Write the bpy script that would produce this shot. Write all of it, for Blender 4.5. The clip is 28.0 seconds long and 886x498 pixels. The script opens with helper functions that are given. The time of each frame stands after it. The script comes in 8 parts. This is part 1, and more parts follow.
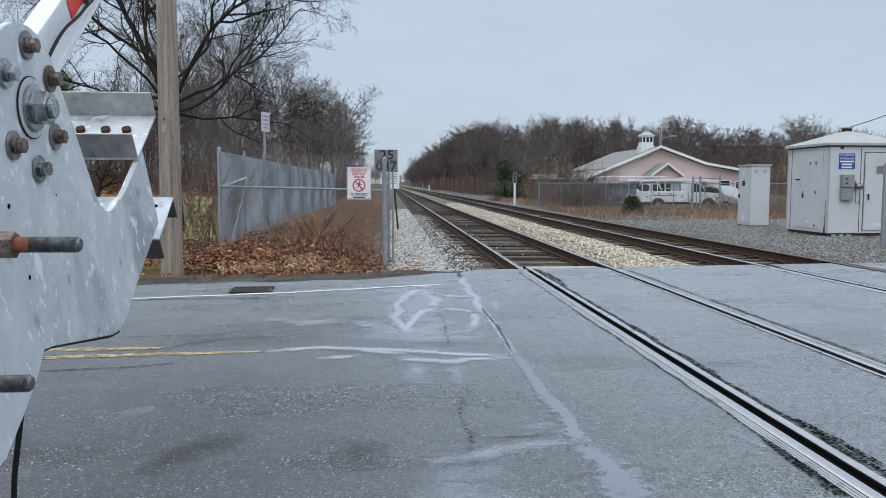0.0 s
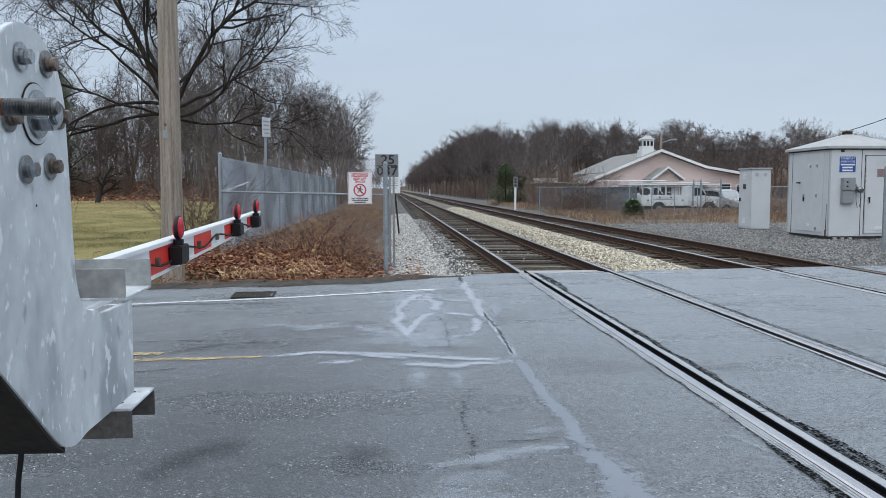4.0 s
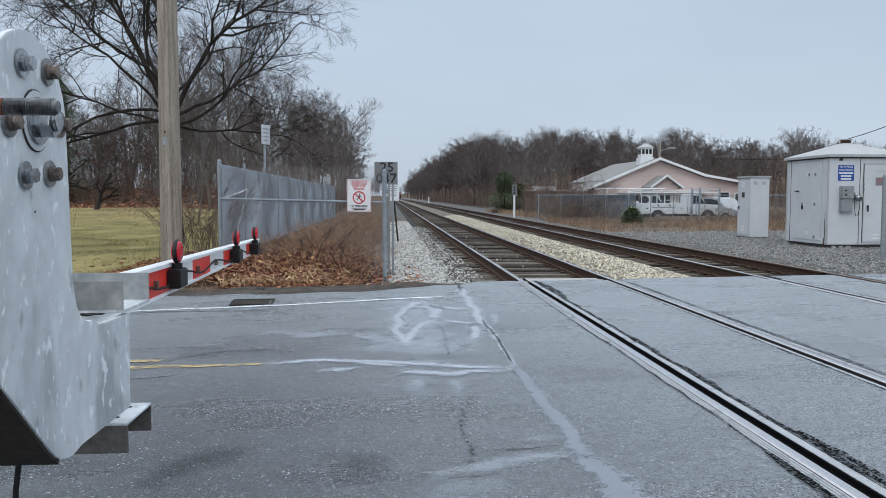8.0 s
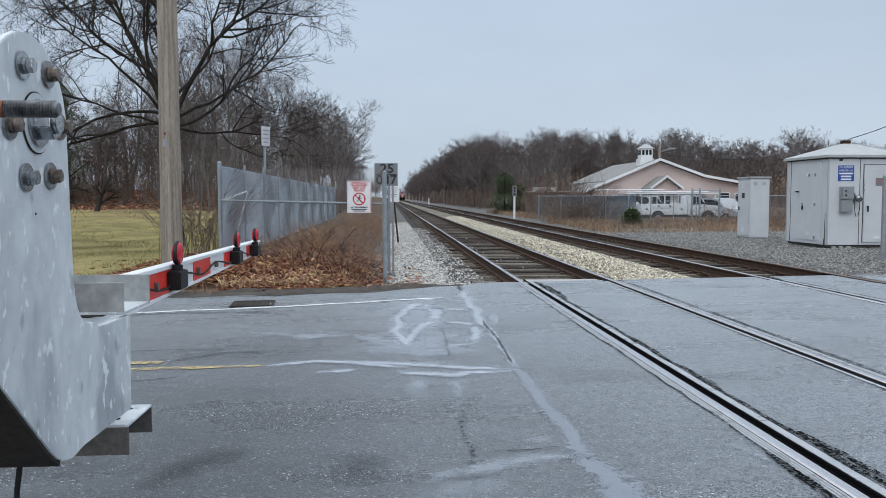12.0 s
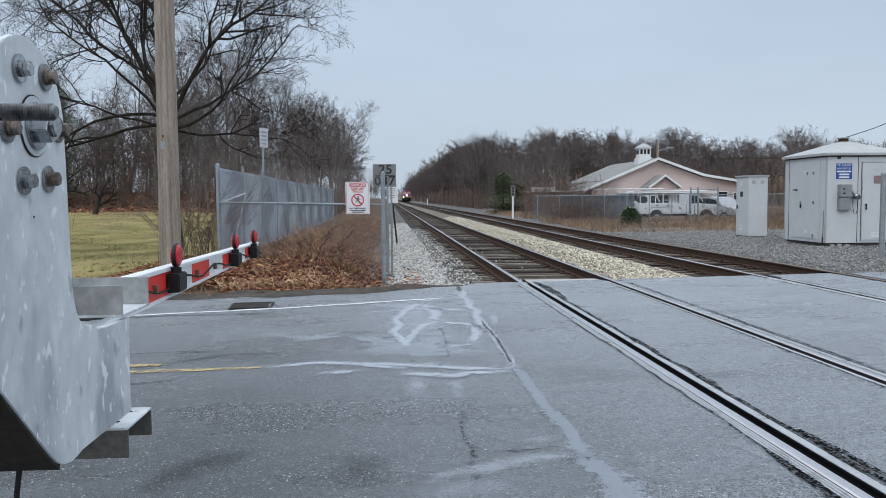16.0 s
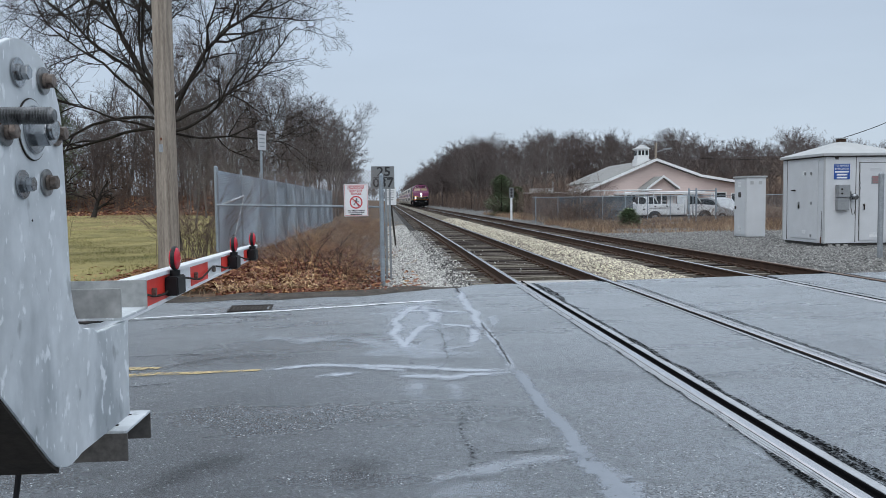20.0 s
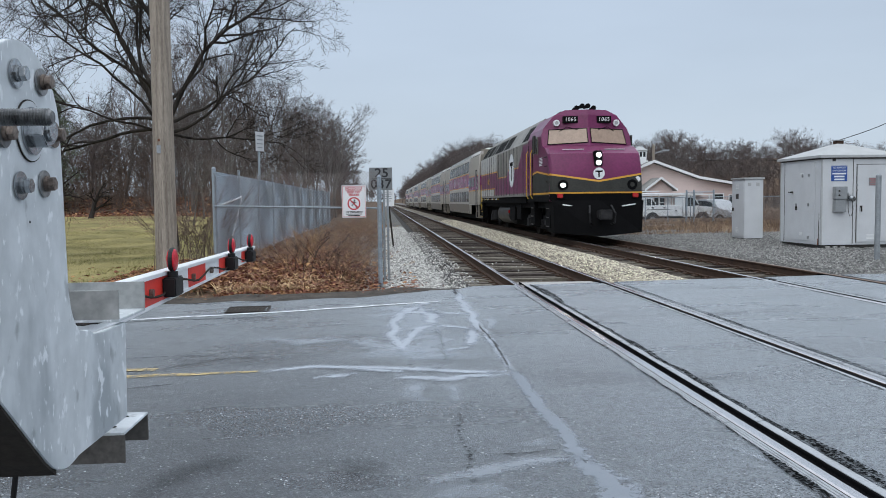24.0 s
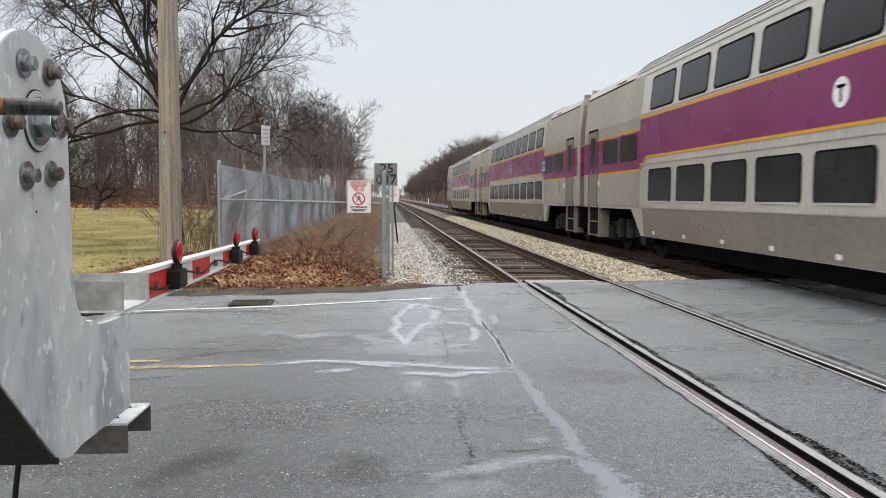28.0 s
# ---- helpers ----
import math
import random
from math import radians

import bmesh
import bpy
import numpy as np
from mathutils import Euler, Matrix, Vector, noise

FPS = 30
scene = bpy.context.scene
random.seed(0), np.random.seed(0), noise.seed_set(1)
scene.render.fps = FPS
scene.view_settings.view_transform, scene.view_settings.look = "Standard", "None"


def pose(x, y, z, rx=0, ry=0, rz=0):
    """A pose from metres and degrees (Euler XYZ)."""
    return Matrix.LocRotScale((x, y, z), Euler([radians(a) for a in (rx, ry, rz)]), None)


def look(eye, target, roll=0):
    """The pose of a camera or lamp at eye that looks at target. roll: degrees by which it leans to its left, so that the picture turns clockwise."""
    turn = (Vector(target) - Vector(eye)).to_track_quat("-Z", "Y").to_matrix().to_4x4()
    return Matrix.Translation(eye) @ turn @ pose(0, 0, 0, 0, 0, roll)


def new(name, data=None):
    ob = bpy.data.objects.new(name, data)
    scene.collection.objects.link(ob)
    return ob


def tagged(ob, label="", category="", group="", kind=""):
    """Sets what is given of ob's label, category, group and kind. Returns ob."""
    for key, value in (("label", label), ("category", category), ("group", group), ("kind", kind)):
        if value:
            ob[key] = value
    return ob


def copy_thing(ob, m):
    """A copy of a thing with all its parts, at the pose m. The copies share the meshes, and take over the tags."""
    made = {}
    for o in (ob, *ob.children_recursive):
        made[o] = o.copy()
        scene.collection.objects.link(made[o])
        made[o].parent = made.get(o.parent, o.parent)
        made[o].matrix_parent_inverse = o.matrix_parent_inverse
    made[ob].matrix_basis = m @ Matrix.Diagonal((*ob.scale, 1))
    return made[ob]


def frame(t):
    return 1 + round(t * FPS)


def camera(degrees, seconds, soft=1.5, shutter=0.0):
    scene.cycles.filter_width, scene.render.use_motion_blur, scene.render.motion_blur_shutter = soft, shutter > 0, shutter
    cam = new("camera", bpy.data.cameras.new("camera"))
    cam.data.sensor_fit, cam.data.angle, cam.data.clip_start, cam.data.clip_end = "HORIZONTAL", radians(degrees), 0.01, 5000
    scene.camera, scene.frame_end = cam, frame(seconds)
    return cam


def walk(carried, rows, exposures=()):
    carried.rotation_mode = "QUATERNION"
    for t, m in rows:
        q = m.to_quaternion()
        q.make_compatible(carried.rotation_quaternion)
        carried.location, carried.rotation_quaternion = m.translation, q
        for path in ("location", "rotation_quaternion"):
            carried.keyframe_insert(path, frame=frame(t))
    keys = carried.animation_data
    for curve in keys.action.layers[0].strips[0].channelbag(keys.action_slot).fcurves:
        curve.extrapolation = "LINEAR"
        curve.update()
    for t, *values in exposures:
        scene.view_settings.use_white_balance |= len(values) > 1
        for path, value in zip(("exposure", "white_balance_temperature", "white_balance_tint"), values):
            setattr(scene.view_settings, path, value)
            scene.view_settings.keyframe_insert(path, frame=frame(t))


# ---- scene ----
# ---- camera: nearly still, held by hand; metres, rail tops at z = 0, tracks along +y ----
EYE = (0.0, 0.0, 1.337)
SWAY = [  # seconds, turn to the right, tilt down, lean (degrees), drift x, y, z (metres)
    (0, 3.851, 4.656, 0.082, 0.005, 0.002, 0.000),
    (0.5, 3.845, 4.652, 0.101, 0.006, 0.002, 0.000),
    (1, 3.851, 4.656, 0.082, 0.005, 0.002, 0.000),
    (1.5, 3.803, 4.658, 0.100, 0.001, -0.000, 0.000),
    (2, 3.737, 4.650, 0.065, 0.006, 0.004, -0.001),
    (2.5, 3.755, 4.664, 0.117, 0.001, 0.000, 0.000),
    (3, 3.770, 4.584, 0.089, 0.004, 0.002, -0.001),
    (3.5, 3.783, 4.506, -0.140, 0.002, -0.000, -0.000),
    (5.5, 3.820, 3.752, 0.010, 0.001, -0.001, -0.000),
    (6, 3.853, 3.734, -0.006, 0.000, -0.001, 0.000),
    (6.5, 3.859, 3.721, 0.042, 0.000, -0.000, 0.000),
    (7, 3.878, 3.710, 0.055, -0.001, -0.001, 0.000),
    (7.5, 3.887, 3.727, 0.070, 0.000, -0.002, -0.000),
    (8, 3.868, 3.787, -0.000, -0.000, -0.000, 0.000),
    (8.5, 3.868, 3.806, -0.016, -0.000, 0.000, 0.000),
    (9, 3.878, 3.760, -0.113, 0.001, -0.000, -0.000),
    (9.5, 3.872, 3.709, -0.129, 0.001, -0.001, -0.000),
    (10, 3.880, 3.774, 0.067, 0.000, -0.001, 0.000),
    (10.5, 3.879, 3.710, -0.069, 0.001, -0.003, -0.000),
    (11, 3.879, 3.697, -0.085, -0.000, -0.001, -0.000),
    (11.5, 3.848, 3.699, -0.114, -0.000, -0.002, -0.000),
    (12, 3.854, 3.699, -0.118, -0.000, -0.002, -0.000),
    (12.5, 3.866, 3.737, -0.169, -0.001, -0.000, -0.000),
    (14.5, 3.877, 3.680, -0.216, -0.000, -0.001, -0.000),
    (15, 3.895, 3.705, -0.313, 0.000, -0.001, -0.000),
    (15.5, 3.921, 3.689, -0.436, -0.000, -0.002, -0.001),
    (16, 3.937, 3.660, -0.489, 0.000, -0.001, -0.000),
    (16.5, 3.925, 3.641, -0.486, -0.000, -0.000, 0.001),
    (17, 3.928, 3.595, -0.571, 0.001, -0.002, -0.000),
    (17.5, 3.943, 3.547, -0.607, 0.001, -0.002, -0.000),
    (18, 3.932, 3.528, -0.557, 0.001, -0.002, 0.001),
    (18.5, 3.935, 3.571, -0.500, 0.001, -0.002, 0.001),
    (19, 3.984, 3.540, -0.545, -0.000, -0.003, -0.001),
    (19.5, 4.035, 3.539, -0.543, -0.001, -0.002, 0.001),
    (20, 4.038, 3.528, -0.714, 0.000, -0.002, 0.000),
    (20.5, 3.962, 3.549, -0.875, 0.001, -0.002, 0.001),
    (21, 3.879, 3.544, -0.987, 0.001, -0.002, 0.000),
    (21.5, 3.960, 3.523, -0.919, 0.001, -0.002, 0.000),
    (23.5, 4.145, 3.393, -0.729, -0.000, -0.004, -0.000),
    (24, 4.199, 3.435, -0.653, -0.001, -0.001, 0.001),
    (24.5, 4.134, 3.546, -0.827, -0.000, -0.001, 0.001),
    (25, 4.042, 3.553, -0.920, 0.001, -0.000, 0.002),
    (25.5, 3.994, 3.547, -1.298, 0.003, -0.003, 0.001),
    (26, 3.961, 3.674, -1.479, 0.004, -0.002, 0.002),
    (26.5, 3.946, 3.726, -0.982, 0.004, -0.001, 0.001),
    (27, 3.946, 3.928, -0.171, -0.000, 0.002, -0.000),
    (27.5, 3.937, 3.820, 0.117, -0.002, -0.002, 0.000),
    (28, 3.909, 3.682, 0.217, -0.002, -0.002, -0.000),
]


def held(turn, tilt, lean, dx, dy, dz):
    eye = Vector(EYE) + Vector((dx, dy, dz))
    a, b = radians(turn), radians(tilt)
    way = Vector((math.sin(a) * math.cos(b), math.cos(a) * math.cos(b), -math.sin(b)))
    return look(eye, eye + way, lean)


cam = camera(58.32, 28.0, soft=0.6, shutter=0.08)
walk(cam, [(r[0], held(*r[1:])) for r in SWAY],
     exposures=[(0, 0.0, 6250, 10), (8, 0.0, 6250, 10), (23.5, 0.0, 6250, 10), (24.5, 0.12, 6450, 10), (25.0, 0.38, 6900, 12), (25.6, 0.37, 7250, 12), (28, 0.37, 7350, 12)])

# ---- world: even overcast, one very soft sun ----
world = bpy.data.worlds.new("overcast")
scene.world = world
world.use_nodes = True
wn, wl = world.node_tree.nodes, world.node_tree.links
sky = wn.new("ShaderNodeTexSky")
sky.sky_type, sky.sun_disc = "NISHITA", False
sky.sun_elevation, sky.sun_rotation = radians(38), radians(200)
sky.air_density, sky.dust_density = 1.0, 3.0
tc = wn.new("ShaderNodeTexCoord")
sep = wn.new("ShaderNodeSeparateXYZ")
wl.new(tc.outputs["Generated"], sep.inputs[0])
ramp = wn.new("ShaderNodeValToRGB")
ramp.color_ramp.interpolation = "EASE"
ramp.color_ramp.elements[0].position, ramp.color_ramp.elements[0].color = 0.0, (5.9, 6.75, 7.6, 1)
ramp.color_ramp.elements[1].position, ramp.color_ramp.elements[1].color = 1.0, (19.0, 20.0, 21.0, 1)
mid = ramp.color_ramp.elements.new(0.25)
mid.color = (5.5, 6.4, 7.5, 1)
wl.new(sep.outputs["Z"], ramp.inputs[0])
cloud = wn.new("ShaderNodeTexNoise")
cloud.inputs["Scale"].default_value, cloud.inputs["Detail"].default_value = 2.2, 5
squash = wn.new("ShaderNodeMapping")
squash.inputs["Scale"].default_value = (1, 1, 3.5)
wl.new(tc.outputs["Generated"], squash.inputs[0])
wl.new(squash.outputs[0], cloud.inputs["Vector"])
cl = wn.new("ShaderNodeMapRange")
cl.inputs["From Min"].default_value, cl.inputs["From Max"].default_value = 0.3, 0.7
cl.inputs["To Min"].default_value, cl.inputs["To Max"].default_value = 0.94, 1.05
wl.new(cloud.outputs[0], cl.inputs[0])
tint = wn.new("ShaderNodeVectorMath")
tint.operation = "SCALE"
wl.new(ramp.outputs[0], tint.inputs[0])
wl.new(cl.outputs[0], tint.inputs["Scale"])
blend = wn.new("ShaderNodeMixRGB")
blend.inputs[0].default_value = 0.9
wl.new(sky.outputs[0], blend.inputs[1])
wl.new(tint.outputs[0], blend.inputs[2])
back = wn["Background"]
back.inputs["Strength"].default_value = 0.1
wl.new(blend.outputs[0], back.inputs[0])
sun = new("sun", bpy.data.lights.new("sun", "SUN"))
sun.data.energy, sun.data.angle, sun.data.color = 0.6, radians(40), (1.0, 0.98, 0.95)
sun.matrix_world = look((0, 0, 50), (25, 60, 0))

# ---- materials ----
MATS = {}


def mat(name, col, rough=0.6, metal=0.0, var=0.2, scale=6.0, fine=60.0, bump=0.25, depth=0.01, rand=0.0, island=0.0, col2=None, stretch=(1, 1, 1), emit=None, sharp=0.0, spec=0.5):
    """Principled surface with two sizes of noise in colour, fine relief, and shifts from thing to thing or piece to piece."""
    m = bpy.data.materials.new(name)
    m.use_nodes = True
    n, l = m.node_tree.nodes, m.node_tree.links
    b = n["Principled BSDF"]
    b.inputs["Metallic"].default_value, b.inputs["Specular IOR Level"].default_value = metal, spec
    co = n.new("ShaderNodeTexCoord")
    mp = n.new("ShaderNodeMapping")
    mp.inputs["Scale"].default_value = stretch
    l.new(co.outputs["Object"], mp.inputs[0])
    big, small = n.new("ShaderNodeTexNoise"), n.new("ShaderNodeTexNoise")
    for t, s, d in ((big, scale, 4), (small, fine, 6)):
        t.inputs["Scale"].default_value, t.inputs["Detail"].default_value = s, d
        l.new(mp.outputs[0], t.inputs["Vector"])
    mix = n.new("ShaderNodeMix")
    mix.inputs[0].default_value = 0.5
    l.new(big.outputs[0], mix.inputs[2])
    l.new(small.outputs[0], mix.inputs[3])
    mr = n.new("ShaderNodeMapRange")
    mr.inputs["From Min"].default_value, mr.inputs["From Max"].default_value = 0.32 + sharp, 0.68 - sharp
    l.new(mix.outputs[0], mr.inputs[0])
    cm = n.new("ShaderNodeMixRGB")
    lo = [c * (1 - var) for c in col]
    hi = list(col2) if col2 else [min(1, c * (1 + var)) for c in col]
    cm.inputs[1].default_value, cm.inputs[2].default_value = (*lo, 1), (*hi, 1)
    l.new(mr.outputs[0], cm.inputs[0])
    out = cm.outputs[0]
    if rand or island:
        src = n.new("ShaderNodeObjectInfo").outputs["Random"] if rand else n.new("ShaderNodeNewGeometry").outputs["Random Per Island"]
        amt = rand or island
        r2 = n.new("ShaderNodeMapRange")
        r2.inputs["To Min"].default_value, r2.inputs["To Max"].default_value = 1 - amt, 1 + amt
        l.new(src, r2.inputs[0])
        hs = n.new("ShaderNodeHueSaturation")
        l.new(r2.outputs[0], hs.inputs["Value"])
        r3 = n.new("ShaderNodeMapRange")
        r3.inputs["To Min"].default_value, r3.inputs["To Max"].default_value = 0.5 - amt * 0.05, 0.5 + amt * 0.04
        l.new(src, r3.inputs[0])
        l.new(r3.outputs[0], hs.inputs["Hue"])
        l.new(out, hs.inputs["Color"])
        out = hs.outputs[0]
    l.new(out, b.inputs["Base Color"])
    rr = n.new("ShaderNodeMapRange")
    rr.inputs["To Min"].default_value, rr.inputs["To Max"].default_value = max(0.02, rough - 0.12), min(1, rough + 0.12)
    l.new(big.outputs[0], rr.inputs[0])
    l.new(rr.outputs[0], b.inputs["Roughness"])
    if bump:
        bp = n.new("ShaderNodeBump")
        bp.inputs["Strength"].default_value, bp.inputs["Distance"].default_value = bump, depth
        l.new(small.outputs[0], bp.inputs["Height"])
        l.new(bp.outputs[0], b.inputs["Normal"])
    if emit:
        b.inputs["Emission Color"].default_value, b.inputs["Emission Strength"].default_value = (*emit[:3], 1), emit[3]
    MATS[name] = m
    return m


def asphalt_mat():
    """Worn asphalt: aggregate specks, darker wheel tracks along the road, pale dried streaks, sheen painted in with
    distance.
    """
    m = bpy.data.materials.new("asphalt")
    m.use_nodes = True
    n, l = m.node_tree.nodes, m.node_tree.links
    b = n["Principled BSDF"]
    co = n.new("ShaderNodeTexCoord")

    def noise_at(scale, detail=4, stretch=(1, 1, 1)):
        mp = n.new("ShaderNodeMapping")
        mp.inputs["Scale"].default_value = stretch
        l.new(co.outputs["Object"], mp.inputs[0])
        t = n.new("ShaderNodeTexNoise")
        t.inputs["Scale"].default_value, t.inputs["Detail"].default_value = scale, detail
        l.new(mp.outputs[0], t.inputs["Vector"])
        return t.outputs[0]

    def ranged(src, a, c, lo, hi):
        r = n.new("ShaderNodeMapRange")
        for k, v in (("From Min", a), ("From Max", c), ("To Min", lo), ("To Max", hi)):
            r.inputs[k].default_value = v
        l.new(src, r.inputs[0])
        return r.outputs[0]

    def mixed(f, c1, c2):
        x = n.new("ShaderNodeMixRGB")
        for i, c in ((1, c1), (2, c2)):
            if isinstance(c, tuple):
                x.inputs[i].default_value = (*c, 1)
            else:
                l.new(c, x.inputs[i])
        l.new(f, x.inputs[0])
        return x.outputs[0]

    sepx = n.new("ShaderNodeSeparateXYZ")
    l.new(co.outputs["Object"], sepx.inputs[0])
    base = mixed(ranged(noise_at(0.35, 5, (0.35, 1, 1)), 0.35, 0.65, 0, 1), (0.029, 0.034, 0.041), (0.062, 0.072, 0.082))
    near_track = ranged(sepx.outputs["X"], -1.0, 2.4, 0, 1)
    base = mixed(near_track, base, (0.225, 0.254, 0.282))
    # paler along y: grazing sky sheen put into the colour
    far_sheen = ranged(sepx.outputs["Y"], 4.2, 10.0, 0, 0.66)
    base = mixed(far_sheen, base, (0.38, 0.42, 0.455))
    streak = ranged(noise_at(1.1, 6, (0.3, 2.2, 1)), 0.54, 0.74, 0, 0.55)
    base = mixed(streak, base, (0.20, 0.222, 0.246))
    stain = ranged(noise_at(0.75, 4, (0.6, 1.3, 1)), 0.54, 0.72, 0, 0.6)
    base = mixed(stain, base, (0.045, 0.052, 0.060))
    # clumps of worn-out binder, then single stones, bright and dark
    base = mixed(ranged(noise_at(13, 5), 0.50, 0.66, 0, 0.42), base, (0.040, 0.046, 0.052))
    base = mixed(ranged(noise_at(42, 4), 0.52, 0.64, 0, 0.50), base, (0.030, 0.034, 0.040))
    vor = n.new("ShaderNodeTexVoronoi")
    vor.inputs["Scale"].default_value = 120
    l.new(co.outputs["Object"], vor.inputs["Vector"])
    hsv = n.new("ShaderNodeSeparateColor")
    l.new(vor.outputs["Color"], hsv.inputs[0])
    base = mixed(ranged(hsv.outputs[0], 0.62, 0.95, 0, 0.65), base, (0.23, 0.26, 0.285))
    base = mixed(ranged(hsv.outputs[0], 0.972, 0.99, 0, 0.9), base, (0.55, 0.57, 0.59))
    base = mixed(ranged(hsv.outputs[1], 0.60, 0.86, 0, 0.85), base, (0.030, 0.034, 0.040))
    l.new(base, b.inputs["Base Color"])
    l.new(ranged(noise_at(0.8, 5, (0.5, 1.4, 1)), 0.35, 0.65, 0.22, 0.42), b.inputs["Roughness"])
    bp = n.new("ShaderNodeBump")
    b.inputs["Specular IOR Level"].default_value = 1.0
    bp.inputs["Strength"].default_value, bp.inputs["Distance"].default_value = 0.9, 0.008
    l.new(vor.outputs["Distance"], bp.inputs["Height"])
    l.new(bp.outputs[0], b.inputs["Normal"])
    MATS["asphalt"] = m


asphalt_mat()


def worn(name, lo, hi, scale, detail=6, most=1.0):
    """Lets a thin coat break up in patches, so that what lies under it shows."""
    m = MATS[name]
    n, l = m.node_tree.nodes, m.node_tree.links
    co = n.new("ShaderNodeTexCoord")
    t = n.new("ShaderNodeTexNoise")
    t.inputs["Scale"].default_value, t.inputs["Detail"].default_value, t.inputs["Roughness"].default_value = scale, detail, 0.65
    l.new(co.outputs["Object"], t.inputs["Vector"])
    r = n.new("ShaderNodeMapRange")
    r.inputs["From Min"].default_value, r.inputs["From Max"].default_value = lo, hi
    r.inputs["To Max"].default_value = most
    l.new(t.outputs[0], r.inputs[0])
    l.new(r.outputs[0], n["Principled BSDF"].inputs["Alpha"])


def feathered(name, most, scale=6.0, lo=1.25, hi=2.0):
    """A thin dried coat that fades out raggedly towards its edges."""
    m = MATS[name]
    n, l = m.node_tree.nodes, m.node_tree.links
    co = n.new("ShaderNodeTexCoord")
    t = n.new("ShaderNodeTexNoise")
    t.inputs["Scale"].default_value, t.inputs["Detail"].default_value, t.inputs["Roughness"].default_value = scale, 7, 0.68
    l.new(co.outputs["Object"], t.inputs["Vector"])
    a = n.new("ShaderNodeAttribute")
    a.attribute_name = "coat"
    s = n.new("ShaderNodeMath")
    s.operation = "MULTIPLY_ADD"
    s.inputs[1].default_value = 2.2
    l.new(t.outputs[0], s.inputs[0])
    l.new(a.outputs["Fac"], s.inputs[2])
    r = n.new("ShaderNodeMapRange")
    r.inputs["From Min"].default_value, r.inputs["From Max"].default_value, r.inputs["To Max"].default_value = lo, hi, most
    l.new(s.outputs[0], r.inputs[0])
    l.new(r.outputs[0], n["Principled BSDF"].inputs["Alpha"])


mat("seal", (0.30, 0.335, 0.385), 0.5, var=0.1, scale=3, fine=90, bump=0)
feathered("seal", 0.60, 16.0, 1.30, 1.75)
mat("bloom", (0.46, 0.50, 0.56), 0.6, var=0.12, scale=3, fine=90, bump=0)
feathered("bloom", 0.66, 14.0, 1.22, 1.85)
mat("dried_film", (0.40, 0.44, 0.49), 0.55, var=0.12, scale=3, fine=90, bump=0)
feathered("dried_film", 0.45, 4.5, 1.2, 2.0)
mat("oil_stain", (0.028, 0.029, 0.032), 0.5, var=0.2, scale=4, bump=0)
feathered("oil_stain", 0.32, 2.6)
mat("tar_edge", (0.009, 0.0095, 0.010), 0.95, var=0.4, scale=4, spec=0.0)
worn("tar_edge", 0.44, 0.54, 55)
mat("crack", (0.035, 0.037, 0.04), 0.9, var=0.4)
feathered("crack", 0.95, 34.0, 1.75, 2.05)
mat("ravel", (0.022, 0.024, 0.027), 0.9, var=0.4)
feathered("ravel", 0.85, 42.0, 2.02, 2.28)
mat("tar", (0.030, 0.031, 0.034), 0.9, var=0.4, scale=4, fine=45, bump=0.8, depth=0.012, col2=(0.075, 0.075, 0.076), spec=0.2)
mat("verge_grit", (0.040, 0.035, 0.031), 0.95, var=0.5, scale=5, fine=55, bump=1.0, depth=0.02, col2=(0.135, 0.118, 0.102), spec=0.15)
mat("white_paint", (0.62, 0.64, 0.66), 0.6, var=0.3, scale=9, fine=120)
mat("yellow_paint", (0.47, 0.36, 0.17), 0.6, var=0.25, scale=9, fine=120)
worn("white_paint", 0.30, 0.46, 14)
worn("yellow_paint", 0.36, 0.58, 14)
mat("soil", (0.080, 0.050, 0.032), 0.95, var=0.45, scale=0.6, fine=9, col2=(0.17, 0.115, 0.075), bump=0.8, depth=0.05, spec=0.15)
mat("lawn", (0.120, 0.115, 0.040), 0.95, var=0.35, scale=0.35, fine=22, col2=(0.40, 0.335, 0.145), bump=0.9, depth=0.04, spec=0.15)
# gravel beds: shade between the loose stones is put into the colour
mat("gravel_bed_pale", (0.075, 0.073, 0.070), 0.9, var=0.45, scale=3, fine=28, col2=(0.22, 0.215, 0.20), bump=1.0, depth=0.05, spec=0.2)
mat("gravel_bed_dark", (0.028, 0.026, 0.025), 0.95, var=0.4, scale=3, fine=28, col2=(0.075, 0.07, 0.066), bump=1.0, depth=0.05, spec=0.2)
mat("stone_dark", (0.10, 0.097, 0.093), 0.9, var=0.2, scale=20, fine=80, island=0.55, spec=0.2)
mat("gravel_bed_tan", (0.085, 0.073, 0.054), 0.9, var=0.4, scale=3, fine=28, col2=(0.26, 0.225, 0.165), bump=1.0, depth=0.05)
mat("gravel_bed_grey", (0.055, 0.054, 0.051), 0.9, var=0.45, scale=3, fine=30, col2=(0.20, 0.196, 0.185), bump=1.0, depth=0.05)
mat("stone_pale", (0.38, 0.37, 0.345), 0.85, var=0.25, scale=20, fine=80, island=0.75)
mat("stone_tan", (0.43, 0.385, 0.30), 0.85, var=0.25, scale=20, fine=80, island=0.72)
mat("stone_grey", (0.27, 0.262, 0.245), 0.85, var=0.25, scale=20, fine=80, island=0.8)
mat("stone_yard", (0.235, 0.23, 0.218), 0.85, var=0.25, scale=20, fine=80, island=0.62)
mat("tie_wood", (0.050, 0.041, 0.034), 0.95, var=0.4, scale=5, fine=40, col2=(0.185, 0.160, 0.138), stretch=(0.3, 3, 3), rand=0.65, spec=0.05)
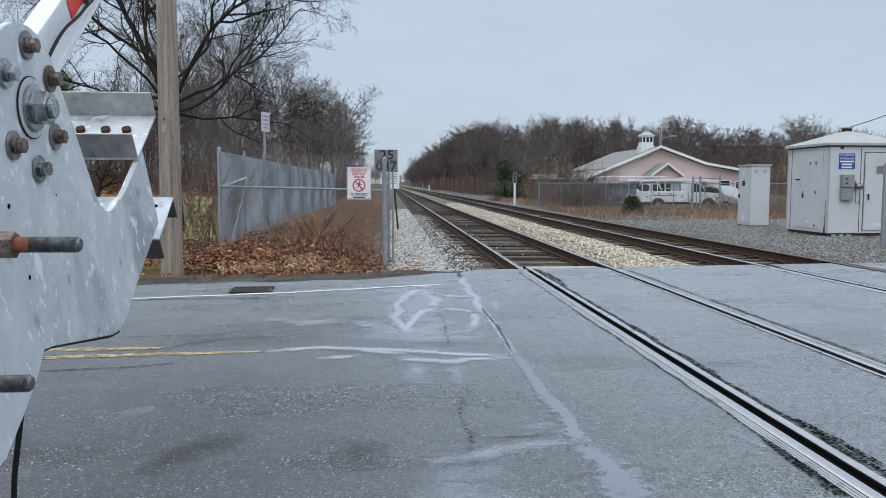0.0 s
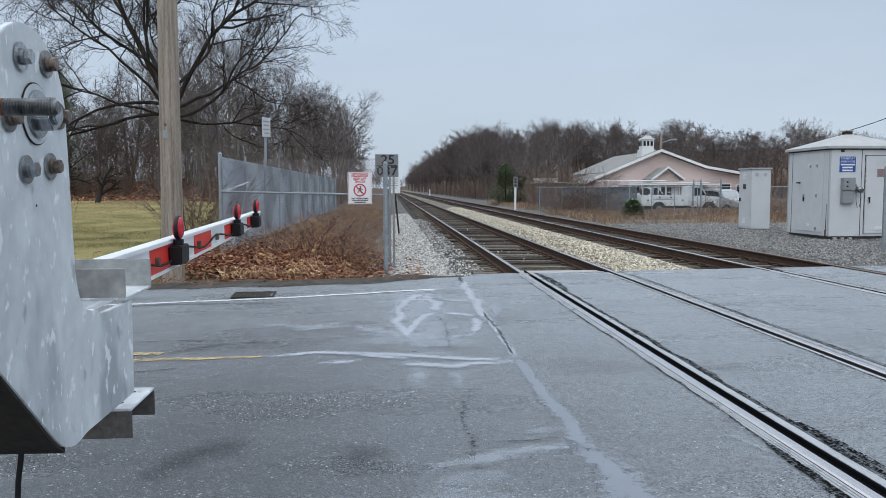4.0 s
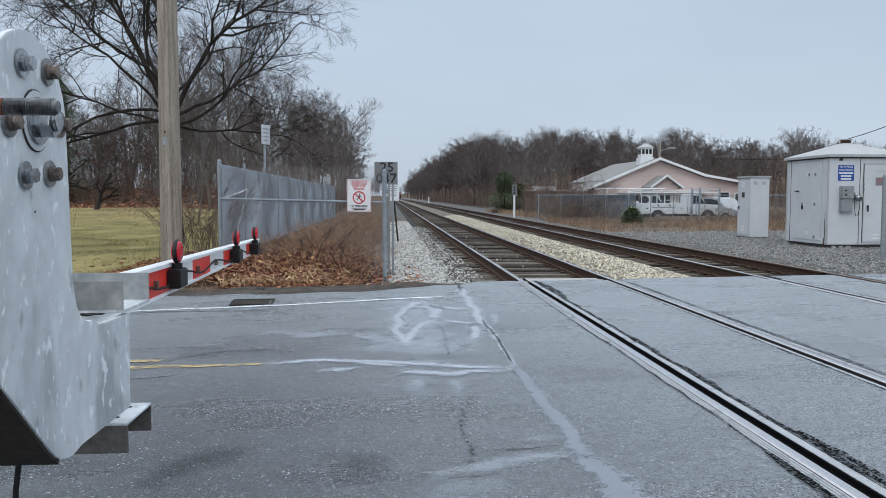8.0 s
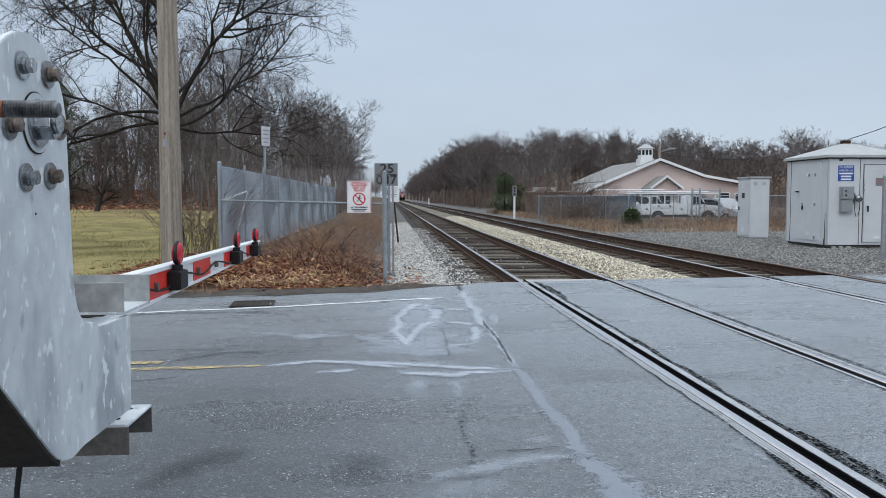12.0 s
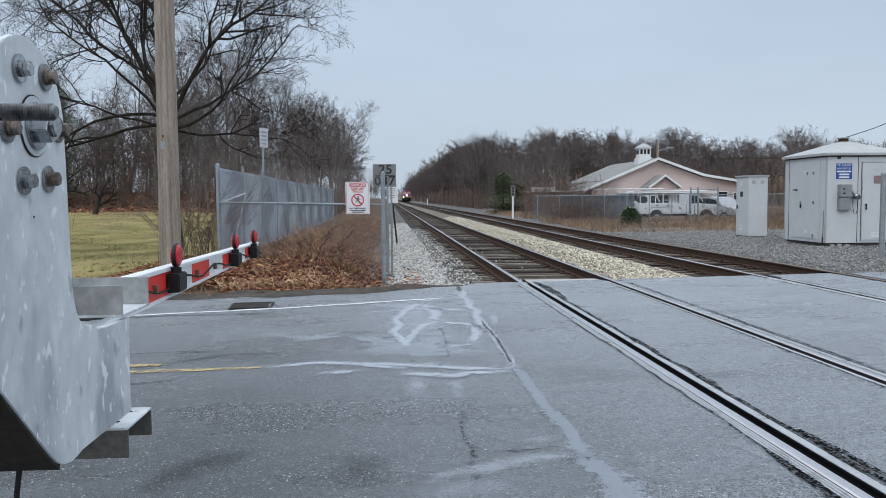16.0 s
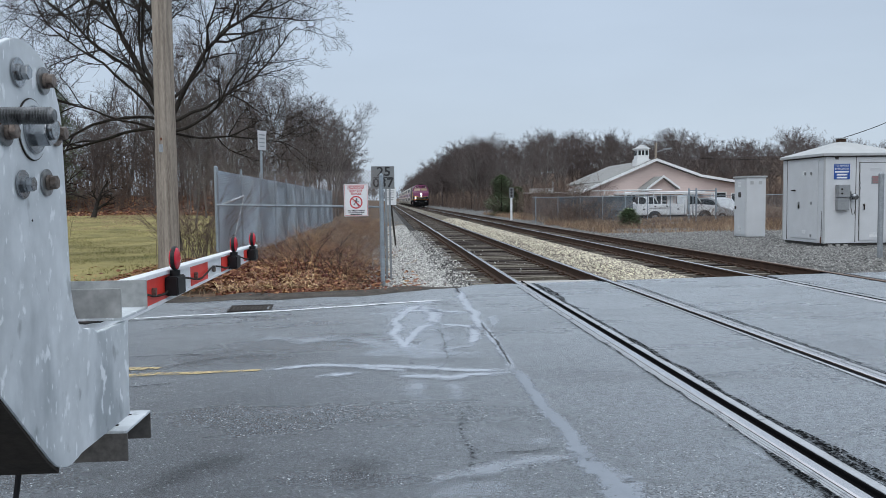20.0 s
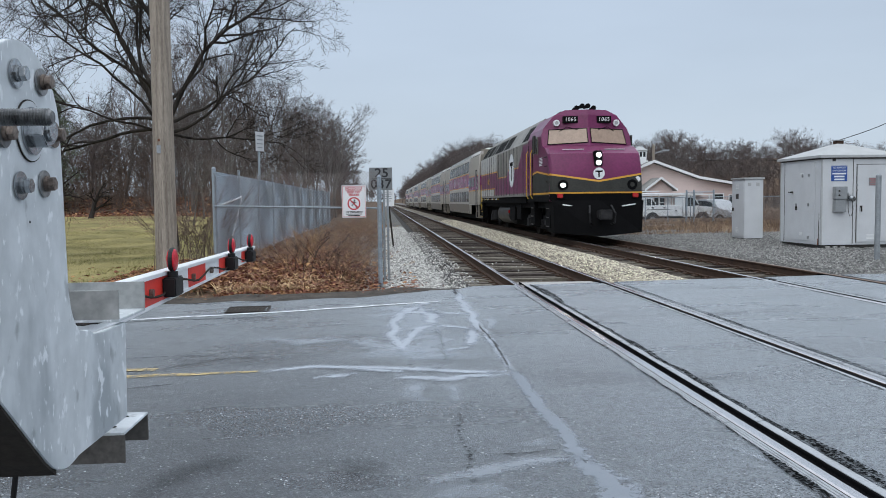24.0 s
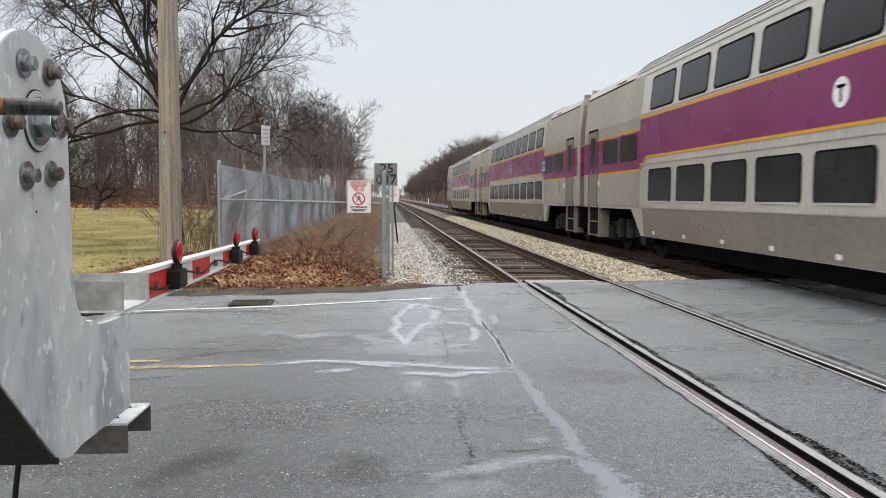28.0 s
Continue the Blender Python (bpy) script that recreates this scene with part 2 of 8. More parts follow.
mat("rail_rust", (0.050, 0.030, 0.021), 0.85, var=0.35, scale=4, fine=70, col2=(0.095, 0.058, 0.040), spec=0.2)
mat("rail_top", (0.62, 0.60, 0.60), 0.2, metal=0.9, var=0.12, scale=2, fine=40, bump=0.1, stretch=(1, 0.2, 1))
mat("rail_top_dull", (0.17, 0.115, 0.085), 0.5, metal=0.5, var=0.3, scale=2, fine=40, bump=0.1, stretch=(1, 0.2, 1))
mat("rubber", (0.33, 0.345, 0.36), 0.30, var=0.2, scale=5, fine=60, bump=0.15)
# black that stands for the shade inside narrow gaps and holes
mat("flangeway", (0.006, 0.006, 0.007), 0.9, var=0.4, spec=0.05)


def galvanized_mat():
    """Hot-dip zinc: soft blotches, pale run marks and scuffs, a few dark smudges."""
    m = mat("galvanized", (0.56, 0.60, 0.625), 0.45, metal=0.12, var=0.12, scale=4, fine=30, bump=0.08, depth=0.003, col2=(0.66, 0.695, 0.72))
    n, l = m.node_tree.nodes, m.node_tree.links
    b = n["Principled BSDF"]
    col = b.inputs["Base Color"].links[0].from_socket
    co = n.new("ShaderNodeTexCoord")
    for scale, stretch, lo, hi, amount, c in ((2.6, (1, 1.6, 0.7), 0.50, 0.60, 0.75, (0.30, 0.335, 0.36, 1)), (6, (1, 1.2, 0.8), 0.54, 0.66, 0.5, (0.78, 0.82, 0.85, 1)), (24, (1, 1.1, 0.75), 0.60, 0.66, 0.85, (0.86, 0.89, 0.92, 1)),
                                              (15, (1, 1.2, 0.7), 0.63, 0.70, 0.55, (0.20, 0.22, 0.23, 1)), (48, (1, 1.5, 0.6), 0.64, 0.70, 0.8, (0.88, 0.91, 0.93, 1))):
        mp = n.new("ShaderNodeMapping")
        mp.inputs["Scale"].default_value, mp.inputs["Location"].default_value = stretch, (scale, 2.0, 0.3)
        l.new(co.outputs["Object"], mp.inputs[0])
        t = n.new("ShaderNodeTexNoise")
        t.inputs["Scale"].default_value, t.inputs["Detail"].default_value = scale, 5
        l.new(mp.outputs[0], t.inputs["Vector"])
        r = n.new("ShaderNodeMapRange")
        for k, v in (("From Min", lo), ("From Max", hi), ("To Max", amount)):
            r.inputs[k].default_value = v
        l.new(t.outputs[0], r.inputs[0])
        x = n.new("ShaderNodeMixRGB")
        x.inputs[2].default_value = c
        l.new(r.outputs[0], x.inputs[0])
        l.new(col, x.inputs[1])
        col = x.outputs[0]
    l.new(col, b.inputs["Base Color"])


galvanized_mat()
mat("galvanized_dull", (0.30, 0.32, 0.335), 0.5, metal=0.5, var=0.25, scale=7, fine=40, bump=0.15, depth=0.004)
mat("mill_finish", (0.36, 0.37, 0.365), 0.45, metal=0.5, var=0.28, scale=9, fine=40, bump=0.06, depth=0.003, col2=(0.56, 0.57, 0.56))
mat("zinc", (0.36, 0.375, 0.39), 0.24, metal=0.95, var=0.35, scale=25, fine=120, bump=0.15, depth=0.002)
mat("rusty_zinc", (0.045, 0.025, 0.017), 0.45, metal=0.65, var=0.4, scale=42, fine=140, col2=(0.34, 0.28, 0.24), bump=0.3, depth=0.002, spec=0.3)
mat("dull_zinc", (0.22, 0.225, 0.23), 0.4, metal=0.85, var=0.4, scale=22, fine=110, bump=0.2, depth=0.002, col2=(0.42, 0.42, 0.42))
mat("thread_zinc", (0.055, 0.055, 0.056), 0.4, metal=0.7, var=0.4, scale=30, fine=120, bump=0.1, depth=0.002, col2=(0.26, 0.265, 0.27))
mat("screen", (0.15, 0.175, 0.20), 0.85, var=0.3, scale=2.0, fine=30, bump=0.2, spec=0.15)
worn("screen", 0.10, 0.60, 14, most=0.8)
mat("rust", (0.17, 0.06, 0.028), 0.85, var=0.4, scale=20, fine=90)
mat("dark_steel", (0.030, 0.027, 0.024), 0.8, metal=0.0, var=0.4, scale=6, fine=50, col2=(0.05, 0.042, 0.036), spec=0.2)
mat("black_plastic", (0.010, 0.010, 0.011), 0.5, var=0.25, scale=12, fine=90, bump=0.1, spec=0.3)
# lower channel's flanges: their shade is put into this colour
mat("grimy_steel", (0.085, 0.080, 0.076), 0.6, var=0.35, scale=14, fine=70, col2=(0.15, 0.14, 0.13), bump=0.15, spec=0.3)
mat("red_film", (0.74, 0.050, 0.036), 0.4, var=0.12, scale=6, fine=60, bump=0.05, spec=0.3)
mat("white_film", (0.78, 0.80, 0.82), 0.35, var=0.1, scale=6, fine=60, bump=0.05)
mat("red_lens", (0.56, 0.008, 0.024), 0.10, var=0.35, scale=30, fine=160, bump=0.5, depth=0.003, spec=0.5)
mat("pole_wood", (0.22, 0.170, 0.128), 0.85, var=0.45, scale=3, fine=34, col2=(0.46, 0.395, 0.325), bump=0.9, depth=0.01, stretch=(7, 7, 0.3))
mat("fence_steel", (0.27, 0.31, 0.345), 0.5, metal=0.2, var=0.3, scale=6, fine=40, bump=0.05, spec=0.3)
mat("wire_steel", (0.37, 0.45, 0.53), 0.5, metal=0.15, var=0.2, scale=6, fine=40, bump=0, spec=0.3)
mat("wire_dark", (0.15, 0.17, 0.19), 0.6, metal=0.2, var=0.2, scale=6, fine=40, bump=0, spec=0.2)
mat("wire_old", (0.20, 0.17, 0.16), 0.75, metal=0.1, var=0.3, scale=6, fine=40, bump=0, spec=0.2)
mat("sign_white", (0.74, 0.75, 0.76), 0.45, var=0.08, scale=5, fine=40, bump=0.05)
mat("sign_red", (0.50, 0.03, 0.04), 0.45, var=0.1, bump=0.05)
mat("sign_black", (0.015, 0.015, 0.017), 0.5, var=0.2, bump=0.05)
mat("sign_grey", (0.20, 0.21, 0.215), 0.5, metal=0.1, var=0.15, bump=0.05, spec=0.3)
mat("sign_faded", (0.30, 0.15, 0.15), 0.55, var=0.2, bump=0.05)
mat("sign_blue", (0.02, 0.075, 0.30), 0.45, var=0.1, bump=0.05)
mat("shed_paint", (0.56, 0.575, 0.59), 0.5, var=0.08, scale=2.5, fine=30, bump=0.08, depth=0.004)
mat("shed_roof", (0.40, 0.41, 0.41), 0.7, var=0.15, scale=3, fine=30, bump=0.1, spec=0.3)
# dark joints and grime, and the painted shade strips on the shed
mat("seam", (0.05, 0.045, 0.042), 0.8, var=0.4, scale=9)
mat("conduit", (0.33, 0.34, 0.345), 0.4, metal=0.6, var=0.2, scale=12)
mat("concrete", (0.36, 0.35, 0.335), 0.85, var=0.2, scale=4, fine=40)
mat("pink_siding", (0.55, 0.44, 0.405), 0.75, var=0.1, scale=1.2, fine=20, bump=0.25, depth=0.02, stretch=(1, 1, 9))
mat("trim_white", (0.72, 0.73, 0.73), 0.6, var=0.08)
mat("shingles", (0.225, 0.225, 0.215), 0.9, var=0.2, scale=0.9, fine=14, bump=0.5, depth=0.02, stretch=(1, 1, 4))
mat("dark_glass", (0.015, 0.018, 0.02), 0.08, var=0.3, bump=0)
mat("car_white", (0.68, 0.70, 0.71), 0.25, var=0.08, bump=0)
mat("car_silver", (0.46, 0.475, 0.49), 0.3, metal=0.3, var=0.08, bump=0)
mat("car_grey", (0.32, 0.33, 0.34), 0.3, metal=0.4, var=0.08, bump=0)
mat("tyre", (0.02, 0.02, 0.021), 0.85, var=0.3)
mat("red_light", (0.45, 0.02, 0.02), 0.25, var=0.1, bump=0)
mat("bark", (0.018, 0.015, 0.014), 0.95, var=0.4, scale=4, fine=24, col2=(0.060, 0.052, 0.046), bump=0.9, depth=0.03, stretch=(1, 1, 0.3), spec=0.15)
mat("twig", (0.020, 0.016, 0.014), 0.95, var=0.3, scale=0.8, fine=6, bump=0, col2=(0.046, 0.036, 0.030), spec=0.15)
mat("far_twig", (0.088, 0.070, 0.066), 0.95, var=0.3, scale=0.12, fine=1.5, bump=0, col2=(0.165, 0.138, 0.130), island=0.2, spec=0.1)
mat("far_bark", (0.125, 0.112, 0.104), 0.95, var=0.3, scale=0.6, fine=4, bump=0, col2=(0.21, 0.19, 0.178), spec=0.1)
mat("brush", (0.125, 0.086, 0.069), 0.95, var=0.35, scale=0.3, fine=3, bump=0, col2=(0.225, 0.172, 0.142), island=0.3, spec=0.1)
mat("bramble", (0.15, 0.072, 0.048), 0.95, var=0.5, scale=0.7, fine=5, bump=0, col2=(0.45, 0.27, 0.17), island=0.85, spec=0.1)
mat("dead_leaf", (0.17, 0.060, 0.034), 0.85, var=0.4, scale=9, fine=60, bump=0.1, col2=(0.40, 0.195, 0.115), island=0.75, spec=0.2)
mat("straw", (0.27, 0.18, 0.12), 0.9, var=0.4, scale=0.5, fine=5, bump=0, col2=(0.44, 0.315, 0.215), island=0.45, spec=0.15)
mat("straw_bright", (0.34, 0.20, 0.105), 0.85, var=0.4, scale=2.5, fine=9, bump=0, col2=(0.66, 0.46, 0.28), island=0.7, spec=0.2)
mat("grass_blade", (0.105, 0.115, 0.036), 0.9, var=0.3, scale=0.35, fine=3, bump=0, col2=(0.33, 0.295, 0.125), island=0.3, spec=0.15)
mat("needles", (0.15, 0.215, 0.13), 0.9, var=0.4, scale=2, fine=12, bump=0, col2=(0.26, 0.315, 0.185), island=0.4, spec=0.1)
mat("train_purple", (0.140, 0.018, 0.076), 0.36, var=0.22, scale=0.9, fine=14, bump=0.05, spec=0.3)
mat("bogie_grey", (0.014, 0.014, 0.016), 0.7, var=0.5, scale=4, fine=30, col2=(0.040, 0.039, 0.040), spec=0.2)
mat("end_beige", (0.44, 0.405, 0.345), 0.45, metal=0.45, var=0.22, scale=0.8, fine=12, bump=0.08, stretch=(1, 1, 0.35))
mat("wheel_steel", (0.022, 0.018, 0.016), 0.7, var=0.4, scale=6, spec=0.15)
mat("tank_grey", (0.045, 0.043, 0.042), 0.45, var=0.35, scale=2, fine=12, spec=0.3)
mat("clean_silver", (0.50, 0.495, 0.48), 0.45, metal=0.25, var=0.15, scale=1.2, fine=10, bump=0.05, stretch=(1, 1, 0.3))
mat("panel_seam", (0.10, 0.098, 0.095), 0.6, var=0.3, scale=3)
# end doors: the shade of their recess is put into the colour
mat("coach_door", (0.19, 0.175, 0.155), 0.5, metal=0.1, var=0.3, scale=1.5, fine=14, bump=0.1)
# dark tone for the shaded grooves of the coach roof
mat("roof_groove", (0.16, 0.158, 0.152), 0.7, var=0.3, scale=2)
# brighter copy of train_purple: sky sheen put into the coaches' colour
mat("coach_purple", (0.205, 0.030, 0.118), 0.28, var=0.12, scale=0.9, fine=20, bump=0.03, spec=0.55)
mat("train_silver", (0.62, 0.595, 0.55), 0.34, metal=0.45, var=0.18, scale=0.7, fine=14, bump=0.05, stretch=(1, 1, 0.4))
mat("train_grime", (0.25, 0.225, 0.19), 0.5, metal=0.35, var=0.25, scale=0.8, fine=12, bump=0.1)
mat("train_roof", (0.54, 0.54, 0.53), 0.42, metal=0.3, var=0.12, scale=0.8, fine=14, bump=0.1)
mat("train_gold", (0.62, 0.31, 0.03), 0.4, var=0.1, bump=0)
mat("train_black", (0.006, 0.006, 0.0065), 0.8, var=0.4, scale=3, fine=30, spec=0.06)
mat("loco_silver", (0.20, 0.19, 0.175), 0.5, metal=0.2, var=0.35, scale=0.9, fine=10, bump=0.1, stretch=(1, 1, 0.3), col2=(0.33, 0.315, 0.285), spec=0.3)
mat("train_charcoal", (0.040, 0.040, 0.036), 0.6, var=0.3, scale=2, fine=20, spec=0.15)
mat("train_glass", (0.022, 0.023, 0.025), 0.22, var=0.35, scale=1.5, bump=0, spec=0.32)
mat("cab_glass", (0.30, 0.21, 0.15), 0.15, var=0.2, bump=0)
mat("grab_yellow", (0.70, 0.46, 0.03), 0.4, var=0.12, bump=0)
mat("headlight", (0.9, 0.9, 0.88), 0.2, var=0.0, bump=0, emit=(1.0, 0.97, 0.92, 40.0))
mat("small_light", (0.9, 0.8, 0.6), 0.2, var=0.0, bump=0, emit=(1.0, 0.62, 0.3, 1.4))
mat("marker_light", (0.75, 0.76, 0.77), 0.3, var=0.1, bump=0)


# ---- mesh helpers ----
class Build:
    """Collects faces with a material slot each."""

    def __init__(self):
        self.v, self.f, self.m = [], [], []

    def add(self, verts, faces, m=0):
        o = len(self.v)
        self.v += [tuple(p) for p in verts]
        self.f += [tuple(i + o for i in q) for q in faces]
        self.m += [m] * len(faces)
        return self

    def box(self, x0, x1, y0, y1, z0, z1, m=0):
        return self.add([(x, y, z) for x in (x0, x1) for y in (y0, y1) for z in (z0, z1)],
                        [(0, 1, 3, 2), (4, 6, 7, 5), (0, 4, 5, 1), (2, 3, 7, 6), (0, 2, 6, 4), (1, 5, 7, 3)], m)

    def rod(self, p, q, r, r2=None, n=8, m=0, caps=True):
        p, q = Vector(p), Vector(q)
        d = (q - p).normalized()
        a = d.orthogonal().normalized()
        b = d.cross(a)
        r2 = r if r2 is None else r2
        ring = [a * math.cos(2 * math.pi * i / n) + b * math.sin(2 * math.pi * i / n) for i in range(n)]
        vs = [p + c * r for c in ring] + [q + c * r2 for c in ring]
        fs = [(i, (i + 1) % n, n + (i + 1) % n, n + i) for i in range(n)]
        if caps:
            fs += [tuple(range(n - 1, -1, -1)), tuple(range(n, 2 * n))]
        return self.add(vs, fs, m)

    def tube(self, pts, radii, n=4, m=0):
        vs, fs = [], []
        pts = [Vector(p) for p in pts]
        a = None
        for i, p in enumerate(pts):
            d = (pts[min(i + 1, len(pts) - 1)] - pts[max(i - 1, 0)]).normalized()
            a = (d.orthogonal() if a is None else a - d * a.dot(d)).normalized()
            b = d.cross(a)
            r = radii[i] if hasattr(radii, "__len__") else radii
            vs += [p + (a * math.cos(2 * math.pi * k / n) + b * math.sin(2 * math.pi * k / n)) * r for k in range(n)]
        for i in range(len(pts) - 1):
            fs += [(i * n + k, i * n + (k + 1) % n, (i + 1) * n + (k + 1) % n, (i + 1) * n + k) for k in range(n)]
        return self.add(vs, fs, m)

    def prism(self, outline, lo, hi, axis="x", m=0):
        """outline: points in the two other axes in order, extruded from lo to hi along axis."""
        def put(a, b, c):
            return {"x": (c, a, b), "y": (a, c, b), "z": (a, b, c)}[axis]
        n = len(outline)
        vs = [put(a, b, lo) for a, b in outline] + [put(a, b, hi) for a, b in outline]
        fs = [(i, (i + 1) % n, n + (i + 1) % n, n + i) for i in range(n)] + [tuple(range(n - 1, -1, -1)), tuple(range(n, 2 * n))]
        return self.add(vs, fs, m)

    def disc(self, centre, r, axis="x", t=0.01, n=20, m=0, squash=1.0):
        """A flat round plate of thickness t, its far face on the centre."""
        k = {"x": 0, "y": 1, "z": 2}[axis]
        o = [(r * squash * math.cos(2 * math.pi * i / n), r * math.sin(2 * math.pi * i / n)) for i in range(n)]
        others = [i for i in range(3) if i != k]
        return self.prism([(centre[others[0]] + a, centre[others[1]] + b) for a, b in o], centre[k], centre[k] + t, axis, m)


def mesh_of(build, mats, name, bevel=0.0, smooth=None):
    me = bpy.data.meshes.new(name)
    me.from_pydata(build.v, [], build.f)
    for k in mats:
        me.materials.append(MATS[k])
    if len(mats) > 1:
        me.polygons.foreach_set("material_index", build.m)
    bm = bmesh.new()
    bm.from_mesh(me)
    if len(bm.faces) < 20000:
        bmesh.ops.recalc_face_normals(bm, faces=bm.faces)
    if bevel:
        edges = [e for e in bm.edges if len(e.link_faces) == 2 and e.calc_face_angle(0) > 0.6]
        bmesh.ops.bevel(bm, geom=edges, offset=bevel, segments=2, affect="EDGES", clamp_overlap=True)
    bm.to_mesh(me)
    bm.free()
    if smooth is not None:
        me.polygons.foreach_set("use_smooth", [True] * len(me.polygons))
        me.set_sharp_from_angle(angle=radians(smooth))
    me.update()
    return me


def names(mats):
    return (mats,) if isinstance(mats, str) else mats


def part(name, build, mats, parent, label="", bevel=0.0, smooth=None):
    ob = new(name, mesh_of(build, names(mats), name, bevel, smooth))
    ob.parent = parent
    return tagged(ob, label)


def same_part(ob, parent, at=(0, 0, 0), name=None):
    """Another object on the same mesh."""
    o = new(name or ob.name.split(".")[0], ob.data)
    o.parent = parent
    o.location = at
    return o


def thing(name, label, category, at=(0, 0, 0), rz=0.0, group="", kind=""):
    e = new(name)
    e.empty_display_size = 0.2
    e.matrix_basis = pose(*at, rz=rz)
    return tagged(e, label, category, group, kind)


def solid(name, build, mats, label, category="", kind="structure", bevel=0.0, smooth=None, group=""):
    ob = new(name, mesh_of(build, names(mats), name, bevel, smooth))
    return tagged(ob, label, category, group, kind)


def lettering(text, size, mat_name, parent, m, name="lettering", squeeze=1.0, bold=0.0):
    """Raised letters in the built-in font, facing local +z of m."""
    cu = bpy.data.curves.new(name, "FONT")
    cu.body, cu.size, cu.align_x, cu.align_y, cu.extrude, cu.resolution_u = text, size, "CENTER", "CENTER", 0.0008, 3
    cu.offset = bold
    tmp = bpy.data.objects.new(name, cu)
    scene.collection.objects.link(tmp)
    me = bpy.data.meshes.new_from_object(tmp.evaluated_get(bpy.context.evaluated_depsgraph_get()))
    bpy.data.objects.remove(tmp)
    me.transform(m @ Matrix.Diagonal((squeeze, 1, 1, 1)))
    me.materials.clear()
    me.materials.append(MATS[mat_name])
    ob = new(name, me)
    ob.parent = parent
    return ob


FACING = Matrix.Rotation(radians(90), 4, "X")  # letters stand upright and face -y


def road_z(x):
    if x >= 0.4:
        return 0.0
    d = 0.4 - x
    return -0.030 * d * d / (d + 1.2) if d < 14 else -0.030 * 14 * 14 / 15.2


def smoothstep(a, b, x):
    t = max(0.0, min(1.0, (x - a) / (b - a)))
    return t * t * (3 - 2 * t)


def ground_z(x, y):
    z = road_z(x) - 0.05 - 0.06 * smoothstep(4, 12, x)
    z += 0.9 * smoothstep(20, 60, y) * smoothstep(-4, -16, x)
    z += 1.5 * smoothstep(62, 80, y) * smoothstep(-5, -12, x)
    z += 6.0 * smoothstep(60, 200, -x) * smoothstep(30, 120, y)
    z += 9.0 * smoothstep(25, 160, x) * smoothstep(85, 300, y)
    z += 6.0 * smoothstep(16, 42, x) * smoothstep(104, 230, y)
    z += 5.0 * smoothstep(14, 60, x) * smoothstep(200, 420, y)
    z -= 0.45 * smoothstep(-1.2, -0.4, x) * smoothstep(17.6, 16.8, x) * smoothstep(11, 12.5, y)
    if abs(x - 4.5) > 8 and y > 14:
        z += 0.06 * noise.noise((x * 0.35, y * 0.35, 0)) * smoothstep(8, 12, abs(x - 4.5))
    return z


def lattice(xs, ys, height, build=None, m=0):
    b = build or Build()
    n = len(ys)
    return b.add([(x, y, height(x, y)) for x in xs for y in ys],
                 [(i * n + j, (i + 1) * n + j, (i + 1) * n + j + 1, i * n + j + 1) for i in range(len(xs) - 1) for j in range(n - 1)], m)


def steps(*spans):
    """Coordinates: (from, to, step) spans joined."""
    out = []
    for a, b, s in spans:
        k = max(1, round((b - a) / s))
        out += [a + (b - a) * i / k for i in range(k)]
    return out + [spans[-1][1]]

# ---- ground, lawn, road ----
gx = steps((-2500, -300, 400), (-300, -60, 40), (-60, -16, 4), (-16, 16, 1), (16, 60, 4), (60, 300, 20), (300, 2500, 400))
gy = steps((-400, -30, 60), (-30, 10, 5), (10, 50, 1), (50, 130, 5), (130, 420, 20), (420, 4500, 500))
solid("ground", lattice(gx, gy, ground_z), "soil", "bare brown winter soil with dead grass and leaf litter", smooth=60)
solid("lawn", lattice(steps((-60, -20, 4), (-20, -4.4, 0.8)), steps((13.6, 62.4, 0.8)), lambda x, y: ground_z(x, y) + 0.03 + 0.03 * noise.noise((x * 0.5, y * 0.5, 3))),
      "lawn", "worn winter lawn, patchy green and straw yellow", "lawn", smooth=60)


def road_far(x):
    """Far edge of the paving."""
    if x < 1.2:
        return 11.55 + 0.10 * math.sin(x * 1.7) + 0.06 * math.sin(x * 5.3) + 0.35 * smoothstep(-0.5, 1.2, x)
    return 12.35 + 0.11 * (x - 1.2) if x < 8 else 13.1


# the paving lies in strips between the rails' gaps
RAILS = (2.10, 3.60, 6.22, 7.72)
GAPS = []
for k, x in enumerate(RAILS):
    outer, inner = 0.116, 0.170
    GAPS.append((x - outer, x + inner) if k % 2 == 0 else (x - inner, x + outer))
cuts = [(-70.0, GAPS[0][0])] + [(GAPS[i][1], GAPS[i + 1][0]) for i in range(3)] + [(GAPS[3][1], 70.0)]
rb = Build()
for a, b in cuts:
    xs = steps((a, -20, 5), (-20, b, 0.3)) if a < -20 else steps((a, 20, 0.3), (20, b, 5)) if b > 20 else steps((a, b, 0.25))
    ts = [i / 40 for i in range(41)]
    n = len(ts)
    top = [(x, -4.5 + (road_far(x) + 4.5) * t, road_z(x) + 0.004 * noise.noise((x * 1.3, t * 22, 0))) for x in xs for t in ts]
    rb.add(top, [(i * n + j, (i + 1) * n + j, (i + 1) * n + j + 1, i * n + j + 1) for i in range(len(xs) - 1) for j in range(n - 1)])
    edge = [(x, road_far(x), road_z(x) - 0.005) for x in xs] + [(x, road_far(x) + 0.05, road_z(x) - 0.2) for x in xs]
    k = len(xs)
    rb.add(edge, [(i, i + 1, k + i + 1, k + i) for i in range(k - 1)])
    for x in (a, b):
        rb.add([(x, -4.5, 0.0), (x, road_far(x), 0.0), (x, road_far(x), -0.2), (x, -4.5, -0.2)], [(0, 1, 2, 3)])
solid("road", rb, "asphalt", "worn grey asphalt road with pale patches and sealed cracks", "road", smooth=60)

